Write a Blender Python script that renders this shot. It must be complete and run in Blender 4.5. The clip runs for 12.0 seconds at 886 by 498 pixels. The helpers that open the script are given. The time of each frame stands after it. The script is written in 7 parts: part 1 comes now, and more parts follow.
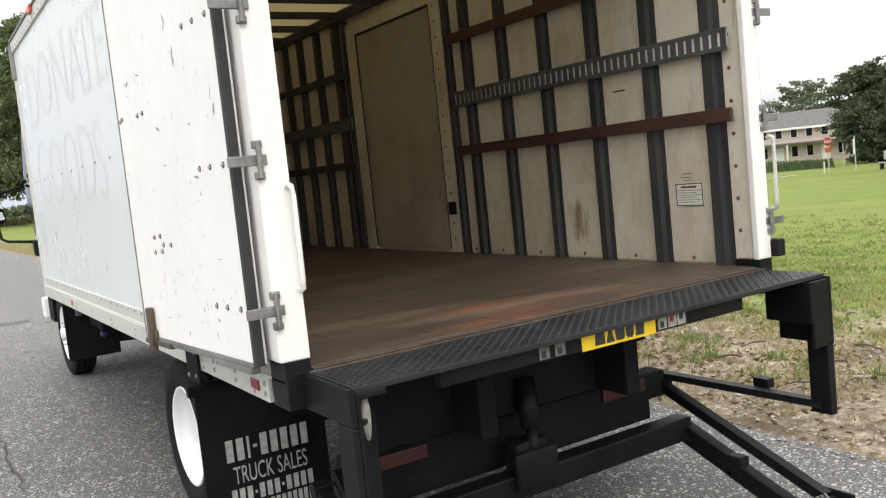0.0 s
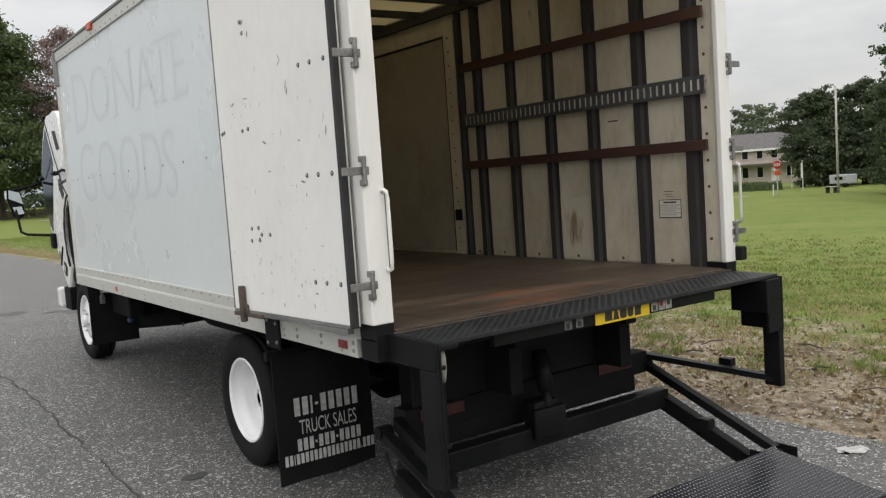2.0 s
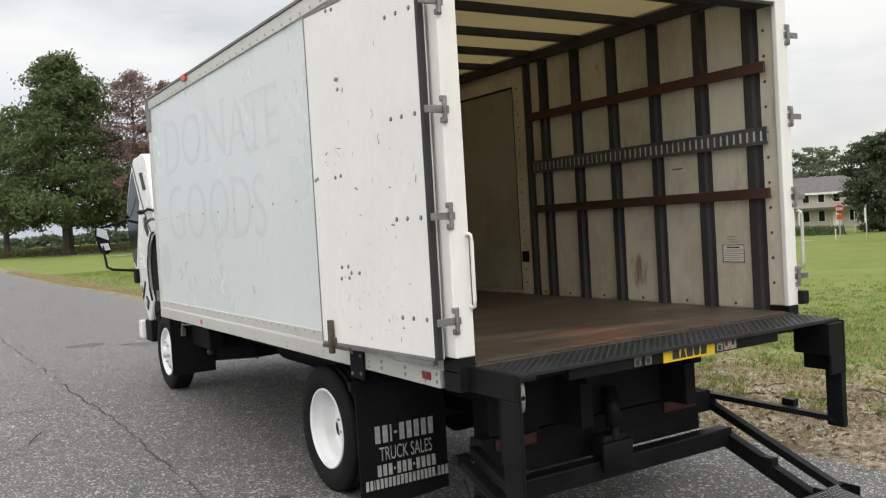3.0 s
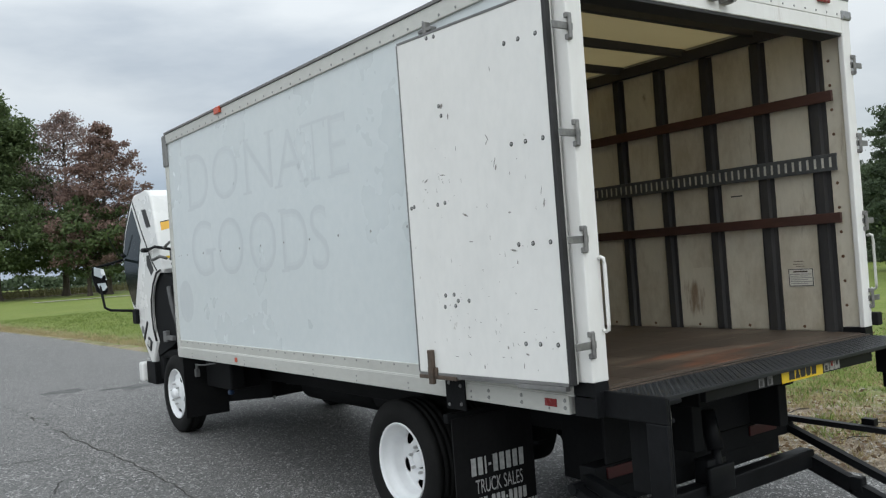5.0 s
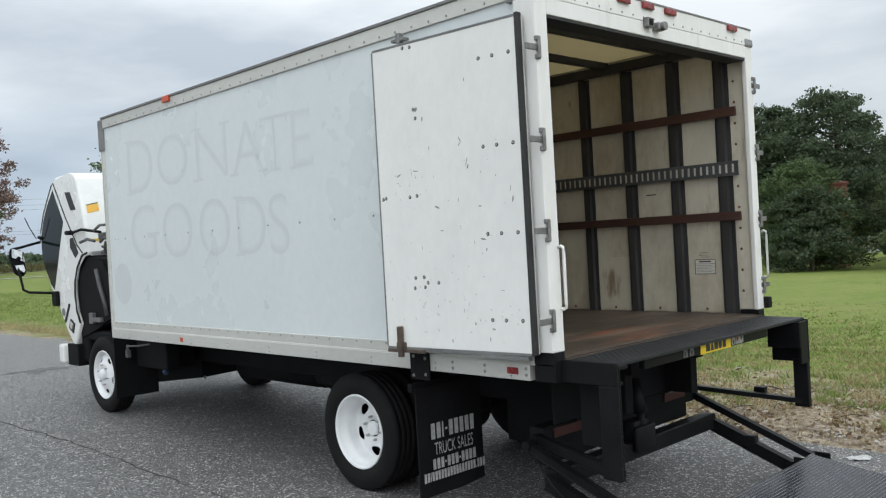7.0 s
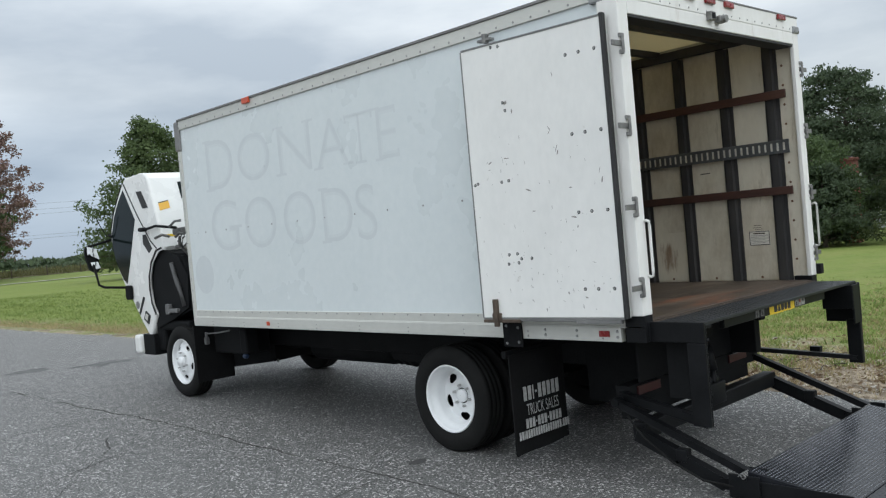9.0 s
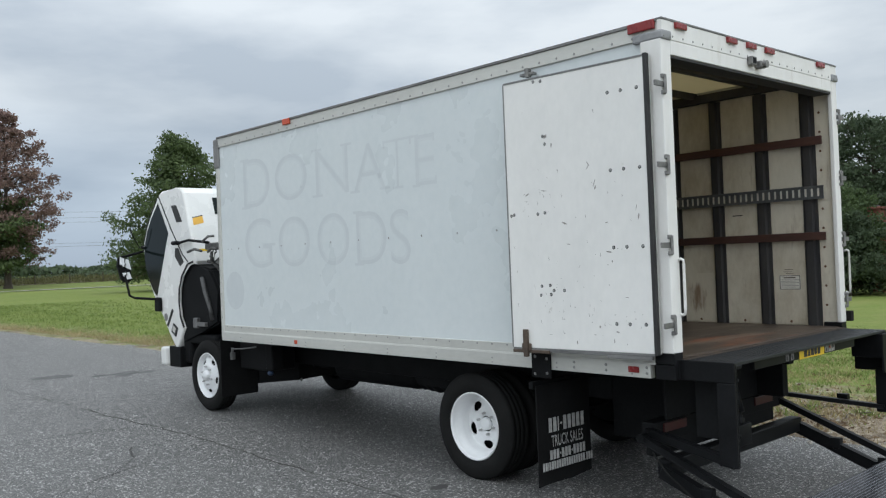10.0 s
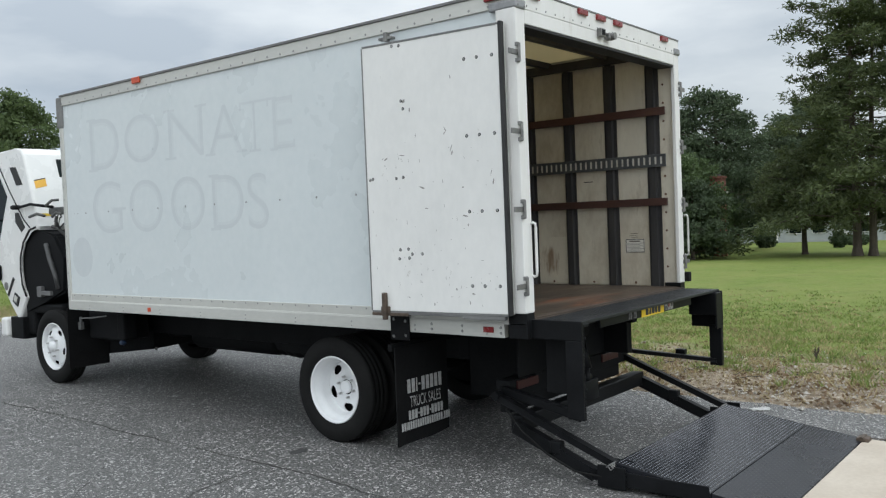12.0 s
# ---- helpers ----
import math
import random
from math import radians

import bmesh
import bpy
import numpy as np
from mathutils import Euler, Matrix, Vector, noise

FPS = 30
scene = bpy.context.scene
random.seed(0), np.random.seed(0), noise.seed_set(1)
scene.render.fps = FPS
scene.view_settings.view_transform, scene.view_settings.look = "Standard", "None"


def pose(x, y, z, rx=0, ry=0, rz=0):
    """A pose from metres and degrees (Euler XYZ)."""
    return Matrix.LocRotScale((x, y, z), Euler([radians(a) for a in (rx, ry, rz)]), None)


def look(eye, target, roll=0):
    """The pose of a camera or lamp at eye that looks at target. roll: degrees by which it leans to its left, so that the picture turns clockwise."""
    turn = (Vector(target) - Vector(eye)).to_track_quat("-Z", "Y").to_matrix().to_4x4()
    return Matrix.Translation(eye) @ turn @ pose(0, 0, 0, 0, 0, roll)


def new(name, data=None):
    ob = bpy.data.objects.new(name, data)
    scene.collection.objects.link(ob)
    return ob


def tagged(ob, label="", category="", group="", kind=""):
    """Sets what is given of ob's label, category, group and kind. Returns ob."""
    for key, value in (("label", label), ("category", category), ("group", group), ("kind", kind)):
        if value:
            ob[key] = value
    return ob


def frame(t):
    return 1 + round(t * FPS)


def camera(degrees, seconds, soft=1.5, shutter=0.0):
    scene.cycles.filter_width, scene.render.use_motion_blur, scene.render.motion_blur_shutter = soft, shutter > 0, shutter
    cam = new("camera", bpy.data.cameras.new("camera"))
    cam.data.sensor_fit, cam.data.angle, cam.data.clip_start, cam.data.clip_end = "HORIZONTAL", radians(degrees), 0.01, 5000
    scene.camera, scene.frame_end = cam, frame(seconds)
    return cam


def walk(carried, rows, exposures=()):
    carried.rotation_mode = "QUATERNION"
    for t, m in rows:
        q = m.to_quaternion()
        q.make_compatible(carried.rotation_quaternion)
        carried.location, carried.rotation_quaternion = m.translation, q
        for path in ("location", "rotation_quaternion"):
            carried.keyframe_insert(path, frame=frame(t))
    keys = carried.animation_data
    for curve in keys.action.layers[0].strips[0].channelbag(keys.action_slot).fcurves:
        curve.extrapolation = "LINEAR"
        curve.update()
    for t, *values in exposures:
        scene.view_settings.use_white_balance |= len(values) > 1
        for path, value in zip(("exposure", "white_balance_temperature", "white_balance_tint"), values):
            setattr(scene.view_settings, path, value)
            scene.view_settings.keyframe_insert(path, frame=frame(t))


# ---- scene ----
cam = camera(54.5, 12.0, soft=1.25)
PATH = [
    (0, (-0.968, -2.607, 1.646), (0.082, -0.914, 1.466), -5.9),
    (0.5, (-1.191, -2.78, 1.666), (-0.206, -1.044, 1.546), -4.7),
    (1, (-1.388, -2.953, 1.695), (-0.444, -1.191, 1.617), -4.9),
    (1.5, (-1.676, -3.056, 1.672), (-0.658, -1.336, 1.592), -4.5),
    (2, (-1.795, -3.123, 1.687), (-0.655, -1.488, 1.522), -4.0),
    (2.5, (-1.925, -3.272, 1.697), (-0.811, -1.619, 1.532), -4.8),
    (3, (-2.074, -3.316, 1.715), (-1.029, -1.612, 1.651), -3.4),
    (3.2, (-2.164, -3.304, 1.714), (-1.148, -1.581, 1.7), -2.7),
    (4.8, (-2.704, -2.825, 1.713), (-1.629, -1.138, 1.738), -4.2),
    (5, (-2.801, -2.777, 1.704), (-1.624, -1.16, 1.723), -4.2),
    (5.5, (-3.014, -2.754, 1.729), (-1.686, -1.258, 1.724), -3.4),
    (6, (-3.172, -2.848, 1.714), (-1.785, -1.409, 1.659), -2.8),
    (6.5, (-3.335, -2.877, 1.739), (-1.949, -1.437, 1.692), -3.2),
    (6.7, (-3.435, -2.879, 1.732), (-2.047, -1.44, 1.705), -3.3),
    (8.5, (-4.111, -2.96, 1.729), (-2.693, -1.55, 1.685), -3.7),
    (9, (-4.354, -2.904, 1.713), (-2.974, -1.457, 1.666), -5.2),
    (9.5, (-4.472, -2.887, 1.713), (-3.146, -1.389, 1.703), -3.9),
    (10, (-4.483, -2.895, 1.715), (-3.133, -1.42, 1.736), -2.3),
    (10.5, (-4.471, -2.895, 1.713), (-3.058, -1.48, 1.721), -2.3),
    (11, (-4.483, -2.92, 1.713), (-3.041, -1.535, 1.703), -2.5),
    (11.5, (-4.503, -2.95, 1.698), (-3.007, -1.624, 1.652), -2.2),
    (12, (-4.487, -2.947, 1.696), (-2.925, -1.7, 1.627), -2.3),
]
walk(cam, [(t, look(eye, target, roll)) for t, eye, target, roll in PATH],
     [(0.0, 0.52, 6850, 8), (0.5, 0.08, 6750, 8), (1.0, 0.02, 6750, 8), (1.5, -0.22, 6700, 7), (2.0, -0.18, 6800, 8), (2.5, 0.06, 6900, 8), (3.0, 0.05, 6850, 8), (3.2, 0.0, 6800, 7), (4.8, -0.24, 6250, 4), (5.5, -0.20, 6250, 4), (6.0, -0.18, 6250, 4), (6.5, -0.07, 6300, 4), (8.3, -0.18, 6150, 4), (9.5, -0.21, 6150, 4), (10.5, -0.32, 6100, 4), (11.3, -0.29, 6100, 4), (12.0, -0.18, 6200, 4)])

# ---- world and sun: an overcast sky, brighter overhead ----
def node(nt, kind, **vals):
    n = nt.nodes.new(kind)
    for k, v in vals.items():
        if k in n.inputs:
            n.inputs[k].default_value = v
    return n


world = bpy.data.worlds.new("overcast")
scene.world = world
world.use_nodes = True
wt = world.node_tree
bg = wt.nodes["Background"]
tc = wt.nodes.new("ShaderNodeTexCoord")
sep = wt.nodes.new("ShaderNodeSeparateXYZ")
wt.links.new(tc.outputs["Generated"], sep.inputs[0])
grad = node(wt, "ShaderNodeMapRange")
grad.inputs["From Min"].default_value, grad.inputs["From Max"].default_value = 0.0, 1.0
grad.inputs["To Min"].default_value, grad.inputs["To Max"].default_value = 0.62, 1.92
wt.links.new(sep.outputs[2], grad.inputs["Value"])
lean = wt.nodes.new("ShaderNodeVectorMath")
lean.operation = "DOT_PRODUCT"
lean.inputs[1].default_value = (0.60, 0.80, 0.0)
wt.links.new(tc.outputs["Generated"], lean.inputs[0])
back = node(wt, "ShaderNodeMapRange")
back.inputs["From Min"].default_value, back.inputs["From Max"].default_value = -0.9, 0.3
back.inputs["To Min"].default_value, back.inputs["To Max"].default_value = 1.42, 0.90
wt.links.new(lean.outputs["Value"], back.inputs["Value"])
glow = wt.nodes.new("ShaderNodeMath")
glow.operation = "MULTIPLY"
wt.links.new(grad.outputs[0], glow.inputs[0])
wt.links.new(back.outputs[0], glow.inputs[1])
squash = wt.nodes.new("ShaderNodeMapping")
squash.inputs["Scale"].default_value = (1.6, 1.6, 5.5)
squash.inputs["Location"].default_value = (0.7, 0.3, 0.15)
wt.links.new(tc.outputs["Generated"], squash.inputs[0])
clouds = wt.nodes.new("ShaderNodeTexNoise")
clouds.inputs["Scale"].default_value, clouds.inputs["Detail"].default_value, clouds.inputs["Roughness"].default_value = 1.7, 7.0, 0.52
wt.links.new(squash.outputs[0], clouds.inputs["Vector"])
ramp = wt.nodes.new("ShaderNodeValToRGB")
ramp.color_ramp.elements[0].position, ramp.color_ramp.elements[0].color = 0.34, (0.70, 0.735, 0.80, 1)
ramp.color_ramp.elements[1].position, ramp.color_ramp.elements[1].color = 0.60, (1.08, 1.08, 1.10, 1)
wt.links.new(clouds.outputs["Fac"], ramp.inputs["Fac"])
mul = wt.nodes.new("ShaderNodeVectorMath")
mul.operation = "SCALE"
# cloud thins to a blue-grey down the road
side = wt.nodes.new("ShaderNodeVectorMath")
side.operation = "DOT_PRODUCT"
side.inputs[1].default_value = (0.05, 0.95, -2.2)
wt.links.new(tc.outputs["Generated"], side.inputs[0])
half = wt.nodes.new("ShaderNodeMath")
half.operation = "MULTIPLY_ADD"
half.inputs[1].default_value, half.inputs[2].default_value = 0.45, 0.5
wt.links.new(side.outputs["Value"], half.inputs[0])
veil = wt.nodes.new("ShaderNodeValToRGB")
veil.color_ramp.elements[0].position, veil.color_ramp.elements[0].color = 0.45, (1.0, 0.99, 0.99, 1)
veil.color_ramp.elements[1].position, veil.color_ramp.elements[1].color = 0.88, (0.72, 0.81, 0.97, 1)
veil.color_ramp.elements.new(0.72).color = (0.95, 0.955, 0.975, 1)
wt.links.new(half.outputs[0], veil.inputs["Fac"])
tint = wt.nodes.new("ShaderNodeVectorMath")
tint.operation = "MULTIPLY"
wt.links.new(ramp.outputs[0], tint.inputs[0])
wt.links.new(veil.outputs[0], tint.inputs[1])
wt.links.new(tint.outputs[0], mul.inputs[0])
wt.links.new(glow.outputs[0], mul.inputs["Scale"])
sky = wt.nodes.new("ShaderNodeTexSky")
sky.sky_type = "NISHITA"
sky.sun_disc = False
sky.sun_elevation, sky.sun_rotation = radians(48), radians(230)
thin = wt.nodes.new("ShaderNodeVectorMath")
thin.operation = "SCALE"
thin.inputs["Scale"].default_value = 0.012
wt.links.new(sky.outputs[0], thin.inputs[0])
both = wt.nodes.new("ShaderNodeVectorMath")
both.operation = "ADD"
wt.links.new(mul.outputs[0], both.inputs[0])
wt.links.new(thin.outputs[0], both.inputs[1])
wt.links.new(both.outputs[0], bg.inputs["Color"])
bg.inputs["Strength"].default_value = 1.07

sun = new("sun", bpy.data.lights.new("sun", "SUN"))
sun.data.energy, sun.data.angle, sun.data.color = 0.6, radians(30), (1.0, 0.97, 0.93)
sun.matrix_world = look((-1.6, -9.0, 9.5), (0, 0, 0))


# ---- materials ----
def nodes_of(name, rough=0.5, metal=0.0, spec=0.5):
    m = bpy.data.materials.new(name)
    m.use_nodes = True
    b = m.node_tree.nodes["Principled BSDF"]
    b.inputs["Roughness"].default_value, b.inputs["Metallic"].default_value = rough, metal
    b.inputs["Specular IOR Level"].default_value = spec
    return m, m.node_tree, b


def noise_at(nt, scale, detail=4.0, rough=0.55, stretch=(1, 1, 1)):
    """Noise over the place in metres."""
    g = nt.nodes.new("ShaderNodeNewGeometry")
    mp = nt.nodes.new("ShaderNodeMapping")
    mp.inputs["Scale"].default_value = stretch
    n = nt.nodes.new("ShaderNodeTexNoise")
    n.inputs["Scale"].default_value, n.inputs["Detail"].default_value, n.inputs["Roughness"].default_value = scale, detail, rough
    nt.links.new(g.outputs["Position"], mp.inputs[0])
    nt.links.new(mp.outputs[0], n.inputs["Vector"])
    return n.outputs["Fac"]


def ramp_of(nt, fac, stops):
    r = nt.nodes.new("ShaderNodeValToRGB")
    els = r.color_ramp.elements
    while len(els) < len(stops):
        els.new(0.5)
    for e, (p, c) in zip(els, stops):
        e.position, e.color = p, (*c, 1) if len(c) == 3 else c
    nt.links.new(fac, r.inputs["Fac"])
    return r.outputs[0]


def mix_col(nt, fac, a, b, kind="MIX"):
    m = nt.nodes.new("ShaderNodeMix")
    m.data_type, m.blend_type = "RGBA", kind
    for sock, v in (("Factor", fac), ("A", a), ("B", b)):
        s = [i for i in m.inputs if i.name == sock and (i.type == "RGBA" if sock != "Factor" else i.type == "VALUE")][0]
        if isinstance(v, bpy.types.NodeSocket):
            nt.links.new(v, s)
        elif isinstance(v, tuple):
            s.default_value = (*v, 1)
        else:
            s.default_value = v
    return [o for o in m.outputs if o.type == "RGBA"][0]


def bump_to(nt, b, height, strength, dist=0.01):
    n = nt.nodes.new("ShaderNodeBump")
    n.inputs["Strength"].default_value, n.inputs["Distance"].default_value = strength, dist
    nt.links.new(height, n.inputs["Height"])
    nt.links.new(n.outputs[0], b.inputs["Normal"])


def mat(name, col, col2, scale=3.0, rough=0.5, metal=0.0, fine=40.0, bump=0.15, dist=0.002, stretch=(1, 1, 1), spec=0.5, rough2=None, lo=0.35, hi=0.65):
    """A surface of two tones at two scales, with a fine relief."""
    m, nt, b = nodes_of(name, rough, metal, spec)
    big = noise_at(nt, scale, 5, 0.6, stretch)
    small = noise_at(nt, fine, 3, 0.6, stretch)
    c = ramp_of(nt, big, [(lo, col), (hi, col2)])
    c = mix_col(nt, 0.35, c, ramp_of(nt, small, [(0.3, col2), (0.7, col)]))
    nt.links.new(c, b.inputs["Base Color"])
    r2 = rough + 0.15 if rough2 is None else rough2
    rr = nt.nodes.new("ShaderNodeMapRange")
    rr.inputs["To Min"].default_value, rr.inputs["To Max"].default_value = rough, r2
    nt.links.new(big, rr.inputs["Value"])
    nt.links.new(rr.outputs[0], b.inputs["Roughness"])
    if bump:
        bump_to(nt, b, small, bump, dist)
    return m


def two_spots(name, base, base2, spot, spot_scale, edge, rough, **kw):
    """A surface with sharp-edged marks of another tone."""
    m = mat(name, base, base2, rough=rough, **kw)
    nt = m.node_tree
    b = nt.nodes["Principled BSDF"]
    old = b.inputs["Base Color"].links[0].from_socket
    f = ramp_of(nt, noise_at(nt, spot_scale, 6, 0.65, kw.get("stretch", (1, 1, 1))), [(edge, (0, 0, 0)), (edge + 0.04, (1, 1, 1))])
    nt.links.new(mix_col(nt, f, old, spot), b.inputs["Base Color"])
    return m


PAINT = mat("white_panel_paint", (0.574, 0.622, 0.632), (0.672, 0.708, 0.712), 0.7, 0.22, 0, 14, 0.03, 0.002, rough2=0.34, lo=0.2, hi=0.8)
DOORPAINT = two_spots("worn_white_door_paint", (0.69, 0.69, 0.67), (0.79, 0.785, 0.76), (0.47, 0.45, 0.41), 9.0, 0.70, 0.4, scale=1.2, fine=20, bump=0.08, dist=0.002, stretch=(1, 1, 0.6))
POSTPAINT = two_spots("white_post_paint", (0.68, 0.67, 0.64), (0.78, 0.775, 0.75), (0.42, 0.33, 0.24), 6.0, 0.73, 0.4, scale=2.0, fine=25, bump=0.06, stretch=(1, 1, 0.35))
ALU = mat("dull_aluminium_rail", (0.50, 0.50, 0.47), (0.62, 0.62, 0.58), 1.2, 0.42, 0.35, 30, 0.08, 0.001, (1, 0.4, 1))
ALUDARK = mat("weathered_grey_edge_trim", (0.12, 0.12, 0.12), (0.23, 0.23, 0.225), 3.0, 0.5, 0.3, 40, 0.1)
STEEL = mat("galvanised_hinge_steel", (0.13, 0.13, 0.13), (0.30, 0.295, 0.28), 14.0, 0.42, 0.7, 60, 0.1)
BLACK = mat("black_chassis_paint", (0.007, 0.0075, 0.008), (0.015, 0.0155, 0.0165), 2.5, 0.55, 0, 50, 0.12, 0.002, spec=0.07)
BLACKSEMI = mat("black_liftgate_paint", (0.005, 0.0055, 0.006), (0.012, 0.0125, 0.014), 4.0, 0.34, 0, 60, 0.1, 0.001, spec=0.12)
LUG = mat("shiny_worn_lug", (0.10, 0.105, 0.118), (0.24, 0.248, 0.268), 9.0, 0.22, 0.6, 60, 0.05, 0.001)
LUGWORN = mat("dull_worn_lug", (0.030, 0.032, 0.037), (0.085, 0.088, 0.098), 9.0, 0.28, 0.5, 60, 0.05, 0.001)
RUBBER = mat("tyre_rubber", (0.008, 0.008, 0.008), (0.015, 0.015, 0.0145), 5.0, 0.75, 0, 70, 0.3, 0.003, spec=0.15)
FLAP = mat("black_mud_flap_rubber", (0.008, 0.008, 0.0085), (0.014, 0.014, 0.0145), 3.0, 0.65, 0, 40, 0.2, spec=0.1)
SEAL = mat("black_door_seal", (0.014, 0.014, 0.015), (0.028, 0.028, 0.028), 6.0, 0.6)
RIMWHITE = two_spots("white_wheel_paint", (0.72, 0.73, 0.74), (0.80, 0.81, 0.81), (0.30, 0.24, 0.18), 13.0, 0.74, 0.32, scale=4.0, fine=30, bump=0.04)
CABWHITE = mat("white_cab_paint", (0.72, 0.72, 0.70), (0.80, 0.80, 0.78), 1.5, 0.22, 0, 12, 0.01, rough2=0.32)
LINER = two_spots("cream_plywood_liner", (0.55, 0.51, 0.42), (0.68, 0.635, 0.53), (0.30, 0.255, 0.18), 2.6, 0.68, 0.5, scale=1.8, fine=30, bump=0.12, stretch=(1, 1, 0.4))
POST = mat("dark_steel_wall_post", (0.022, 0.022, 0.024), (0.055, 0.053, 0.052), 5.0, 0.55, 0.1, 40, 0.12, stretch=(1, 1, 0.3))
SLAT = mat("red_brown_slat", (0.032, 0.016, 0.013), (0.085, 0.035, 0.025), 3.0, 0.55, 0, 60, 0.3, 0.002, (1, 0.15, 1))
TRACK = mat("grey_slotted_rail", (0.070, 0.075, 0.079), (0.13, 0.135, 0.14), 8.0, 0.42, 0.4, 50, 0.1)
SCREW = mat("rusty_screw", (0.12, 0.06, 0.035), (0.20, 0.12, 0.07), 40, 0.6, 0.3)
BOLT = mat("grey_rivet", (0.22, 0.22, 0.22), (0.36, 0.36, 0.35), 40, 0.45, 0.5)
NUT = mat("worn_painted_nut", (0.30, 0.30, 0.29), (0.55, 0.55, 0.54), 40, 0.45, 0.2)
HOLE = mat("dark_hole", (0.012, 0.012, 0.012), (0.02, 0.02, 0.02), 30, 0.9, bump=0)
DOORLEAF = mat("grey_cream_door_leaf", (0.31, 0.285, 0.232), (0.41, 0.38, 0.315), 1.4, 0.5, 0, 25, 0.1)
SCUFF = mat("dark_scuff_mark", (0.14, 0.13, 0.115), (0.36, 0.35, 0.33), 60, 0.7, bump=0)
RED = mat("red_lens", (0.16, 0.010, 0.012), (0.24, 0.018, 0.018), 20, 0.2, bump=0.02)
ORANGE = mat("amber_red_lens", (0.44, 0.05, 0.016), (0.56, 0.08, 0.022), 20, 0.22, bump=0.02)
YELLOW = mat("yellow_plate", (0.58, 0.40, 0.012), (0.66, 0.46, 0.02), 6, 0.4, bump=0.02)
AMBERLABEL = mat("orange_label", (0.72, 0.40, 0.05), (0.80, 0.47, 0.08), 12, 0.5, bump=0.02)
INK = mat("black_ink", (0.012, 0.012, 0.012), (0.02, 0.02, 0.02), 20, 0.5, bump=0)
LETTER = mat("worn_white_lettering", (0.30, 0.30, 0.295), (0.55, 0.55, 0.54), 25, 0.6, bump=0.05)
PAPER = mat("white_paper_label", (0.62, 0.60, 0.54), (0.72, 0.70, 0.64), 15, 0.6, bump=0.03)
GHOST = mat("ghost_lettering", (0.520, 0.561, 0.576), (0.598, 0.630, 0.640), 0.7, 0.22, 0, 14, 0.03, 0.002, rough2=0.34, lo=0.2, hi=0.8)
GHOSTEDGE = mat("ghost_lettering_edge", (0.549, 0.594, 0.606), (0.638, 0.671, 0.678), 0.7, 0.22, 0, 14, 0.03, 0.002, rough2=0.34, lo=0.2, hi=0.8)
PALEPATCH = mat("white_spill", (0.26, 0.26, 0.25), (0.58, 0.58, 0.56), 30, 0.7)
PRINTGREY = mat("grey_print", (0.20, 0.19, 0.18), (0.32, 0.31, 0.29), 30, 0.6, bump=0)
WOODTIP = mat("pale_ramp_edge", (0.42, 0.36, 0.29), (0.55, 0.49, 0.41), 2.5, 0.6, 0, 35, 0.15)
BRACKETRUST = mat("rusty_latch_steel", (0.05, 0.038, 0.03), (0.14, 0.105, 0.08), 18, 0.55, 0.4)
GLASSDARK, _nt, _b = nodes_of("dark_cab_glass", 0.08, 0, 0.12)
_b.inputs["Base Color"].default_value = (0.010, 0.015, 0.015, 1)
bump_to(_nt, _b, noise_at(_nt, 1.5), 0.02)
MIRROR, _nt, _b = nodes_of("mirror_glass", 0.03, 1.0)
_b.inputs["Base Color"].default_value = (0.86, 0.88, 0.9, 1)
CLEARLENS = mat("clear_lamp_lens", (0.50, 0.50, 0.46), (0.62, 0.62, 0.58), 15, 0.15, bump=0.02)

def grime(material, tone, scale, stretch, lo, hi, most):
    """Streaky dirt laid over a finished surface."""
    nt = material.node_tree
    b = nt.nodes["Principled BSDF"]
    old = b.inputs["Base Color"].links[0].from_socket
    f = ramp_of(nt, noise_at(nt, scale, 8, 0.72, stretch), [(lo, (0, 0, 0)), (hi, (most, most, most))])
    nt.links.new(mix_col(nt, f, old, tone), b.inputs["Base Color"])


grime(LINER, (0.36, 0.30, 0.21), 2.2, (1, 1, 0.5), 0.48, 0.66, 0.65)
grime(LINER, (0.24, 0.19, 0.125), 7.0, (1, 1.4, 0.22), 0.60, 0.72, 0.6)
grime(DOORLEAF, (0.22, 0.185, 0.13), 1.8, (1, 1, 0.7), 0.46, 0.66, 0.6)
grime(DOORLEAF, (0.10, 0.085, 0.065), 8.0, (1, 1, 0.8), 0.64, 0.70, 0.7)
grime(POSTPAINT, (0.30, 0.24, 0.17), 5.0, (1, 1, 0.12), 0.60, 0.72, 0.5)

# lining with a brown smear that thins out from its middle
STAINED = mat("stained_liner", (0.55, 0.51, 0.42), (0.68, 0.635, 0.53), 1.8, 0.5, 0, 30, 0.12, 0.002, (1, 1, 0.4))
_nt = STAINED.node_tree
_b = _nt.nodes["Principled BSDF"]
_old = _b.inputs["Base Color"].links[0].from_socket
_g = _nt.nodes.new("ShaderNodeNewGeometry")
_d = _nt.nodes.new("ShaderNodeVectorMath")
_d.operation = "SUBTRACT"
_d.inputs[1].default_value = (2.39, 1.25, 1.27)
_nt.links.new(_g.outputs["Position"], _d.inputs[0])
_k = _nt.nodes.new("ShaderNodeVectorMath")
_k.operation = "MULTIPLY"
_k.inputs[1].default_value = (0.0, 6.6, 3.7)
_nt.links.new(_d.outputs[0], _k.inputs[0])
_l = _nt.nodes.new("ShaderNodeVectorMath")
_l.operation = "LENGTH"
_nt.links.new(_k.outputs[0], _l.inputs[0])
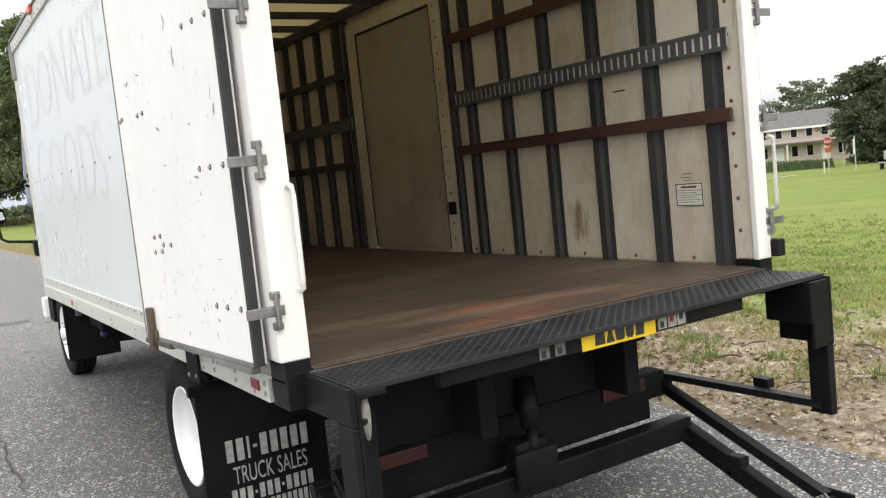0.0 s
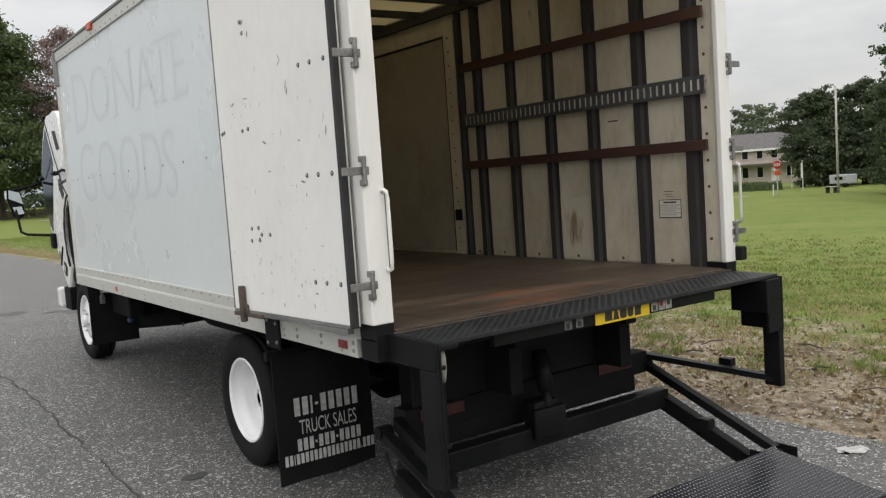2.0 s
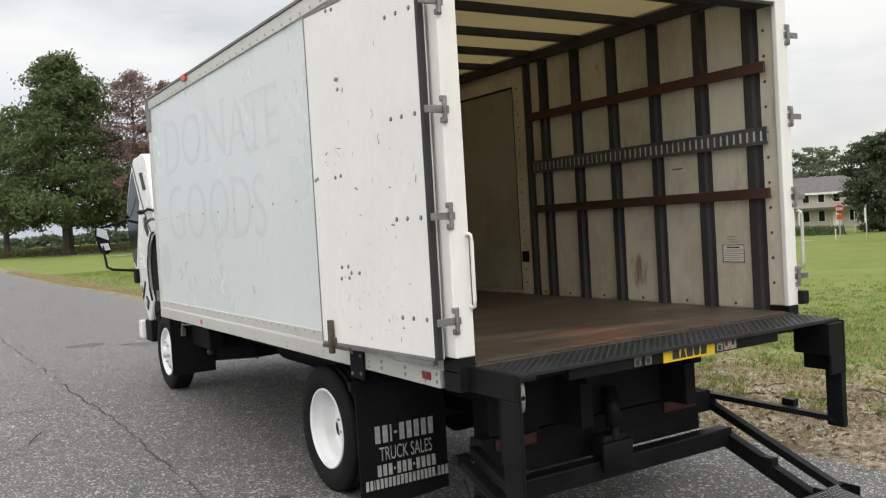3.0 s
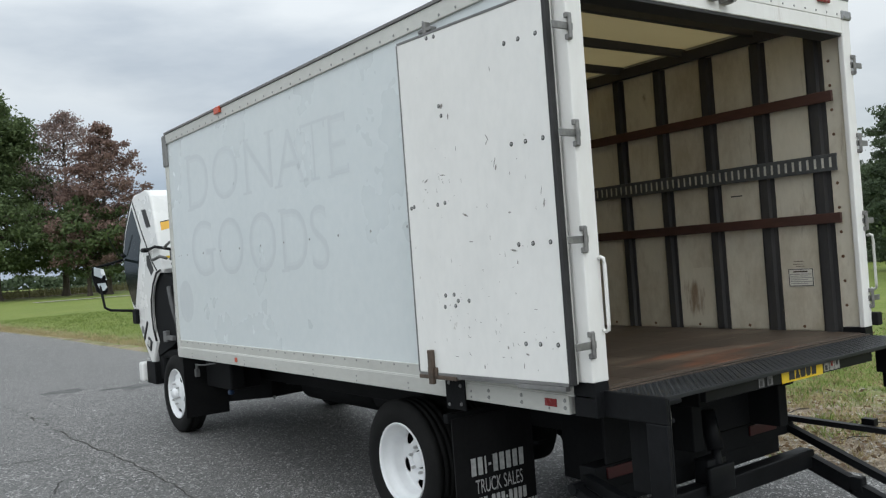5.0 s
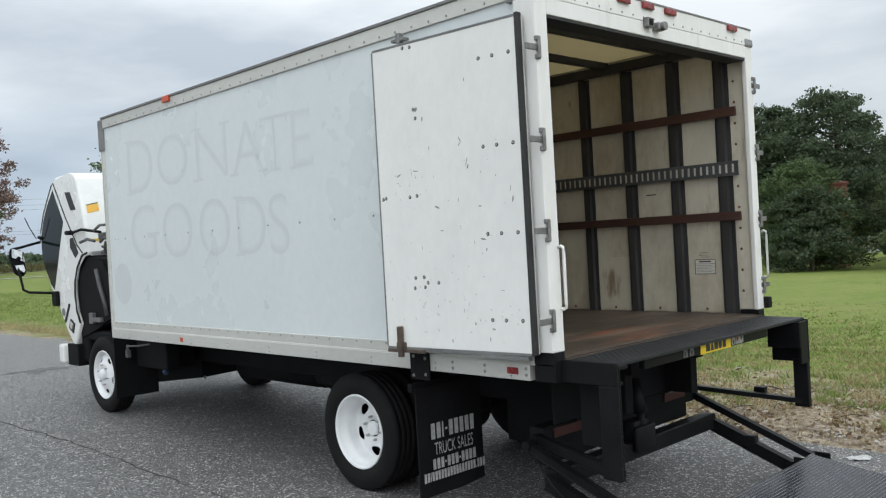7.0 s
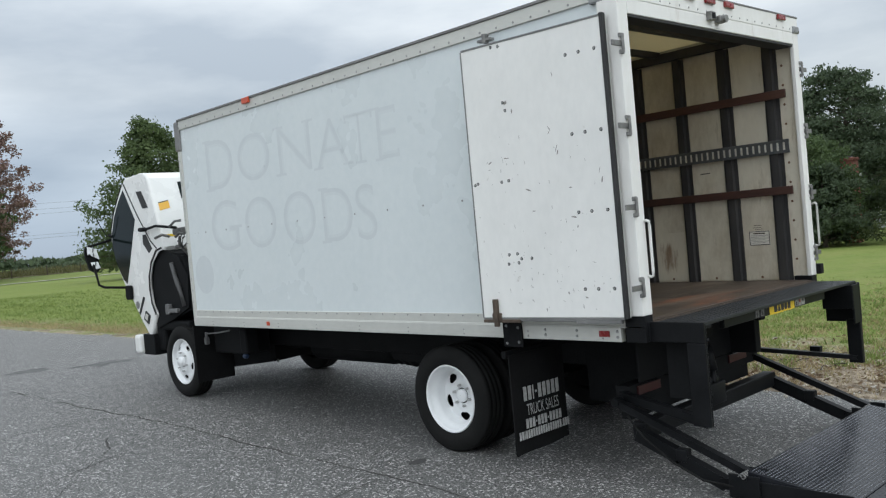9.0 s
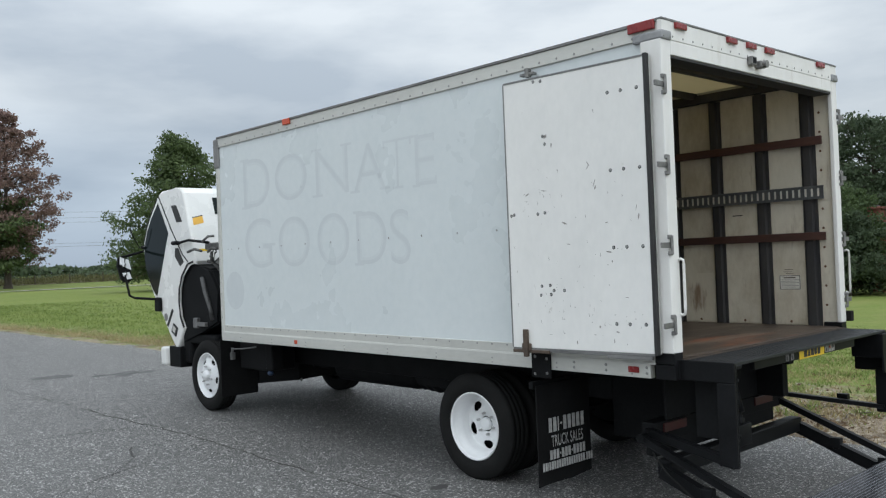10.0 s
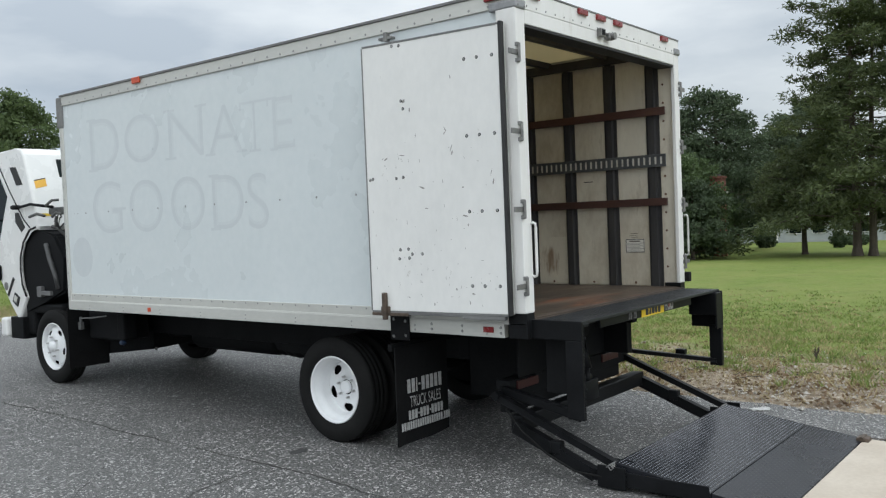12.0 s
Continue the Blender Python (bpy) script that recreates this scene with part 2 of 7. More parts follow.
_r = _nt.nodes.new("ShaderNodeMapRange")
_r.inputs["From Min"].default_value, _r.inputs["From Max"].default_value = 0.25, 1.0
_r.inputs["To Min"].default_value, _r.inputs["To Max"].default_value = 0.22, -0.30
_nt.links.new(_l.outputs["Value"], _r.inputs["Value"])
_s = _nt.nodes.new("ShaderNodeMath")
_nt.links.new(_r.outputs[0], _s.inputs[0])
_nt.links.new(noise_at(_nt, 9.0, 6, 0.65, (1, 2.2, 0.5)), _s.inputs[1])
_f = ramp_of(_nt, _s.outputs[0], [(0.50, (0, 0, 0)), (0.74, (0.85, 0.85, 0.85))])
_nt.links.new(mix_col(_nt, _f, _old, (0.22, 0.135, 0.075)), _b.inputs["Base Color"])

# floor of the box: old brown boards with a rust-orange worn patch
FLOORWOOD = mat("worn_brown_floor", (0.034, 0.026, 0.020), (0.090, 0.064, 0.047), 1.1, 0.42, 0, 24, 0.25, 0.003, (1.0, 2.2, 1), rough2=0.62)
_nt = FLOORWOOD.node_tree
_b = _nt.nodes["Principled BSDF"]
_old = _b.inputs["Base Color"].links[0].from_socket
_g = _nt.nodes.new("ShaderNodeNewGeometry")
_d = _nt.nodes.new("ShaderNodeVectorMath")
_d.operation = "SUBTRACT"
_d.inputs[1].default_value = (1.12, 0.24, 1.05)
_nt.links.new(_g.outputs["Position"], _d.inputs[0])
_k = _nt.nodes.new("ShaderNodeVectorMath")
_k.operation = "MULTIPLY"
_k.inputs[1].default_value = (1.5, 3.6, 0.0)
_nt.links.new(_d.outputs[0], _k.inputs[0])
_l = _nt.nodes.new("ShaderNodeVectorMath")
_l.operation = "LENGTH"
_nt.links.new(_k.outputs[0], _l.inputs[0])
_r = _nt.nodes.new("ShaderNodeMapRange")
_r.inputs["From Min"].default_value, _r.inputs["From Max"].default_value = 0.1, 1.3
_r.inputs["To Min"].default_value, _r.inputs["To Max"].default_value = 0.16, -0.14
_nt.links.new(_l.outputs["Value"], _r.inputs["Value"])
_s = _nt.nodes.new("ShaderNodeMath")
_nt.links.new(_r.outputs[0], _s.inputs[0])
_nt.links.new(noise_at(_nt, 2.6, 7, 0.7, (0.5, 2.0, 1)), _s.inputs[1])
_f = ramp_of(_nt, _s.outputs[0], [(0.50, (0, 0, 0)), (0.72, (0.85, 0.85, 0.85))])
_c = mix_col(_nt, _f, _old, (0.25, 0.085, 0.038))
_f = ramp_of(_nt, noise_at(_nt, 1.6, 7, 0.72, (0.45, 2.4, 1)), [(0.50, (0, 0, 0)), (0.66, (0.75, 0.75, 0.75))])
_c = mix_col(_nt, _f, _c, (0.165, 0.132, 0.100))
_f = ramp_of(_nt, noise_at(_nt, 4.5, 7, 0.75, (0.25, 4.5, 1)), [(0.60, (0, 0, 0)), (0.68, (0.7, 0.7, 0.7))])
_c = mix_col(_nt, _f, _c, (0.25, 0.205, 0.155))
_f = ramp_of(_nt, noise_at(_nt, 2.3, 6, 0.7, (1, 2, 1)), [(0.56, (0, 0, 0)), (0.70, (0.7, 0.7, 0.7))])
_nt.links.new(mix_col(_nt, _f, _c, (0.030, 0.024, 0.020)), _b.inputs["Base Color"])

# translucent roof sheet
ROOFSKIN, _nt, _b = nodes_of("translucent_roof_sheet", 0.5)
_nt.links.new(ramp_of(_nt, noise_at(_nt, 1.2), [(0.3, (0.66, 0.60, 0.44)), (0.7, (0.76, 0.70, 0.54))]), _b.inputs["Base Color"])
_t = _nt.nodes.new("ShaderNodeBsdfTranslucent")
_t.inputs["Color"].default_value = (0.60, 0.54, 0.38, 1)
_m = _nt.nodes.new("ShaderNodeMixShader")
_m.inputs[0].default_value = 0.47
_nt.links.new(_b.outputs[0], _m.inputs[1])
_nt.links.new(_t.outputs[0], _m.inputs[2])
_nt.links.new(_m.outputs[0], _nt.nodes["Material Output"].inputs["Surface"])

# tread plate: rows of raised lugs
TREAD, _nt, _b = nodes_of("black_tread_plate", 0.42, 0.0, 0.25)
_nt.links.new(ramp_of(_nt, noise_at(_nt, 6.0, 5), [(0.3, (0.010, 0.011, 0.012)), (0.7, (0.026, 0.028, 0.031))]), _b.inputs["Base Color"])
bump_to(_nt, _b, noise_at(_nt, 40, 3), 0.15, 0.002)
PLATEBLACK = mat("glossy_black_deck", (0.006, 0.007, 0.009), (0.017, 0.018, 0.022), 2.2, 0.17, 0.0, 45, 0.08, 0.001, spec=0.20)
PLATEGREY = mat("worn_dark_grey_plate", (0.008, 0.009, 0.011), (0.022, 0.023, 0.028), 2.2, 0.20, 0.0, 45, 0.08, 0.001, spec=0.20)

# asphalt: fine aggregate in a worn grey binder, sparse pale stones and dark pits
ASPHALT, _nt, _b = nodes_of("old_asphalt", 0.62)
_g = _nt.nodes.new("ShaderNodeNewGeometry")


def grains(nt, scale):
    v = nt.nodes.new("ShaderNodeTexVoronoi")
    v.inputs["Scale"].default_value = scale
    nt.links.new(_g.outputs["Position"], v.inputs["Vector"])
    k = nt.nodes.new("ShaderNodeSeparateColor")
    nt.links.new(v.outputs["Color"], k.inputs[0])
    return v, k


_c = ramp_of(_nt, noise_at(_nt, 0.35, 6, 0.6), [(0.34, (0.066, 0.066, 0.065)), (0.66, (0.124, 0.123, 0.119))])
_c = mix_col(_nt, 0.55, _c, ramp_of(_nt, noise_at(_nt, 5, 6, 0.7), [(0.36, (0.044, 0.044, 0.044)), (0.64, (0.122, 0.120, 0.116))]))
_v, _bw = grains(_nt, 165)
_c = mix_col(_nt, 0.62, _c, ramp_of(_nt, _bw.outputs[0], [(0.25, (0.024, 0.024, 0.024)), (0.85, (0.25, 0.245, 0.235))]))
_v2, _bw2 = grains(_nt, 105)
_c = mix_col(_nt, ramp_of(_nt, _bw2.outputs[2], [(0.93, (0, 0, 0)), (0.945, (1, 1, 1))]), _c, (0.52, 0.51, 0.49))
_c = mix_col(_nt, ramp_of(_nt, _bw2.outputs[1], [(0.84, (0, 0, 0)), (0.88, (0.85, 0.85, 0.85))]), _c, (0.026, 0.026, 0.026))
_v3, _bw3 = grains(_nt, 60)
_c = mix_col(_nt, ramp_of(_nt, _bw3.outputs[0], [(0.955, (0, 0, 0)), (0.965, (1, 1, 1))]), _c, (0.42, 0.41, 0.395))
_nt.links.new(_c, _b.inputs["Base Color"])
bump_to(_nt, _b, _v2.outputs["Distance"], 0.7, 0.006)
CRACK = mat("dark_crack", (0.036, 0.036, 0.035), (0.078, 0.076, 0.072), 6, 0.9, fine=50)
SILT = mat("sandy_crack_silt", (0.075, 0.074, 0.071), (0.185, 0.178, 0.163), 9, 0.9, fine=70, lo=0.42, hi=0.6)
PATCHSPOT = mat("worn_dark_patch", (0.060, 0.060, 0.060), (0.13, 0.129, 0.126), 9, 0.8, fine=60, lo=0.42, hi=0.58)
CAPGREY = mat("cast_grey_cap", (0.20, 0.205, 0.21), (0.34, 0.345, 0.35), 12, 0.45, 0.4, 50, 0.15)
OILSPOT = mat("oil_stain", (0.040, 0.040, 0.040), (0.065, 0.064, 0.062), 8, 0.7, fine=60)

# ground: mown grass, with a bare gravelly strip along the road
GROUND, _nt, _b = nodes_of("grass_and_gravel", 0.9, 0, 0.2)
_g = _nt.nodes.new("ShaderNodeNewGeometry")
_s = _nt.nodes.new("ShaderNodeSeparateXYZ")
_nt.links.new(_g.outputs["Position"], _s.inputs[0])
_grass = ramp_of(_nt, noise_at(_nt, 0.16, 6, 0.62), [(0.30, (0.125, 0.185, 0.034)), (0.52, (0.170, 0.230, 0.046)), (0.74, (0.265, 0.270, 0.085))])
_grass = mix_col(_nt, 0.5, _grass, ramp_of(_nt, noise_at(_nt, 7, 6, 0.75), [(0.3, (0.060, 0.100, 0.018)), (0.7, (0.215, 0.250, 0.065))]))
_grass = mix_col(_nt, ramp_of(_nt, noise_at(_nt, 0.55, 7, 0.7, (0.6, 1.5, 1)), [(0.42, (0, 0, 0)), (0.66, (0.36, 0.36, 0.36))]), _grass, (0.235, 0.215, 0.085))
_grass = mix_col(_nt, ramp_of(_nt, noise_at(_nt, 1.1, 7, 0.7, (0.7, 1.3, 1)), [(0.52, (0, 0, 0)), (0.70, (0.40, 0.40, 0.40))]), _grass, (0.055, 0.095, 0.02))
_dirt = ramp_of(_nt, noise_at(_nt, 14, 8, 0.8), [(0.32, (0.075, 0.056, 0.040)), (0.50, (0.30, 0.245, 0.175)), (0.68, (0.60, 0.53, 0.42))])
_dirt = mix_col(_nt, ramp_of(_nt, noise_at(_nt, 1.7, 8, 0.75, (1, 0.7, 1)), [(0.46, (0, 0, 0)), (0.60, (0.8, 0.8, 0.8))]), _dirt, ramp_of(_nt, noise_at(_nt, 30, 4, 0.7), [(0.35, (0.045, 0.032, 0.022)), (0.65, (0.17, 0.125, 0.085))]))
_a = _nt.nodes.new("ShaderNodeMapRange")
_a.inputs["From Min"].default_value, _a.inputs["From Max"].default_value = 3.0, 8.5
_a.inputs["To Min"].default_value, _a.inputs["To Max"].default_value = 0.32, -0.16
_nt.links.new(_s.outputs[0], _a.inputs["Value"])
_n = _nt.nodes.new("ShaderNodeMath")
_nt.links.new(_a.outputs[0], _n.inputs[0])
_nt.links.new(noise_at(_nt, 1.6, 9, 0.82), _n.inputs[1])
_y = _nt.nodes.new("ShaderNodeMapRange")
_y.inputs["From Min"].default_value, _y.inputs["From Max"].default_value = 7.0, 13.0
_y.inputs["To Min"].default_value, _y.inputs["To Max"].default_value = 0.0, -0.24
_nt.links.new(_s.outputs[1], _y.inputs["Value"])
_n2 = _nt.nodes.new("ShaderNodeMath")
_nt.links.new(_n.outputs[0], _n2.inputs[0])
_nt.links.new(_y.outputs[0], _n2.inputs[1])
_f = ramp_of(_nt, _n2.outputs[0], [(0.43, (0, 0, 0)), (0.60, (1, 1, 1))])
_nt.links.new(mix_col(_nt, _f, _grass, _dirt), _b.inputs["Base Color"])
bump_to(_nt, _b, noise_at(_nt, 22, 5, 0.8), 0.8, 0.03)


def leaf_mat(name, dark, light):
    m, nt, b = nodes_of(name, 0.6, 0, 0.25)
    g = nt.nodes.new("ShaderNodeNewGeometry")
    c = ramp_of(nt, g.outputs["Random Per Island"], [(0.0, dark), (1.0, light)])
    c = mix_col(nt, ramp_of(nt, noise_at(nt, 0.7, 4), [(0.35, (0, 0, 0)), (0.65, (1, 1, 1))]), c, mix_col(nt, 0.5, c, light))
    nt.links.new(c, b.inputs["Base Color"])
    t = nt.nodes.new("ShaderNodeBsdfTranslucent")
    nt.links.new(c, t.inputs["Color"])
    mx = nt.nodes.new("ShaderNodeMixShader")
    mx.inputs[0].default_value = 0.35
    nt.links.new(b.outputs[0], mx.inputs[1])
    nt.links.new(t.outputs[0], mx.inputs[2])
    nt.links.new(mx.outputs[0], nt.nodes["Material Output"].inputs["Surface"])
    return m


LEAF = leaf_mat("oak_leaves", (0.054, 0.084, 0.038), (0.126, 0.168, 0.068))
LEAFDARK = leaf_mat("dark_leaves", (0.050, 0.074, 0.044), (0.098, 0.130, 0.072))
# paler and greyer than the near leaves: distance haze mixed into the colour
LEAFHAZED = leaf_mat("hazed_far_leaves", (0.085, 0.112, 0.072), (0.150, 0.182, 0.115))
LEAFMID = leaf_mat("lawn_edge_leaves", (0.058, 0.080, 0.048), (0.108, 0.138, 0.080))
LEAFPINE = leaf_mat("needle_foliage", (0.046, 0.066, 0.032), (0.112, 0.135, 0.056))
LEAFRED = leaf_mat("copper_leaves", (0.125, 0.082, 0.070), (0.275, 0.185, 0.160))
LEAFPINK = leaf_mat("thin_pinkish_leaves", (0.16, 0.115, 0.105), (0.30, 0.225, 0.205))
LEAFSHRUB = leaf_mat("shrub_leaves", (0.055, 0.088, 0.036), (0.110, 0.152, 0.062))
TALLGRASS = leaf_mat("tall_field_grass", (0.075, 0.080, 0.030), (0.150, 0.145, 0.062))
BLADE = leaf_mat("grass_blades", (0.060, 0.112, 0.021), (0.245, 0.300, 0.085))
DRYBLADE = leaf_mat("dry_grass_blades", (0.17, 0.13, 0.065), (0.44, 0.37, 0.20))
LITTER = leaf_mat("brown_litter", (0.085, 0.055, 0.034), (0.26, 0.18, 0.11))
BARK = mat("bark", (0.045, 0.036, 0.028), (0.095, 0.078, 0.062), 3, 0.9, 0, 18, 0.6, 0.03, (1, 1, 0.25))
STONE = mat("gravel_stones", (0.24, 0.22, 0.19), (0.52, 0.49, 0.44), 9, 0.85, 0, 60, 0.3)


# ---- builders ----
def smooth(e0, e1, v):
    t = max(0.0, min(1.0, (v - e0) / (e1 - e0)))
    return t * t * (3 - 2 * t)


def finish(name, me, material, parent=None, label="", soft=False):
    me.materials.append(material)
    if soft:
        me.polygons.foreach_set("use_smooth", [True] * len(me.polygons))
    ob = new(name, me)
    if parent is not None:
        ob.parent = parent
        if parent.type == "EMPTY":
            ob.matrix_parent_inverse = Matrix.Translation(-parent.location)
    if label:
        ob["label"] = label
    return ob


SINGLES = {"rivets": "rivet", "screws": "screw", "bolts": "bolt", "bolt_row": "bolt", "bolt_holes": "bolt_hole", "wheel_nuts": "wheel_nut", "bolt_rings": "bolt_ring", "chain_links": "chain_link"}


def one_by_one(name, bm, material, parent):
    """Links every loose piece of a bmesh as an object of its own."""
    left = set(bm.verts)
    for first in list(bm.verts):
        if first not in left:
            continue
        left.discard(first)
        piece, todo = set(), [first]
        while todo:
            v = todo.pop()
            piece.add(v)
            for e in v.link_edges:
                o = e.other_vert(v)
                if o in left:
                    left.discard(o)
                    todo.append(o)
        order = sorted(piece, key=lambda v: v.index)
        at = {v: i for i, v in enumerate(order)}
        me = bpy.data.meshes.new(name)
        me.from_pydata([v.co[:] for v in order], [], [[at[v] for v in f.verts] for f in sorted({f for v in order for f in v.link_faces}, key=lambda f: f.index)])
        finish(name, me, material, parent)
    bm.free()


def part(name, bm, material, parent=None, label="", soft=False):
    """Links a bmesh as one mesh object under a thing or a part."""
    if name in SINGLES:
        bmesh.ops.recalc_face_normals(bm, faces=bm.faces)
        bm.verts.index_update()
        bm.faces.index_update()
        return one_by_one(SINGLES[name], bm, material, parent)
    bmesh.ops.recalc_face_normals(bm, faces=bm.faces)
    me = bpy.data.meshes.new(name)
    bm.to_mesh(me)
    bm.free()
    return finish(name, me, material, parent, label, soft)


def thing(name, at, label, category, group=""):
    ob = new(name)
    ob.empty_display_size = 0.2
    ob.location = at
    return tagged(ob, label, category, group)


def box(bm, x0, x1, y0, y1, z0, z1, bevel=0.0):
    r = bmesh.ops.create_cube(bm, size=1.0)
    c = Vector(((x0 + x1) / 2, (y0 + y1) / 2, (z0 + z1) / 2))
    for v in r["verts"]:
        v.co = Vector((v.co.x * (x1 - x0), v.co.y * (y1 - y0), v.co.z * (z1 - z0))) + c
    if bevel:
        es = list({e for v in r["verts"] for e in v.link_edges})
        bmesh.ops.bevel(bm, geom=es, offset=bevel, segments=2, profile=0.5, affect="EDGES")


def each(name, dims, material, parent, label="", bevel=0.004):
    """A part of its own for every box."""
    return [boxes(name, [d], material, parent, label, bevel) for d in dims]


def boxes(name, dims, material, parent, label="", bevel=0.004):
    bm = bmesh.new()
    for d in dims:
        box(bm, *d, bevel=bevel)
    return part(name, bm, material, parent, label)


def frame_of(p0, p1):
    d = (Vector(p1) - Vector(p0)).normalized()
    up = Vector((0, 0, 1)) if abs(d.z) < 0.95 else Vector((1, 0, 0))
    s = d.cross(up).normalized()
    return d, s, s.cross(d)


def bar(bm, p0, p1, w, h, bevel=0.004):
    """A square bar from p0 to p1, w across and h high."""
    d, s, u = frame_of(p0, p1)
    n = (Vector(p1) - Vector(p0)).length
    r = bmesh.ops.create_cube(bm, size=1.0)
    mid = (Vector(p0) + Vector(p1)) / 2
    for v in r["verts"]:
        v.co = mid + d * (v.co.x * n) + s * (v.co.y * w) + u * (v.co.z * h)
    if bevel:
        bmesh.ops.bevel(bm, geom=list({e for v in r["verts"] for e in v.link_edges}), offset=bevel, segments=1, affect="EDGES")


def tube(bm, pts, r, seg=10, r_end=None):
    """A round tube through points."""
    rings = []
    for i, p in enumerate(pts):
        a, b = pts[max(0, i - 1)], pts[min(len(pts) - 1, i + 1)]
        d, s, u = frame_of(a, b)
        k = r if r_end is None else r + (r_end - r) * i / (len(pts) - 1)
        rings.append([bm.verts.new(Vector(p) + (s * math.cos(2 * math.pi * j / seg) + u * math.sin(2 * math.pi * j / seg)) * k) for j in range(seg)])
    for a, b in zip(rings, rings[1:]):
        for j in range(seg):
            bm.faces.new((a[j], a[(j + 1) % seg], b[(j + 1) % seg], b[j]))
    bm.faces.new(rings[0][::-1])
    bm.faces.new(rings[-1])


def lathe(bm, profile, centre, seg=48, axis="x"):
    """Turns a profile of (along the axis, radius) round an axis through centre."""
    cx, cy, cz = centre
    rings = []
    for a, r in profile:
        ring = []
        for j in range(seg):
            w = 2 * math.pi * j / seg
            ring.append(bm.verts.new((cx + a, cy + r * math.cos(w), cz + r * math.sin(w)) if axis == "x" else (cx + r * math.cos(w), cy + r * math.sin(w), cz + a)))
        rings.append(ring)
    for a, b in zip(rings, rings[1:]):
        for j in range(seg):
            bm.faces.new((a[j], a[(j + 1) % seg], b[(j + 1) % seg], b[j]))
    return rings


def dome(bm, p, n, r, flat=0.5, seg=6):
    """A small rivet head at p, facing n."""
    n = Vector(n).normalized()
    s = n.cross(Vector((0.3, 0.5, 0.81))).normalized()
    u = n.cross(s)
    base = [bm.verts.new(Vector(p) + (s * math.cos(2 * math.pi * j / seg) + u * math.sin(2 * math.pi * j / seg)) * r) for j in range(seg)]
    mid = [bm.verts.new(Vector(p) + n * r * flat + (s * math.cos(2 * math.pi * j / seg) + u * math.sin(2 * math.pi * j / seg)) * r * 0.7) for j in range(seg)]
    for j in range(seg):
        bm.faces.new((base[j], base[(j + 1) % seg], mid[(j + 1) % seg], mid[j]))
    bm.faces.new(mid)


def prism(bm, outline, x0, x1, inset=0.0):
    """A side outline of (y, z) carried from x0 to x1."""
    a = [bm.verts.new((x0, y, z)) for y, z in outline]
    b = [bm.verts.new((x1, y, z)) for y, z in outline]
    n = len(outline)
    for i in range(n):
        bm.faces.new((a[i], a[(i + 1) % n], b[(i + 1) % n], b[i]))
    return bm.faces.new(a), bm.faces.new(b)


def words(name, text, place, material, parent, thick=0.0012, thin=0.0, label=""):
    """Lettering in the built-in font, fitted between corners; place(u, v, w) takes 0..1 across, 0..1 up and the depth."""
    cu = bpy.data.curves.new(name, "FONT")
    cu.body, cu.offset, cu.resolution_u = text, thin, 8
    tmp = new(name + "_shape", cu)
    me = bpy.data.meshes.new_from_object(tmp.evaluated_get(bpy.context.evaluated_depsgraph_get()))
    bpy.data.objects.remove(tmp)
    bpy.data.curves.remove(cu)
    xs = [v.co.x for v in me.vertices]
    ys = [v.co.y for v in me.vertices]
    lo, hi, bo, to = min(xs), max(xs), min(ys), max(ys)
    bm = bmesh.new()
    bm.from_mesh(me)
    bpy.data.meshes.remove(me)
    for v in bm.verts:
        v.co = place((v.co.x - lo) / (hi - lo), (v.co.y - bo) / (to - bo), thick)
    return part(name, bm, material, parent, label)


# ---- ground and road ----
def road_rise(y):
    """The road climbs a little past the rear wheels."""
    return 0.05 * smooth(2.6, 6.2, y)


def ground_height(x, y):
    ang = math.degrees(math.atan2(y + 3, x + 4))
    dip = 2.2 * (1 - math.exp(-max(0.0, x - 4) / 30)) * (1 - smooth(45, 60, ang)) * (1 if x > -4 else 0)
    rise = 0.35 * smooth(75, 110, y)
    under = -0.06 * (1 - smooth(2.75, 3.15, x)) if -16 < x < 3.3 else 0
    return -dip + rise + under + road_rise(y)


def spaced(lo, hi, near_lo, near_hi, step, grow):
    """Grid lines, close together between near_lo and near_hi and ever wider beyond."""
    v = list(np.arange(near_lo, near_hi + 1e-6, step))
    s, a = step, near_hi
    while a < hi:
        s *= grow
        a += s
        v.append(min(a, hi))
    s, a = step, near_lo
    while a > lo:
        s *= grow
        a -= s
        v.insert(0, max(a, lo))
    return v


def build_ground():
    xs, ys = spaced(-2500, 2500, 2.4, 12.0, 0.16, 1.12), spaced(-2500, 2500, -4.0, 12.0, 0.2, 1.12)
    verts = []
    for y in ys:
        for x in xs:
            z = ground_height(x, y)
            if 2.7 < x < 40 and -10 < y < 40:
                z += (noise.noise((x * 1.7, y * 1.7, 0)) * 0.03 + noise.noise((x * 6, y * 6, 3)) * 0.012) * smooth(2.9, 3.6, x)
            verts.append((x, y, z))
    n = len(xs)
    faces = [(j * n + i, j * n + i + 1, (j + 1) * n + i + 1, (j + 1) * n + i) for j in range(len(ys) - 1) for i in range(n - 1)]
    me = bpy.data.meshes.new("ground")
    me.from_pydata(verts, [], faces)
    return tagged(finish("ground", me, GROUND, soft=True), "mown grass falling away from a gravelly road edge", "ground", kind="structure")


def road_edge(y):
    return 2.98 + 0.10 * noise.noise((0, y * 0.9, 0)) + 0.06 * noise.noise((1, y * 3.1, 0)) + 0.16 * smooth(1, 5, y) + 0.22 * smooth(6, 13, y) - 0.5 * smooth(18, 38, y)


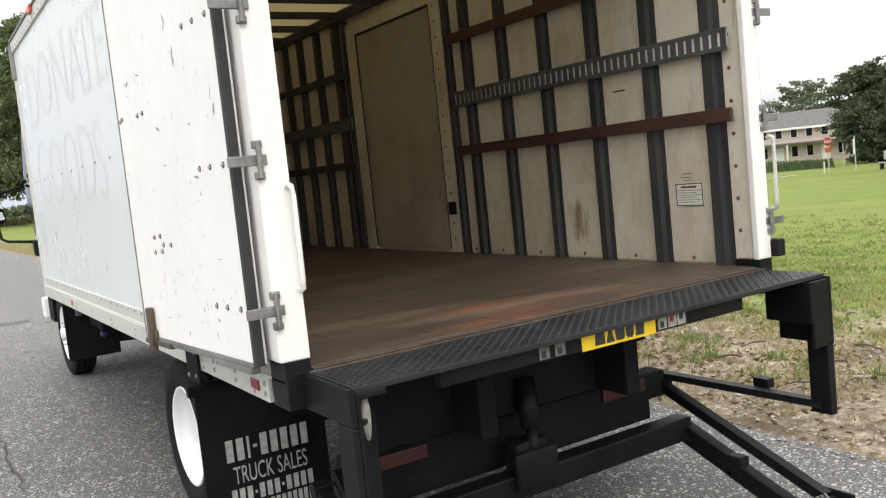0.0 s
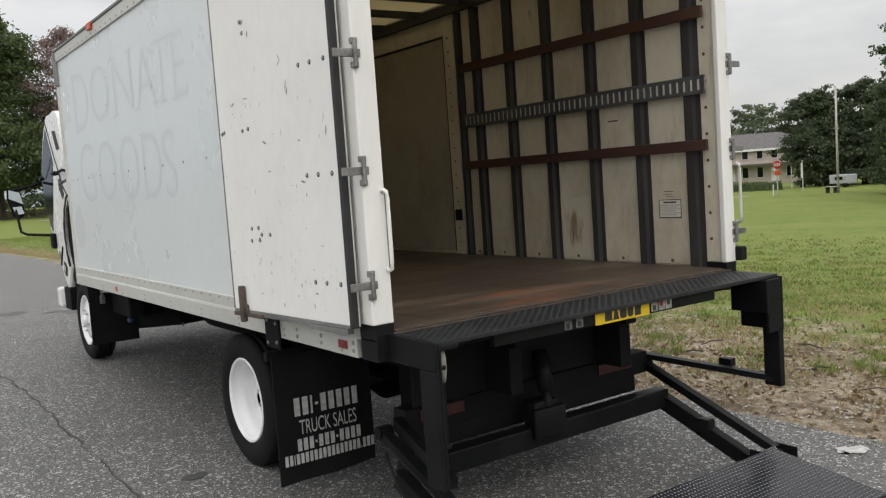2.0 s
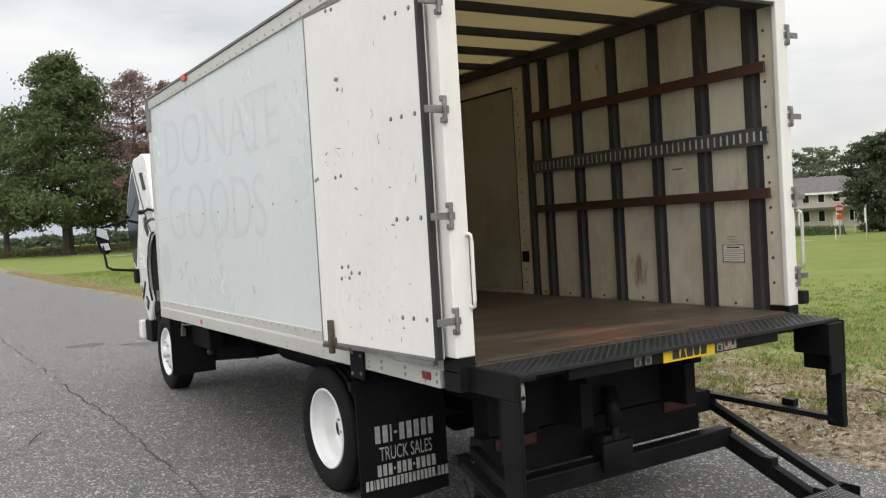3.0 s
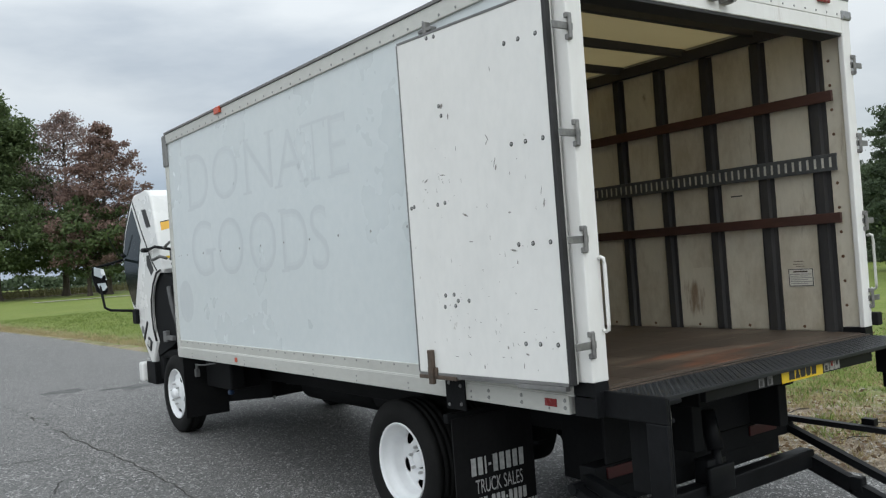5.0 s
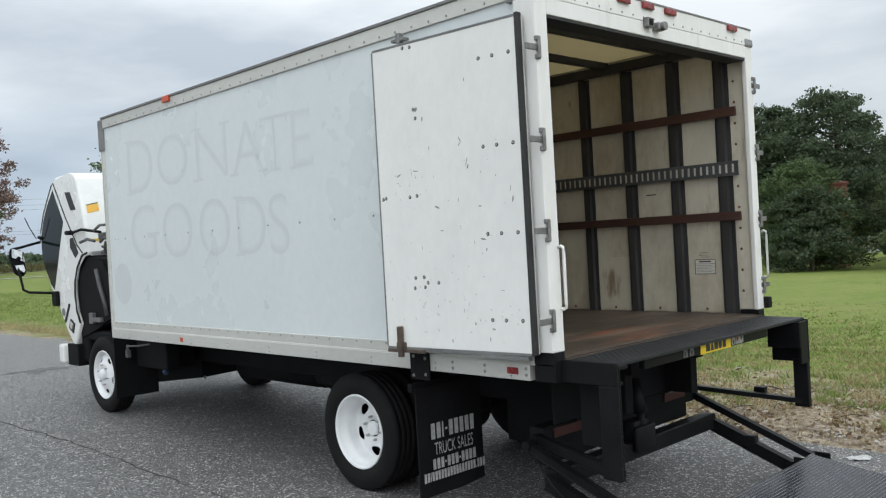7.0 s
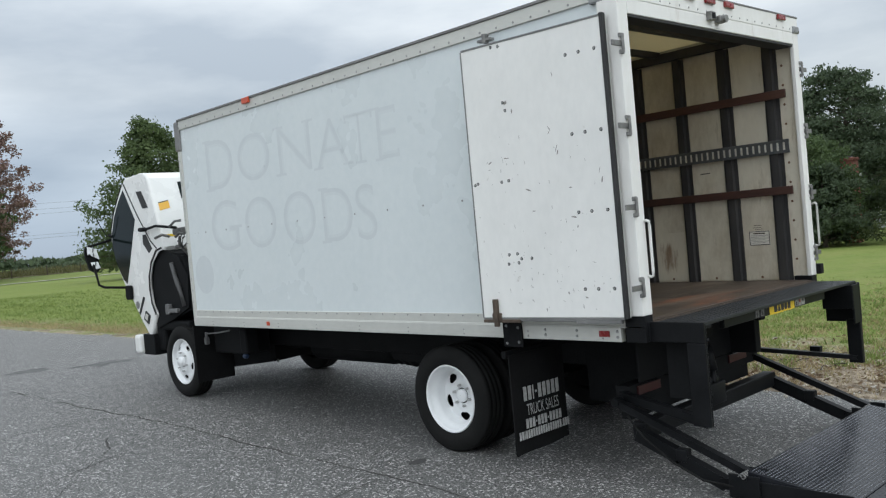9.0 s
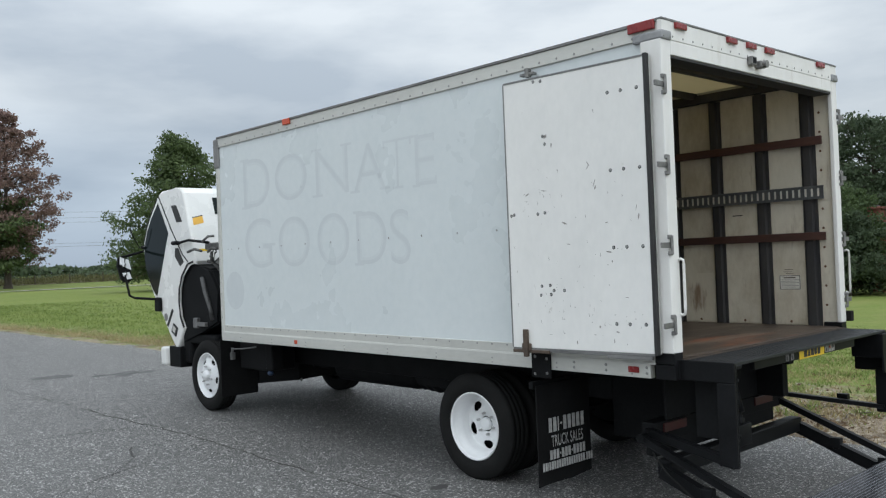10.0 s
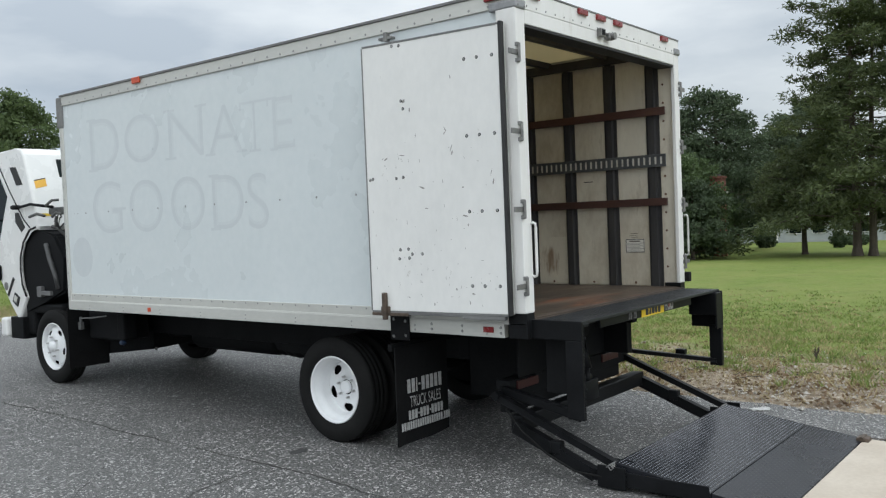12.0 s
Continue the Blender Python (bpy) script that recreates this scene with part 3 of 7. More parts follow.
def build_road():
    ys = list(np.arange(-14, 22, 0.15)) + list(np.arange(22, 95, 1.5)) + [140]
    cols = (-15.0, -8.0, -3.0, 0.0, 2.0)
    bm = bmesh.new()
    rows = []
    for y in ys:
        e = road_edge(y)
        h = 0.25 * smooth(75, 110, y) + road_rise(y)
        row = [bm.verts.new((x, y, h)) for x in cols]
        row += [bm.verts.new((e, y, h - 0.004)), bm.verts.new((e + 0.04, y, h - 0.07))]
        rows.append(row)
    for a, b in zip(rows, rows[1:]):
        for i in range(len(a) - 1):
            bm.faces.new((a[i], a[i + 1], b[i + 1], b[i]))
    return tagged(part("road", bm, ASPHALT), "worn grey asphalt road with cracks", "road", kind="structure")


ground = build_ground()
road = build_road()


def crack(pts, width, seed, sandy=False):
    """A ragged crack along points on the road; a sandy one is silted up beside its dark line."""
    rnd = random.Random(seed)
    line = []
    for (x0, y0), (x1, y1) in zip(pts, pts[1:]):
        n = max(2, int(math.hypot(x1 - x0, y1 - y0) / 0.035))
        for i in range(n):
            t = i / n
            x, y = x0 + (x1 - x0) * t, y0 + (y1 - y0) * t
            wob = 0.045 * noise.noise((x * 2.3, y * 2.3, seed)) + 0.016 * noise.noise((x * 9, y * 9, seed)) + rnd.gauss(0, 0.0035)
            along = abs(y1 - y0) > abs(x1 - x0)
            line.append((x + wob * along, y + wob * (not along), along))

    def strip(name, material, w0, lift, off, gap, label):
        bm = bmesh.new()
        prev = None
        for k, (x, y, along) in enumerate(line):
            n = noise.noise((x * 1.9 + 7 * off, y * 1.9, seed + 3))
            w = w0 * max(0.0, 0.75 + 1.1 * n + rnd.uniform(-0.25, 0.25))
            if w < w0 * gap:
                prev = None
                continue
            dx, dy = (w, 0) if along else (0, w)
            ox = off * (1 if along else 0)
            z = road_rise(y) + lift
            a, b = bm.verts.new((x - dx + ox, y - dy, z)), bm.verts.new((x + dx + ox, y + dy, z))
            if prev:
                bm.faces.new((prev[0], prev[1], b, a))
            prev = (a, b)
        return part(name, bm, material, road, label)
    if sandy:
        strip("crack_silt", SILT, width * 1.5, 0.0025, width * 0.9, 0.25, "pale sandy silt lying in the crack")
    return strip("crack", CRACK, width, 0.0045, 0.0, 0.30, "dark open crack in the asphalt")


crack([(-0.90, 20.0), (-0.84, 13.4), (-0.75, 10.5), (-0.71, 8.5), (-0.66, 6.4), (-0.58, 5.3), (-0.58, 4.6), (-0.57, 3.4), (-0.55, 2.5), (-0.55, 1.85), (-0.60, 1.3), (-0.68, 0.8), (-0.6, -1.5)], 0.0085, 1, True)
crack([(-2.6, 3.2), (-1.98, 3.97), (-1.5, 4.58), (-1.36, 4.73), (-1.2, 5.2)], 0.007, 2)
crack([(-0.58, 1.85), (-1.25, 1.78), (-1.9, 1.2), (-2.6, 1.15)], 0.0075, 3, True)
crack([(-1.9, 9.5), (-1.4, 9.9), (-0.82, 9.3), (-0.38, 8.7), (0.0, 8.35), (0.9, 8.1)], 0.008, 4)
crack([(-3.6, 6.4), (-2.6, 6.0), (-1.5, 6.3), (-0.72, 6.1)], 0.007, 5)


def oil_spot(x, y, r, seed, material=OILSPOT, name="oil_stain", label="dark oil stain on the asphalt", rag=0.75):
    rnd = random.Random(seed)
    bm = bmesh.new()
    ring = [bm.verts.new((x + r * math.cos(a) * rnd.uniform(rag, 1.1), y + r * 0.7 * math.sin(a) * rnd.uniform(rag, 1.1), road_rise(y) + 0.004)) for a in [2 * math.pi * i / 18 for i in range(18)]]
    bm.faces.new(ring)
    return part(name, bm, material, road, label)


for k, pts in enumerate(([(-3.4, 1.2), (-2.6, 1.9), (-2.3, 2.9)], [(-2.6, 1.9), (-1.9, 2.2), (-1.2, 2.9)], [(-5.0, 3.5), (-3.8, 4.1), (-2.3, 4.0), (-1.1, 4.6)], [(-3.8, 4.1), (-3.5, 5.4)], [(-2.2, -0.6), (-1.3, 0.1), (-0.9, 1.2)], [(-6.5, 6.2), (-4.6, 7.0), (-2.0, 6.6)], [(-1.3, 0.1), (-0.5, 0.2)], [(-4.4, 9.5), (-1.5, 10.2), (1.0, 9.8)])):
    crack(pts, 0.0055, 60 + k)
oil_spot(-0.20, 1.93, 0.09, 1)
oil_spot(1.1, 10.9, 0.55, 2, PATCHSPOT, "worn_patch", "rough darker worn patch in the asphalt", 0.35)
oil_spot(0.2, 11.6, 0.45, 3, PATCHSPOT, "worn_patch", "rough darker worn patch in the asphalt", 0.35)


# ---- the box truck ----
truck = thing("box_truck", (1.2, 2.8, 0), "white box truck with tilted cab, open rear doors and lowered liftgate", "truck")
W = 2.45            # outer width of the box
L = 5.575            # outer length of the box
FLOOR = 1.054
RAIL0, RAIL1 = 0.925, 1.080
TOP0, TOP1 = 3.000, 3.104


def build_body():
    # left side: smooth white sheet with a bolt row
    left = boxes("side_panel", [(0.022, 0.045, 0.09, L - 0.03, RAIL1 - 0.02, TOP0 + 0.02)], PAINT, truck, "smooth white side sheet with ghosts of old lettering", 0.002)
    bm = bmesh.new()
    y = 5.19
    while y > 1.4:
        dome(bm, (0.022, y, 1.900), (-1, 0, 0), 0.009)
        y -= 0.4165
    for y in (5.42, 5.35):
        dome(bm, (0.022, y, 1.90), (-1, 0, 0), 0.006)
    part("bolt_row", bm, BOLT, left, "row of small grey bolts")
    # ghost lettering of removed decals
    ghosts = [("D", 5.12, 4.60, 2.31, 2.80), ("O", 4.50, 3.93, 2.33, 2.77), ("N", 3.78, 3.27, 2.33, 2.75), ("A", 3.19, 2.74, 2.32, 2.72), ("T", 2.75, 2.41, 2.31, 2.71), ("E", 2.35, 2.11, 2.30, 2.70),
              ("G", 5.13, 4.60, 1.69, 2.19), ("O", 4.47, 3.92, 1.69, 2.17), ("O", 3.79, 3.29, 1.69, 2.16), ("D", 3.18, 2.76, 1.69, 2.14), ("S", 2.71, 2.45, 1.68, 2.13)]
    serifs = {"D": [(-0.09, 0.22, -0.02, 0.02), (-0.09, 0.22, 0.98, 1.02)], "N": [(-0.12, 0.2, 0.98, 1.02), (-0.12, 0.2, -0.02, 0.02), (0.8, 1.12, 0.98, 1.02)], "A": [(-0.12, 0.18, -0.02, 0.02), (0.82, 1.12, -0.02, 0.02)],
              "T": [(0.465, 0.535, 0.015, 0.955), (0.3, 0.7, -0.02, 0.02), (0.02, 0.98, 0.955, 0.995), (-0.04, 0.02, 0.84, 1.0), (0.98, 1.04, 0.84, 1.0)], "E": [(-0.18, 0.2, -0.02, 0.02), (-0.18, 0.2, 0.98, 1.02), (0.97, 1.05, 0.0, 0.15), (0.92, 1.0, 0.85, 1.0)], "G": [(0.74, 1.12, 0.44, 0.48)]}
    for ch, y0, y1, z0, z1 in ghosts:
        y0, y1 = y0 * 0.985, y1 * 0.985
        def on_side(u, v, w):
            return Vector((0.022 - w, y0 + (y1 - y0) * u, z0 + (z1 - z0) * v))
        for lift, fat, material in ((0.0006, 0.000, GHOSTEDGE), (0.0012, -0.020, GHOST)):
            if ch == "T":
                letter = finish("ghost_letter", bpy.data.meshes.new("ghost_letter"), material, left, "faint grey ghost of a removed letter")
            else:
                letter = words("ghost_letter", ch, on_side, material, left, lift, fat, "faint grey ghost of a removed letter")
            grow = 0.010 if material is GHOSTEDGE else 0.0
            bm = bmesh.new()
            for ua, ub, va, vb in serifs.get(ch, []):
                bm.faces.new([bm.verts.new(on_side(u, v, lift + 0.0001)) for u, v in ((ua - grow, va - grow), (ub + grow, va - grow), (ub + grow, vb + grow), (ua - grow, vb + grow))])
            if bm.faces:
                bm.from_mesh(letter.data)
                bm.to_mesh(letter.data)
            bm.free()
    bm = bmesh.new()
    bm.faces.new([bm.verts.new((0.0216, 5.30 + 0.19 * math.cos(2 * math.pi * i / 32), 1.46 + 0.20 * math.sin(2 * math.pi * i / 32))) for i in range(32)])
    part("ghost_disc", bm, GHOST, left, "faint grey ghost of a removed round decal")
    # rails
    for side, xa, xb in (("left", 0.0, 0.05), ("right", W - 0.05, W)):
        sgn = -1 if side == "left" else 1
        out = xa if side == "left" else xb
        low = boxes("bottom_rail", [(xa, xb, 0.165, L, RAIL0, RAIL0 + 0.09)], ALU, truck, "dull aluminium bottom rail with rivets", 0.003)
        boxes("rail_flange", [(xa + (0.012 if side == "left" else 0), xb - (0 if side == "left" else 0.012), 0.0, L, RAIL0 + 0.094, RAIL1 + 0.01)], ALU, low, "", 0.003)
        boxes("rail_bead", [(xa + 0.004, xb - 0.004, 0.0, L, RAIL0 + 0.086, RAIL0 + 0.098)], ALU, low, "", 0.003)
        top = boxes("top_rail", [(xa + 0.006, xb - 0.006, 0.0, L - 0.01, TOP0, TOP1 - 0.012)], ALU, truck, "dull aluminium top rail with rivets", 0.004)
        boxes("roof_edge", [(xa - 0.004 * (side == "left"), xb + 0.004 * (side == "right"), 0.02, L - 0.02, TOP1 - 0.012, TOP1 + 0.008)], ALUDARK, top, "dark weathered roof edge trim", 0.003)
        bm = bmesh.new()
        yy = 0.16
        while yy < L - 0.05:
            dome(bm, (out + sgn * 0.0 - sgn * 0.012, yy, RAIL1 - 0.006), (sgn, 0, 0), 0.008)
            yy += 0.152
        yy = 0.3
        while yy < L - 0.05:
            for z in (RAIL0 + 0.02, RAIL0 + 0.05):
                dome(bm, (out, yy, z), (sgn, 0, 0), 0.007)
            yy += 0.61
        part("rivets", bm, BOLT, low, "row of grey rivets")
        bm = bmesh.new()
        yy = 0.2
        while yy < L - 0.05:
            dome(bm, (out - sgn * 0.006, yy, TOP0 + 0.022), (sgn, 0, 0), 0.009)
            yy += 0.152
        part("rivets", bm, BOLT, top, "row of grey rivets")
        if side == "left":
            for y in (4.15,):
                boxes("marker_lamp", [(-0.016, 0.006, y - 0.06, y + 0.06, TOP0 + 0.052, TOP1 + 0.005)], ORANGE, top, "orange-red side marker lamp", 0.006)
            boxes("marker_lamp", [(-0.016, 0.006, 0.03, 0.22, TOP0 + 0.050, TOP1 + 0.006)], RED, top, "red corner marker lamp", 0.006)
            refl = boxes("reflector", [(-0.006, 0.0, 0.245, 0.325, 0.955, 0.993)], RED, low, "red rectangular reflector", 0.002)
            boxes("reflector", [(-0.005, 0.0, 4.105, 4.155, 0.952, 0.990)], ORANGE, low, "small orange-red square reflector", 0.002)
            bm = bmesh.new()
            for z in (0.955, 0.99):
                for y in (0.190, 0.50, 0.76):
                    dome(bm, (0, y, z), (-1, 0, 0), 0.011)
            part("rivets", bm, BOLT, low)
    # front wall with corner posts and cap
    boxes("front_wall", [(0.05, W - 0.05, L - 0.045, L - 0.01, RAIL1 - 0.1, TOP1 - 0.01)], PAINT, truck, "plain white front wall of the box", 0.003)
    for xa, xb in ((0.004, 0.055), (W - 0.055, W - 0.004)):
        boxes("front_corner_post", [(xa, xb, L - 0.032, L + 0.03, RAIL0 + 0.0, TOP1 - 0.3)], ALU, truck, "rounded aluminium front corner post", 0.014)
        boxes("corner_cap", [(xa - 0.012 * (xa < 1), xb + 0.012 * (xa > 1), L - 0.045, L + 0.055, TOP1 - 0.33, TOP1 - 0.01)], ALUDARK, truck, "grey cast corner cap", 0.022)
    bm = bmesh.new()
    for i in range(14):
        dome(bm, (0.004, L - 0.008, 1.05 + 0.125 * i), (-1, 0, 0), 0.006)
    part("rivets", bm, BOLT, truck, "column of small rivets")
    # right side: outer sheet, inner lining with posts
    boxes("side_panel", [(W - 0.045, W - 0.022, 0.09, L - 0.03, RAIL1 - 0.02, TOP0 + 0.02)], PAINT, truck, "white outer side sheet", 0.002)
    # floor
    fl = boxes("box_floor", [(0.05, W - 0.05, 0.02, L - 0.05, 0.99, FLOOR - 0.012)], FLOORWOOD, truck, "worn brown floor with rust-orange patches", 0.002)
    x = 0.055
    while x < W - 0.10:
        boxes("floor_board", [(x, min(x + 0.288, W - 0.05), 0.02, L - 0.05, FLOOR - 0.012, FLOOR)], FLOORWOOD, fl, "", 0.0015)
        x += 0.29
    boxes("floor_sill", [(0.03, W - 0.03, -0.012, 0.02, 0.93, FLOOR - 0.008)], BLACKSEMI, truck, "black steel rear sill", 0.003)
    boxes("sill_wear_strip", [(0.10, W - 0.10, -0.011, 0.019, FLOOR - 0.008, FLOOR - 0.003)], BRACKETRUST, truck, "rusty worn strip on the rear sill", 0.001)
    # roof sheet and bows
    roof = boxes("roof", [(0.02, W - 0.02, 0.02, L - 0.02, TOP1 - 0.014, TOP1 - 0.010)], ROOFSKIN, truck, "translucent yellowish roof sheet", 0)
    for i in range(10):
        y = 0.02 + 0.594 * i
        if y < L - 0.1:
            boxes("roof_bow", [(0.05, W - 0.05, y - 0.022, y + 0.022, TOP1 - 0.075, TOP1 - 0.018)], POST, truck, "dark steel roof bow", 0.006)


def build_lining():
    X = W - 0.052       # face of the lining on the right wall
    lining = boxes("wall_lining", [(X, X + 0.006, 0.024, L - 0.05, FLOOR - 0.03, TOP0)], LINER, truck, "cream plywood lining between dark posts", 0)
    posts = [(0.152, 0.268), (0.550, 0.664), (0.970, 1.078), (1.388, 1.496), (1.795, 1.903), (2.19, 2.30), (2.42, 2.495), (3.98, 4.06), (4.13, 4.27), (4.52, 4.65), (4.90, 5.03), (5.26, 5.38)]
    for a, b in posts:
        bm = bmesh.new()
        m = (a + b) / 2
        h = (b - a) / 2
        prof = [(X, m - h), (X - 0.012, m - h), (X - 0.012, m - h * 0.55), (X - 0.042, m - h * 0.45), (X - 0.042, m + h * 0.45), (X - 0.012, m + h * 0.55), (X - 0.012, m + h), (X, m + h)]
        lo = [bm.verts.new((px, py, FLOOR - 0.01)) for px, py in prof]
        hi = [bm.verts.new((px, py, TOP0 - 0.02)) for px, py in prof]
        for i in range(len(prof) - 1):
            bm.faces.new((lo[i], lo[i + 1], hi[i + 1], hi[i]))
        bm.faces.new(hi)
        part("wall_post", bm, POST, truck, "dark steel hat-section wall post")
    # cream panels between the posts, each a board of its own
    edges = [(0.026, 0.152)] + [(posts[i][1], posts[i + 1][0]) for i in range(6)] + [(posts[i][1], posts[i + 1][0]) for i in range(8, 11)]
    for a, b in edges:
        boxes("lining_panel", [(X - 0.008, X, a + 0.004, b - 0.004, FLOOR + 0.004, TOP0 - 0.02)], LINER, lining, "", 0.0015)
    bm = bmesh.new()
    for a, b in edges[1:7]:
        for f in ((0.5,) if b - a < 0.36 else (0.3, 0.7)):
            dome(bm, (X - 0.008, a + (b - a) * f, FLOOR + 0.026), (-1, 0, 0), 0.012)
    for i in range(12):
        dome(bm, (X - 0.008, 0.112, 1.220 + 0.1535 * (i - 1)), (-1, 0, 0), 0.011)
    part("screws", bm, SCREW, lining, "rusty screw heads")
    # rub rails and slotted track
    for z0, z1 in ((2.498, 2.566), (1.738, 1.803)):
        for y0, y1 in ((0.078, 2.40), (3.98, 5.47)):
            boxes("wall_slat", [(X - 0.062, X - 0.042, y0, y1, z0, z1)], SLAT if y0 < 3 else POST, truck, "red-brown wooden rub slat" if y0 < 3 else "dark steel rub rail", 0.004)
    for y0, y1 in ((0.082, 2.39), (3.98, 5.47)):
        bm = bmesh.new()
        zl, zh, x0, x1 = 2.066, 2.173, X - 0.056, X - 0.046
        box(bm, x0, x1 + 0.004, y0, y1, zl, zl + 0.022, 0.002)
        box(bm, x0, x1 + 0.004, y0, y1, zh - 0.022, zh, 0.002)
        yy = y0
        while yy < y1:
            box(bm, x0, x1, yy, min(yy + 0.031, y1), zl + 0.02, zh - 0.02)
            yy += 0.051
        track = part("cargo_track", bm, TRACK, truck, "grey slotted steel cargo track")
        # paper-white strip brightens the shaded lining seen through the slots
        boxes("track_back", [(X - 0.048, X - 0.044, y0, y1, zl + 0.012, zh - 0.012)], PAPER, track, "bright strip for the lining seen through the slots", 0)
    # inside of the side door
    frame = boxes("door_frame", [(X - 0.03, X, 2.505, 2.645, FLOOR, 2.93), (X - 0.03, X, 3.815, 3.97, FLOOR, 2.93), (X - 0.03, X, 2.645, 3.815, 2.83, 2.93)], LINER, truck, "cream side door frame inside the box", 0.004)
    boxes("door_leaf", [(X - 0.018, X - 0.002, 2.66, 3.805, FLOOR + 0.03, 2.815)], DOORLEAF, frame, "dull grey-cream side door leaf", 0.004)
    each("door_seal", [(X - 0.026, X - 0.006, 2.646, 2.662, FLOOR + 0.02, 2.83), (X - 0.026, X - 0.006, 3.803, 3.815, FLOOR + 0.02, 2.83), (X - 0.026, X - 0.006, 2.662, 3.803, 2.814, 2.83)], SEAL, frame, "dark rubber door seal", 0.002)
    boxes("door_latch", [(X - 0.055, X - 0.03, 2.53, 2.60, 1.33, 1.42)], BLACK, frame, "black latch", 0.005)
    bm = bmesh.new()
    for i in range(16):
        dome(bm, (X - 0.03, 2.585, FLOOR + 0.1 + 0.11 * i), (-1, 0, 0), 0.009)
    part("screws", bm, SCREW, frame)
    # label and stain on the lining
    lab = boxes("paper_label", [(X - 0.0105, X - 0.008, 0.318, 0.495, 1.341, 1.459)], PAPER, lining, "white printed paper label", 0)
    xa, xb = X - 0.0115, X - 0.0105
    each("print_border", [(xa, xb, 0.320, 0.493, 1.452, 1.457), (xa, xb, 0.320, 0.493, 1.343, 1.348), (xa, xb, 0.320, 0.325, 1.348, 1.452), (xa, xb, 0.488, 0.493, 1.348, 1.452)], INK, lab, "", 0)
    each("print", [(xa, xb, 0.403 + 0.03 * (i % 2 == 0) - 0.075, 0.483, 1.360 + 0.012 * i, 1.364 + 0.012 * i) for i in range(6)], PRINTGREY, lab, "grey lines of small print", 0)
    each("print", [(xa, xb, 0.358, 0.458, 1.434, 1.444)], BRACKETRUST, lab, "dark heading", 0)
    each("print", [(X - 0.0095, X - 0.008, 0.378, 0.448, 1.504, 1.508), (X - 0.0095, X - 0.008, 0.388, 0.458, 1.486, 1.489), (X - 0.0095, X - 0.008, 0.378, 0.438, 1.472, 1.475)], BRACKETRUST, lab, "", 0)
    # brown smear, streaks and a short scratch
    boxes("stain", [(X - 0.0092, X - 0.0082, 1.082, 1.384, 1.070, 1.49)], STAINED, lining, "brown streaky smear on the cream lining", 0)
    boxes("scratch", [(X - 0.0095, X - 0.0082, 0.80, 0.89, 1.972, 1.980)], INK, lining, "short dark scratch", 0)
    # dark cove along the roof
    boxes("wall_cove", [(X - 0.050, X - 0.009, 0.135, L - 0.06, 2.985, 3.062)], POST, truck, "dark steel cove along the roof", 0.006)
    boxes("wall_cove", [(0.054, 0.095, 0.135, L - 0.06, 2.985, 3.062)], POST, truck, "dark steel cove along the roof", 0.006)
    # plain inner left and front walls
    boxes("wall_lining", [(0.046, 0.052, 0.10, L - 0.05, FLOOR - 0.03, TOP0)], LINER, truck, "cream plywood lining", 0)
    for a, b in posts[:6] + posts[8:]:
        boxes("wall_post", [(0.052, 0.092, a, b, FLOOR, TOP0 - 0.02)], POST, truck, "dark steel wall post", 0.003)
    boxes("wall_lining", [(0.06, W - 0.06, L - 0.055, L - 0.046, FLOOR - 0.03, TOP0)], LINER, truck, "cream plywood front lining", 0)
    for i in range(6):
        x = 0.25 + 0.39 * i
        boxes("wall_post", [(x - 0.05, x + 0.05, L - 0.095, L - 0.055, FLOOR, TOP0 - 0.02)], POST, truck, "dark steel wall post", 0.003)


def hinge(parent, x, z, sgn):
    """A strap hinge on a rear post: knuckle, leaf and bolts."""
    bm = bmesh.new()
    tube(bm, [(x, -0.028, z - 0.056), (x, -0.028, z + 0.056)], 0.010, 8)
    box(bm, min(x, x - sgn * 0.10), max(x, x - sgn * 0.10), -0.022, -0.012, z - 0.017, z + 0.017, 0.003)
    box(bm, x - 0.016, x + 0.016, -0.026, -0.006, z - 0.062, z - 0.036, 0.004)
    box(bm, x - 0.016, x + 0.016, -0.026, -0.006, z + 0.036, z + 0.062, 0.004)
    for dz in (-0.049, 0.049):
        dome(bm, (x, -0.026, z + dz), (0, -1, 0), 0.011)
    return part("hinge", bm, STEEL, parent, "galvanised steel strap hinge")


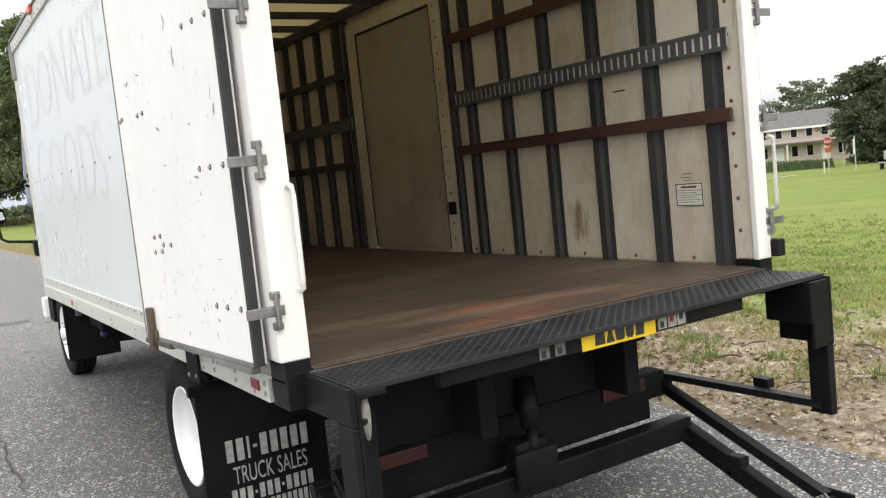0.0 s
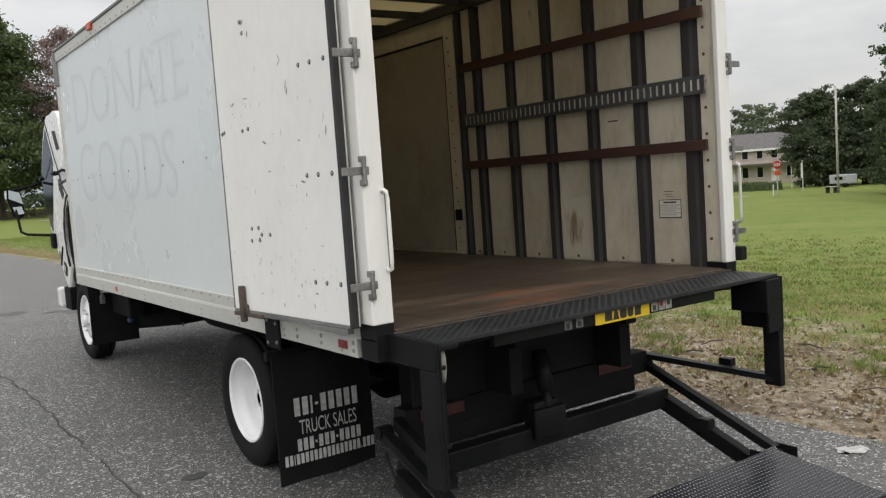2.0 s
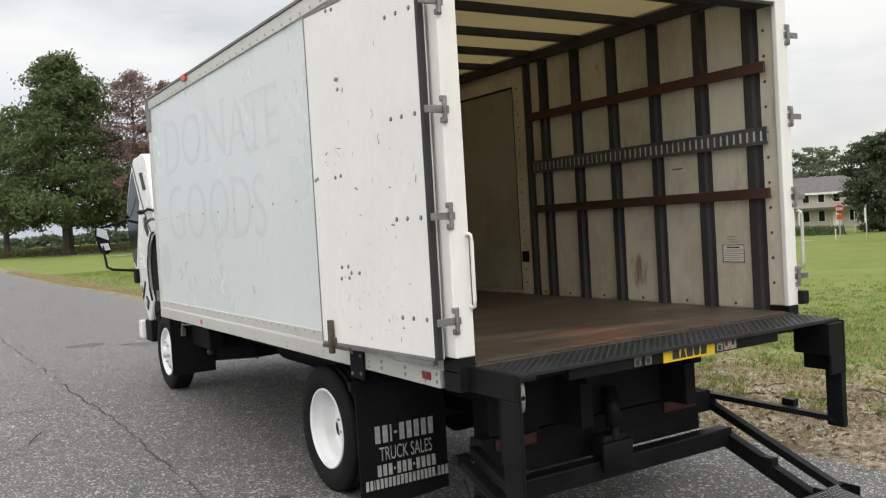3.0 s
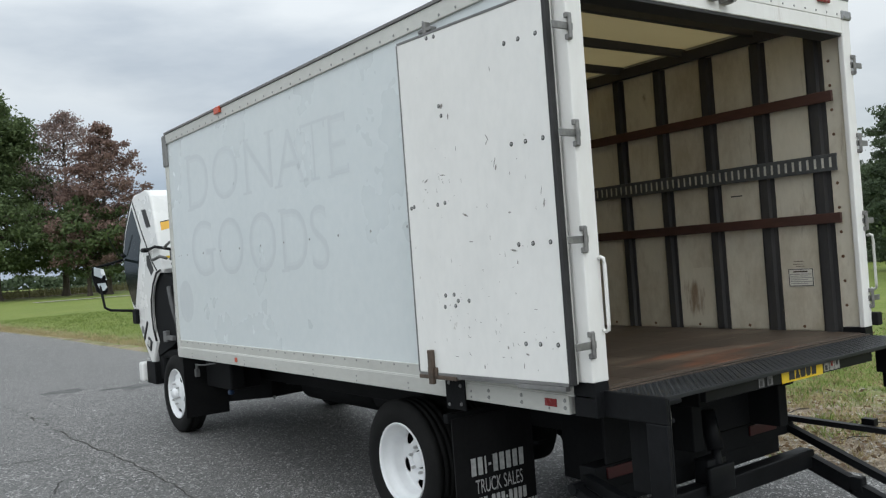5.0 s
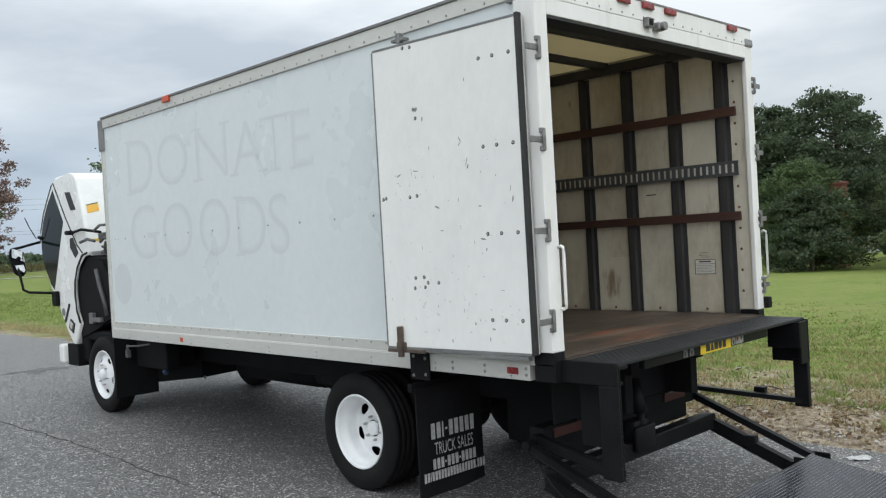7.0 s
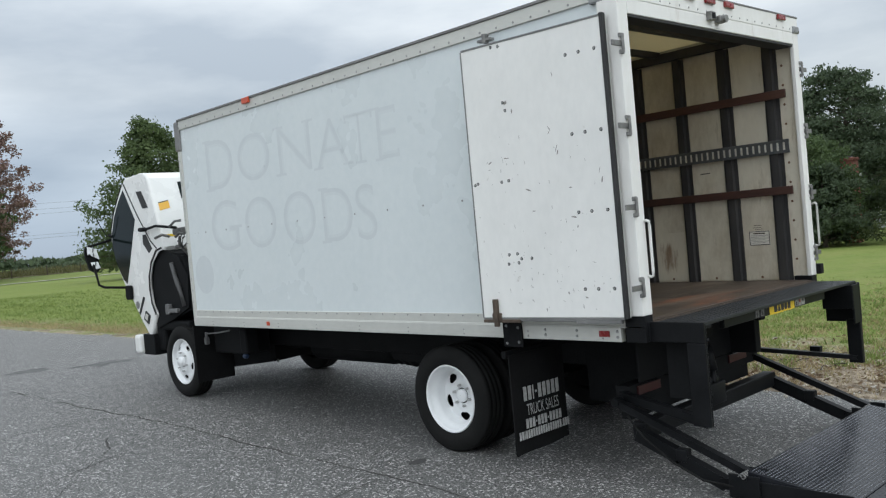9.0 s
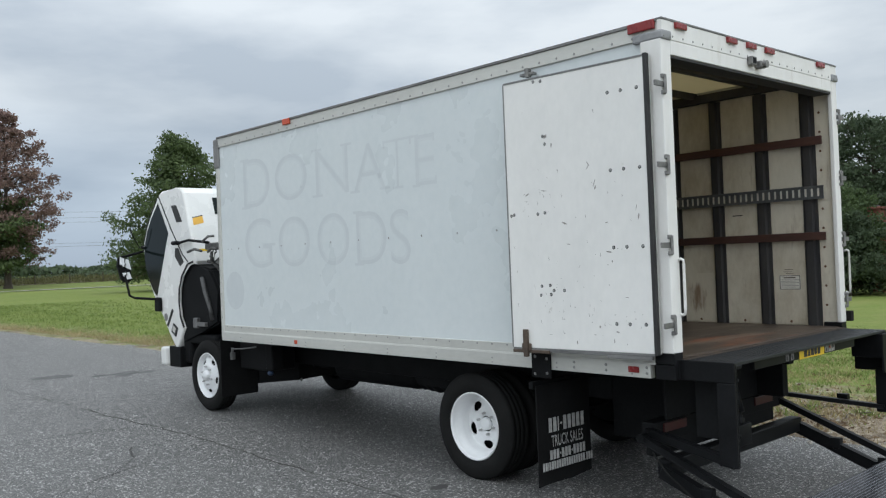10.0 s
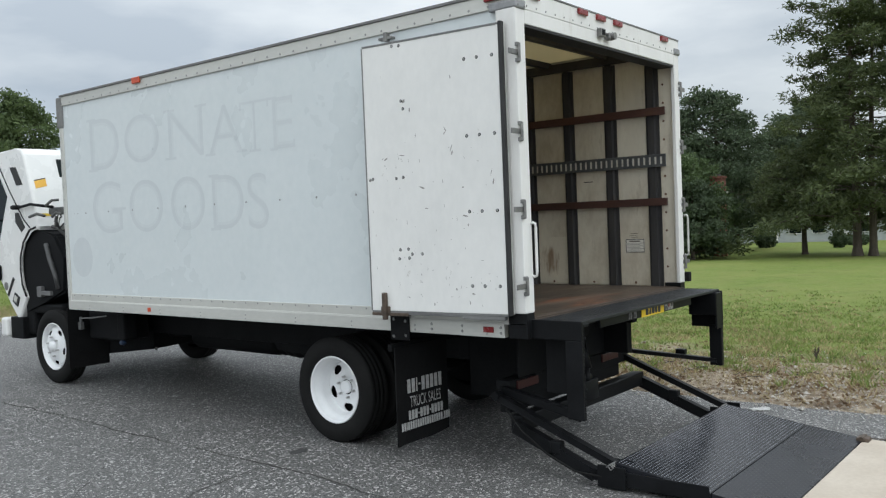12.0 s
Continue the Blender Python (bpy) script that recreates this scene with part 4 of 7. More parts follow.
def build_rear():
    # frame posts and header
    for side, x0, x1 in (("left", 0.002, 0.095), ("right", W - 0.095, W - 0.002)):
        post = boxes("rear_post", [(x0 - (0.012 if side == "left" else 0), x1, -0.012, 0.135 if side == "left" else 0.022, 1.086, 2.985)], POSTPAINT, truck, "white painted rear post with rust streaks", 0.006)
        boxes("post_foot", [(x0 + 0.002, x1 - 0.002, -0.010, 0.13, 0.925, 1.086)], BLACKSEMI, post, "black post foot", 0.003)
        hx = -0.004 if side == "left" else W - 0.010
        for z in (2.705, 2.220, 1.738, 1.259):
            hinge(post, hx, z, 1 if side == "left" else -1)
        # grab handle
        gx = 0.082 if side == "left" else W + 0.012
        bm = bmesh.new()
        tube(bm, [(gx, -0.012, 1.645), (gx, -0.028, 1.653), (gx + 0.004, -0.042, 1.645), (gx + 0.005, -0.044, 1.62), (gx + 0.005, -0.044, 1.345), (gx + 0.004, -0.042, 1.32), (gx, -0.028, 1.312), (gx, -0.012, 1.32)], 0.009, 8)
        part("grab_handle", bm, POSTPAINT if side == "left" else ALU, post, "white grab handle rod" if side == "left" else "bare metal grab handle rod", True)
    header = boxes("rear_header", [(0.095, W - 0.095, -0.012, 0.13, 2.895, 2.985), (0.002, W - 0.002, -0.014, 0.02, 2.985, TOP1)], POSTPAINT, truck, "white rear header beam", 0.005)
    bm = bmesh.new()
    for i in range(20):
        dome(bm, (0.12 + i * 0.115, -0.014, 3.008), (0, -1, 0), 0.007)
    part("rivets", bm, BOLT, header)
    boxes("header_seal", [(0.10, W - 0.10, -0.006, 0.125, 2.878, 2.894)], SEAL, header, "dark rubber strip under the header", 0.003)
    boxes("roof_edge", [(0.0, W, -0.018, 0.02, TOP1 - 0.004, TOP1 + 0.010)], ALUDARK, header, "dark roof edge trim", 0.003)
    for x in (0.20, 0.82, 1.08, 1.34, 2.15):
        boxes("marker_lamp", [(x - 0.062, x + 0.062, -0.034, -0.014, 3.060, 3.100)], RED, header, "red clearance lamp", 0.006)
    for x in (0.045, W - 0.045):
        boxes("corner_cap", [(x - 0.057, x + 0.055, -0.024, 0.19 if x < 1 else 0.11, 2.980, 3.038)], CAPGREY, truck, "grey cast corner cap", 0.012)
        bm = bmesh.new()
        for dx in (-0.035, 0.035):
            dome(bm, (x + dx, -0.024, 3.0), (0, -1, 0), 0.008)
        part("rivets", bm, BOLT, truck, "cap rivets")
    # work lamp and latch keeper on the header
    bm = bmesh.new()
    box(bm, 1.03, 1.10, -0.05, -0.014, 2.945, 3.003, 0.004)
    box(bm, 1.13, 1.20, -0.065, -0.014, 2.933, 2.983, 0.010)
    tube(bm, [(1.165, -0.06, 2.958), (1.165, -0.09, 2.956)], 0.026, 10)
    part("door_keeper", bm, STEEL, header, "grey steel door keeper with lamp")
    boxes("keeper_gap", [(1.045, 1.085, -0.053, -0.049, 2.955, 2.993)], BLACK, header, "", 0)


def door_at(u, v, w):
    """A place on the folded-back left door: u metres forward from its hinge, v up, w out from its face."""
    a = math.radians(4.6)
    return Vector((-0.062 - u * math.sin(a) - w * math.cos(a), 0.055 + u * math.cos(a) - w * math.sin(a), v))


def door_box(bm, u0, u1, v0, v1, w0, w1, bevel=0.0):
    n0 = len(bm.verts)
    box(bm, u0, u1, v0, v1, w0, w1, bevel)
    bm.verts.ensure_lookup_table()
    for v in bm.verts[n0:]:
        v.co = door_at(v.co.x, v.co.y, v.co.z)


def door_part(name, dims, material, parent, label="", bevel=0.002):
    bm = bmesh.new()
    for d in dims:
        door_box(bm, *d, bevel=bevel)
    return part(name, bm, material, parent, label)


def build_left_door():
    Z0, Z1 = 1.086, 2.885
    door = door_part("rear_door", [(0.03, 1.108, Z0, Z1, -0.042, 0.0)], DOORPAINT, truck, "white rear door folded back along the side, drilled and scuffed", 0.003)
    door_part("door_seal", [(0.006, 0.030, Z0 - 0.01, Z1 + 0.02, -0.036, 0.004)], SEAL, door, "black rubber door seal", 0.005)
    door_part("seal_strip", [(0.001, 0.006, Z0 - 0.005, Z1, -0.034, -0.028)], ALU, door, "thin pale metal strip along the seal", 0.001)
    # edging coloured dark to draw the shaded gap round the door
    for d in ((1.106, 1.115, Z0, Z1, -0.044, 0.003), (0.03, 1.106, Z1, Z1 + 0.012, -0.044, 0.003), (0.03, 1.106, Z0 - 0.014, Z0, -0.044, 0.004)):
        door_part("door_edge", [d], ALUDARK, door, "door edging darkened for the gap shade", 0.001)
    heads = []
    bm = bmesh.new()
    for v in (2.705, 2.220, 1.738, 1.262):
        for u in (0.079, 0.190, 0.284):
            heads.append((u, v))
            dome(bm, door_at(u, v, 0), door_at(0, 0, 1) - door_at(0, 0, 0), 0.0120, 0.12, 8)
    for u, v in ((0.915, 1.507), (0.845, 1.511), (0.925, 1.445), (0.84, 1.45), (0.815, 1.477), (0.73, 1.477), (1.13, 2.006), (0.925, 2.0), (0.865, 2.004), (1.155, 2.0), (0.92, 2.905), (0.86, 2.9), (0.86, 2.525), (0.845, 2.47)):
        u, v = u * 0.975 - 0.045, 1.262 + (v - 1.262) * 0.977
        heads.append((u, v))
        dome(bm, door_at(u, v, 0), door_at(0, 0, 1) - door_at(0, 0, 0), 0.0115, 0.12, 8)
    part("bolt_rings", bm, HOLE, door, "dark rings round the bolts")
    bm = bmesh.new()
    for u, v in heads:
        dome(bm, door_at(u, v, 0.0015), door_at(0, 0, 1) - door_at(0, 0, 0), 0.0075, 0.7, 8)
    part("bolts", bm, BOLT, door, "grey bolt heads through the door")
    rnd = random.Random(11)
    bm = bmesh.new()
    for u0, v0, n, su, sv in ((0.55, 1.95, 20, 0.28, 0.28), (0.55, 1.30, 42, 0.28, 0.12), (0.85, 2.10, 12, 0.10, 0.04), (0.60, 1.55, 18, 0.3, 0.2)):
        for _ in range(n):
            u, v = rnd.gauss(u0, su), rnd.gauss(v0, sv)
            if not (0.06 < u < 1.08 and 1.10 < v < 2.80):
                continue
            ln, th, ang = rnd.choice((0.003, 0.004, 0.005, 0.008, 0.013)), rnd.uniform(0.0010, 0.0024), rnd.choice((0.1, 1.45, 1.6, rnd.uniform(0, 3)))
            c, s = math.cos(ang), math.sin(ang)
            bm.faces.new([bm.verts.new(door_at(u + c * a * ln - s * b * th, v + s * a * ln + c * b * th, 0.0012)) for a, b in ((-1, -0.5), (0, -1), (1, -0.2), (1, 0.4), (0.1, 1), (-1, 0.5))])
    # the larger chips and gouges: place, half length, half width and slant
    chips = [(0.772, 2.491, 0.017, 0.011, 2.2), (0.725, 2.429, 0.017, 0.0055, 1.57), (0.394, 2.607, 0.016, 0.0026, 1.4), (0.448, 2.278, 0.022, 0.0032, 1.0), (0.453, 2.254, 0.016, 0.0030, 2.2), (0.407, 2.150, 0.030, 0.0030, 1.9), (0.400, 2.123, 0.016, 0.0052, 1.8),
             (0.800, 2.133, 0.024, 0.0034, 0.1), (0.938, 2.117, 0.020, 0.0050, 2.6), (0.112, 1.978, 0.024, 0.0020, 1.8), (0.099, 1.921, 0.022, 0.0055, 1.7), (0.645, 1.910, 0.024, 0.0056, 0.35), (0.327, 1.896, 0.011, 0.0045, 0.0), (0.617, 1.772, 0.016, 0.0030, 0.0), (0.317, 1.712, 0.022, 0.0050, 0.15), (0.297, 1.653, 0.010, 0.0045, 1.6), (0.404, 1.240, 0.010, 0.0058, 1.2), (0.276, 1.211, 0.013, 0.0046, 0.2), (0.304, 1.154, 0.015, 0.0036, 1.5), (0.581, 1.137, 0.012, 0.0044, 1.5)]
    for u, v, ln, th, ang in chips:
        c, s = math.cos(ang), math.sin(ang)
        bm.faces.new([bm.verts.new(door_at(u + c * a * ln - s * b * th, v + s * a * ln + c * b * th, 0.0016)) for a, b in ((-1, -0.3), (-0.2, -1), (0.6, -0.6), (1, 0.2), (0.3, 1), (-0.5, 0.7))])
    tagged(part("scuffing", bm, SCUFF, door, "dark scuffs and scratches"), kind="stuff")
    # holdback hook at the lower front corner
    hook = door_part("holdback_hook", [(0.970, 1.004, Z0 - 0.06, Z0 + 0.125, 0.002, 0.03), (0.950, 1.025, Z0 - 0.02, Z0 + 0.03, 0.0, 0.016)], BRACKETRUST, door, "rusty holdback hook", 0.005)
    door_part("hook_arm", [(0.80, 1.105, Z0 - 0.034, Z0 - 0.012, -0.03, 0.012)], BRACKETRUST, hook, "", 0.004)
    door_part("bottom_bar", [(0.05, 0.36, Z0 - 0.040, Z0 - 0.016, -0.03, 0.004), (0.36, 0.95, Z0 - 0.026, Z0 - 0.014, -0.03, 0.002)], ALUDARK, door, "dark bottom bar", 0.003)
    # top keeper
    bm = bmesh.new()
    box(bm, -0.045, 0.0, 0.98, 1.10, 2.945, 2.963, 0.003)
    box(bm, -0.05, -0.01, 1.02, 1.05, 2.932, 2.995, 0.004)
    part("top_keeper", bm, STEEL, truck, "grey steel door keeper")
    # hinge leaves onto the door
    for z in (2.705, 2.220, 1.738, 1.259):
        bm = bmesh.new()
        box(bm, -0.075, 0.025, -0.020, -0.010, z - 0.017, z + 0.017, 0.003)
        part("hinge_leaf", bm, STEEL, truck, "grey hinge leaf")
    # the right door, folded back along the far side
    bm = bmesh.new()
    box(bm, W + 0.03, W + 0.072, 0.09, 1.24, Z0, Z1, 0.003)
    right = part("rear_door", bm, POSTPAINT, truck, "white rear door folded back along the far side")
    boxes("door_seal", [(W + 0.02, W + 0.074, 0.045, 0.09, Z0 - 0.01, Z1 + 0.02)], SEAL, right, "black rubber door seal", 0.006)
    boxes("rubber_bumper", [(W - 0.01, W + 0.05, -0.05, 0.03, 1.09, 1.17)], RUBBER, truck, "black rubber door bumper", 0.008)
    for z in (2.705, 2.220, 1.738, 1.259):
        boxes("hinge_leaf", [(W - 0.03, W + 0.05, -0.018, -0.008, z - 0.017, z + 0.017)], STEEL, truck, "grey hinge leaf", 0.003)


# ---- wheels ----
TYRE_R = 0.408


def tyre_profile(w):
    h = w / 2
    return [(-h * 0.80, 0.262), (-h * 0.98, 0.300), (-h, 0.330), (-h * 0.95, 0.374), (-h * 0.82, 0.397), (-h * 0.74, TYRE_R), (-h * 0.45, TYRE_R), (-h * 0.43, 0.399), (-h * 0.36, 0.399), (-h * 0.34, TYRE_R), (-h * 0.04, TYRE_R), (-h * 0.03, 0.399),
            (h * 0.03, 0.399), (h * 0.04, TYRE_R), (h * 0.34, TYRE_R), (h * 0.36, 0.399), (h * 0.43, 0.399), (h * 0.45, TYRE_R), (h * 0.74, TYRE_R), (h * 0.82, 0.397), (h * 0.95, 0.374), (h, 0.330), (h * 0.98, 0.300), (h * 0.80, 0.262)]


def holed_disc(bm, rings, centre, sgn, n, rc, hr, ha):
    """A wheel disc with n oval hand holes about the radius rc; rings are (depth, radius) from the lip to the middle."""
    cx, cy, cz = centre
    seg = n * 28
    vs = [[bm.verts.new((cx + sgn * d, cy + r * math.cos(2 * math.pi * j / seg + 0.28), cz + r * math.sin(2 * math.pi * j / seg + 0.28))) for j in range(seg)] for d, r in rings]
    for a in range(len(rings) - 1):
        r = (rings[a][1] + rings[a + 1][1]) / 2
        for j in range(seg):
            along = ((j % 28) + 0.5 - 14) / 28 * 2 * math.pi / n * r
            if ((r - rc) / hr) ** 2 + (along / ha) ** 2 < 1:
                continue
            bm.faces.new((vs[a][j], vs[a][(j + 1) % seg], vs[a + 1][(j + 1) % seg], vs[a + 1][j]))
    return vs


def wheel(centre, w, sgn, deep, holes, paint=RIMWHITE):
    """A tyre with a white steel rim; sgn is the side it faces, deep the dish's depth behind the lip."""
    cx, cy, cz = centre
    bm = bmesh.new()
    lathe(bm, tyre_profile(w), centre, 56)
    tyre = part("tyre", bm, RUBBER, truck, "black truck tyre with ribbed tread", True)
    lip = w / 2 * 0.86
    bm = bmesh.new()
    prof = [(lip - 0.012, 0.264), (lip, 0.262), (lip + 0.004, 0.255), (lip - 0.006, 0.246), (lip - 0.02, 0.240), (lip - 0.055, 0.232), (lip - 0.06, 0.222)]
    if deep > 0.08:
        prof += [(lip - deep * 0.62, 0.214), (lip - deep * 0.88, 0.207), (lip - deep * 0.97, 0.203)] + [(lip - deep + 0.0003 * k, 0.200 - 0.0038 * k) for k in range(22)] + [(lip - deep * 0.98, 0.112), (lip - deep * 0.95, 0.06)]
        holed_disc(bm, prof, centre, sgn, holes, 0.163, 0.033, 0.050)
    else:
        prof += [(lip - 0.05, 0.214), (lip - 0.035, 0.205)] + [(lip - 0.030 + 0.0008 * k, 0.202 - 0.0035 * k) for k in range(15)] + [(lip - 0.004, 0.13), (lip + 0.002, 0.06)]
        holed_disc(bm, prof, centre, sgn, holes, 0.182, 0.024, 0.042)
    bmesh.ops.remove_doubles(bm, verts=bm.verts, dist=0.0005)
    rim = part("rim", bm, paint, tyre, "white painted steel rim with hand holes" if paint is RIMWHITE else "black inner rim", True)
    rim.modifiers.new("thickness", "SOLIDIFY").thickness = 0.006
    bm = bmesh.new()
    d = prof[-1][0]
    if deep > 0.08:
        lathe(bm, [(sgn * (d - 0.004), 0.052), (sgn * (d + 0.016), 0.050), (sgn * (d + 0.020), 0.042), (sgn * (d + 0.022), 0.001)], centre, 24)
    else:
        lathe(bm, [(sgn * (d - 0.004), 0.062), (sgn * (d + 0.028), 0.058), (sgn * (d + 0.04), 0.045), (sgn * (d + 0.042), 0.001)], centre, 24)
    part("hub", bm, paint, tyre, "white wheel hub" if paint is RIMWHITE else "black hub", True)
    bm = bmesh.new()
    for i in range(6):
        a = 2 * math.pi * i / 6 + 0.3
        ring = 0.082 if deep > 0.08 else 0.105
        y, z = cy + ring * math.cos(a), cz + ring * math.sin(a)
        tube(bm, [(cx + sgn * (d - 0.01), y, z), (cx + sgn * (d + 0.026), y, z)], 0.012, 6, 0.009)
    part("wheel_nuts", bm, NUT, tyre, "ring of wheel nuts")
    bm = bmesh.new()
    lathe(bm, [(-0.17 * sgn, 0.001), (-0.17 * sgn, 0.21), (-0.095 * sgn, 0.225), (-0.085 * sgn, 0.001)], centre, 24)
    part("brake_drum", bm, BLACK, tyre, "black brake drum", True)


def build_wheels():
    wheel((0.235, 1.885, TYRE_R), 0.225, -1, 0.150, 5)
    wheel((0.50, 1.885, TYRE_R), 0.225, -1, 0.03, 5, BLACK)
    wheel((W - 0.235, 1.885, TYRE_R), 0.225, 1, 0.150, 5)
    wheel((W - 0.50, 1.885, TYRE_R), 0.225, 1, 0.03, 5, BLACK)
    wheel((0.325, 6.40, TYRE_R + 0.05), 0.225, -1, 0.03, 5)
    wheel((W - 0.325, 6.40, TYRE_R + 0.05), 0.225, 1, 0.03, 5)


def build_chassis():
    for x in (0.80, W - 0.88):
        boxes("frame_rail", [(x, x + 0.08, 0.10, 7.25, 0.60, 0.84)], BLACK, truck, "black chassis frame rail", 0.006)
        boxes("long_sill", [(x, x + 0.08, 0.05, L, 0.84, 0.92)], BLACK, truck, "black long sill", 0.004)
    for i in range(14):
        y = 0.2 + 0.405 * i
        boxes("cross_sill", [(0.055, W - 0.055, y, y + 0.045, 0.915, 0.99)], BLACK, truck, "black cross sill under the floor", 0.003)
    bm = bmesh.new()
    tube(bm, [(0.35, 1.885, 0.41), (0.9, 1.885, 0.41)], 0.07, 12)
    tube(bm, [(1.52, 1.885, 0.41), (W - 0.35, 1.885, 0.41)], 0.07, 12)
    lathe(bm, [(-0.20, 0.001), (-0.2, 0.10), (-0.10, 0.19), (0.10, 0.19), (0.2, 0.10), (0.2, 0.001)], (1.21, 1.885, 0.41), 20)
    part("rear_axle", bm, BLACK, truck, "black rear axle with differential", True)
    bm = bmesh.new()
    tube(bm, [(0.4, 6.40, 0.44), (W - 0.4, 6.40, 0.44)], 0.06, 10)
    part("front_axle", bm, BLACK, truck, "black front axle")
    bm = bmesh.new()
    tube(bm, [(1.21, 2.1, 0.45), (1.21, 5.6, 0.60)], 0.045, 10)
    part("drive_shaft", bm, BLACK, truck, "black drive shaft", True)
    for x in (0.72, W - 0.80):
        bm = bmesh.new()
        for k in range(5):
            bar(bm, (x + 0.04, 1.22 + 0.08 * k, 0.52 - 0.025 * k), (x + 0.04, 2.62 - 0.08 * k, 0.52 - 0.025 * k), 0.07, 0.022, 0.002)
        part("leaf_spring", bm, BLACK, truck, "black leaf spring pack")
    # tanks and boxes along the left side
    boxes("front_flap", [(0.17, 0.632, 5.955, 5.967, 0.25, 0.90)], FLAP, truck, "black mud flap behind the front wheel", 0.003)
    boxes("front_flap", [(W - 0.632, W - 0.17, 5.955, 5.967, 0.25, 0.90)], FLAP, truck, "black mud flap behind the front wheel", 0.003)
    boxes("battery_box", [(0.38, 0.72, 5.28, 5.90, 0.56, 0.86)], BLACK, truck, "black battery box", 0.02)
    bm = bmesh.new()
    tube(bm, [(0.29, 5.90, 0.785), (0.29, 5.66, 0.80), (0.30, 5.40, 0.83)], 0.008, 8)
    box(bm, 0.27, 0.315, 5.88, 5.93, 0.665, 0.745, 0.006)
    tube(bm, [(0.292, 5.905, 0.745), (0.292, 5.905, 0.80)], 0.016, 8)
    part("fuel_filler", bm, ALUDARK, truck, "grimy grey filler bracket and pipe")
    boxes("filter_bowl", [(0.345, 0.40, 5.20, 5.27, 0.525, 0.575)], mat("blue_filter_cap", (0.008, 0.024, 0.06), (0.014, 0.036, 0.085), 20, 0.4), truck, "small dark blue filter cap", 0.02)
    boxes("filter_housing", [(0.35, 0.50, 5.16, 5.30, 0.575, 0.85)], BLACK, truck, "black filter housing", 0.02)
    bm = bmesh.new()
    lathe(bm, [(-0.68, 0.001), (-0.68, 0.09), (-0.62, 0.155), (0.62, 0.155), (0.68, 0.09), (0.68, 0.001)], (0, 0, 0), 20)
    for v in bm.verts:
        v.co = Vector((1.06 - v.co.y, 4.18 + v.co.x, 0.585 + v.co.z))
    part("silencer", bm, BLACK, truck, "black exhaust silencer inside the frame", True)
    bm = bmesh.new()
    tube(bm, [(1.06, 5.4, 0.56), (1.06, 4.86, 0.585)], 0.045, 10)
    tube(bm, [(1.06, 3.50, 0.585), (1.10, 3.2, 0.62), (1.55, 2.8, 0.66), (1.72, 2.4, 0.70)], 0.045, 10)
    part("exhaust_pipe", bm, BLACK, truck, "black exhaust pipe", True)
    # gearbox and engine guard, its corner cut back behind the flap
    bm = bmesh.new()
    lo, hi = [], []
    for x, y, z in ((0.62, 6.02, 0.344), (0.95, 5.575, 0.380), (1.48, 5.55, 0.40), (1.60, 5.80, 0.38), (1.60, 7.0, 0.36), (0.62, 7.0, 0.36)):
        lo.append(bm.verts.new((x, y, z)))
        hi.append(bm.verts.new((x, y, 0.86)))
    for k in range(6):
        bm.faces.new((lo[k], lo[(k + 1) % 6], hi[(k + 1) % 6], hi[k]))
    bm.faces.new(lo)
    bm.faces.new(hi)
    part("gearbox", bm, BLACK, truck, "black gearbox and guard under the engine")
    boxes("drain_tap", [(0.955, 0.975, 5.545, 5.565, 0.365, 0.40)], ALUDARK, truck, "small bright drain tap", 0.004)
    # unseen block, added to keep skylight off the road beneath
    boxes("far_shade_box", [(1.72, 2.15, 3.4, 5.9, 0.42, 0.90)], BLACK, truck, "black box added on the far side to shade the road", 0.05)
    # ragged lagging of lines and hoses strapped between the rails
    bm = bmesh.new()
    rows = []
    for k in range(61):
        y = 2.32 + 0.0205 * k
        low = 0.455 + 0.030 * noise.noise((y * 3.1, 0.4, 0)) + 0.016 * noise.noise((y * 13, 2.0, 0)) + 0.12 * smooth(3.40, 3.54, y)
        rows.append([bm.verts.new((x, y, z)) for x, z in ((0.90, 0.86), (0.90, low + 0.06), (0.97, low), (1.10, low + 0.008), (1.24, low + 0.03), (1.30, 0.86))])
    for a, b in zip(rows, rows[1:]):
        for m in range(5):
            bm.faces.new((a[m], a[m + 1], b[m + 1], b[m]))
    bm.faces.new(rows[0])
    bm.faces.new(rows[-1])
    part("hose_bundle", bm, BLACK, truck, "black ragged bundle of lines and hoses under the frame")
    # bracket hanging from the bottom rail
    br = boxes("side_bracket", [(-0.014, 0.0, 0.955, 1.125, 0.865, 1.035)], BLACK, truck, "black steel plate bracket on the rail", 0.004)
    bm = bmesh.new()
    for y, z in ((0.985, 1.0), (1.09, 1.01), (0.985, 0.90), (1.095, 0.89)):
        dome(bm, (-0.014, y, z), (-1, 0, 0), 0.012)
    part("bolts", bm, ALUDARK, br)


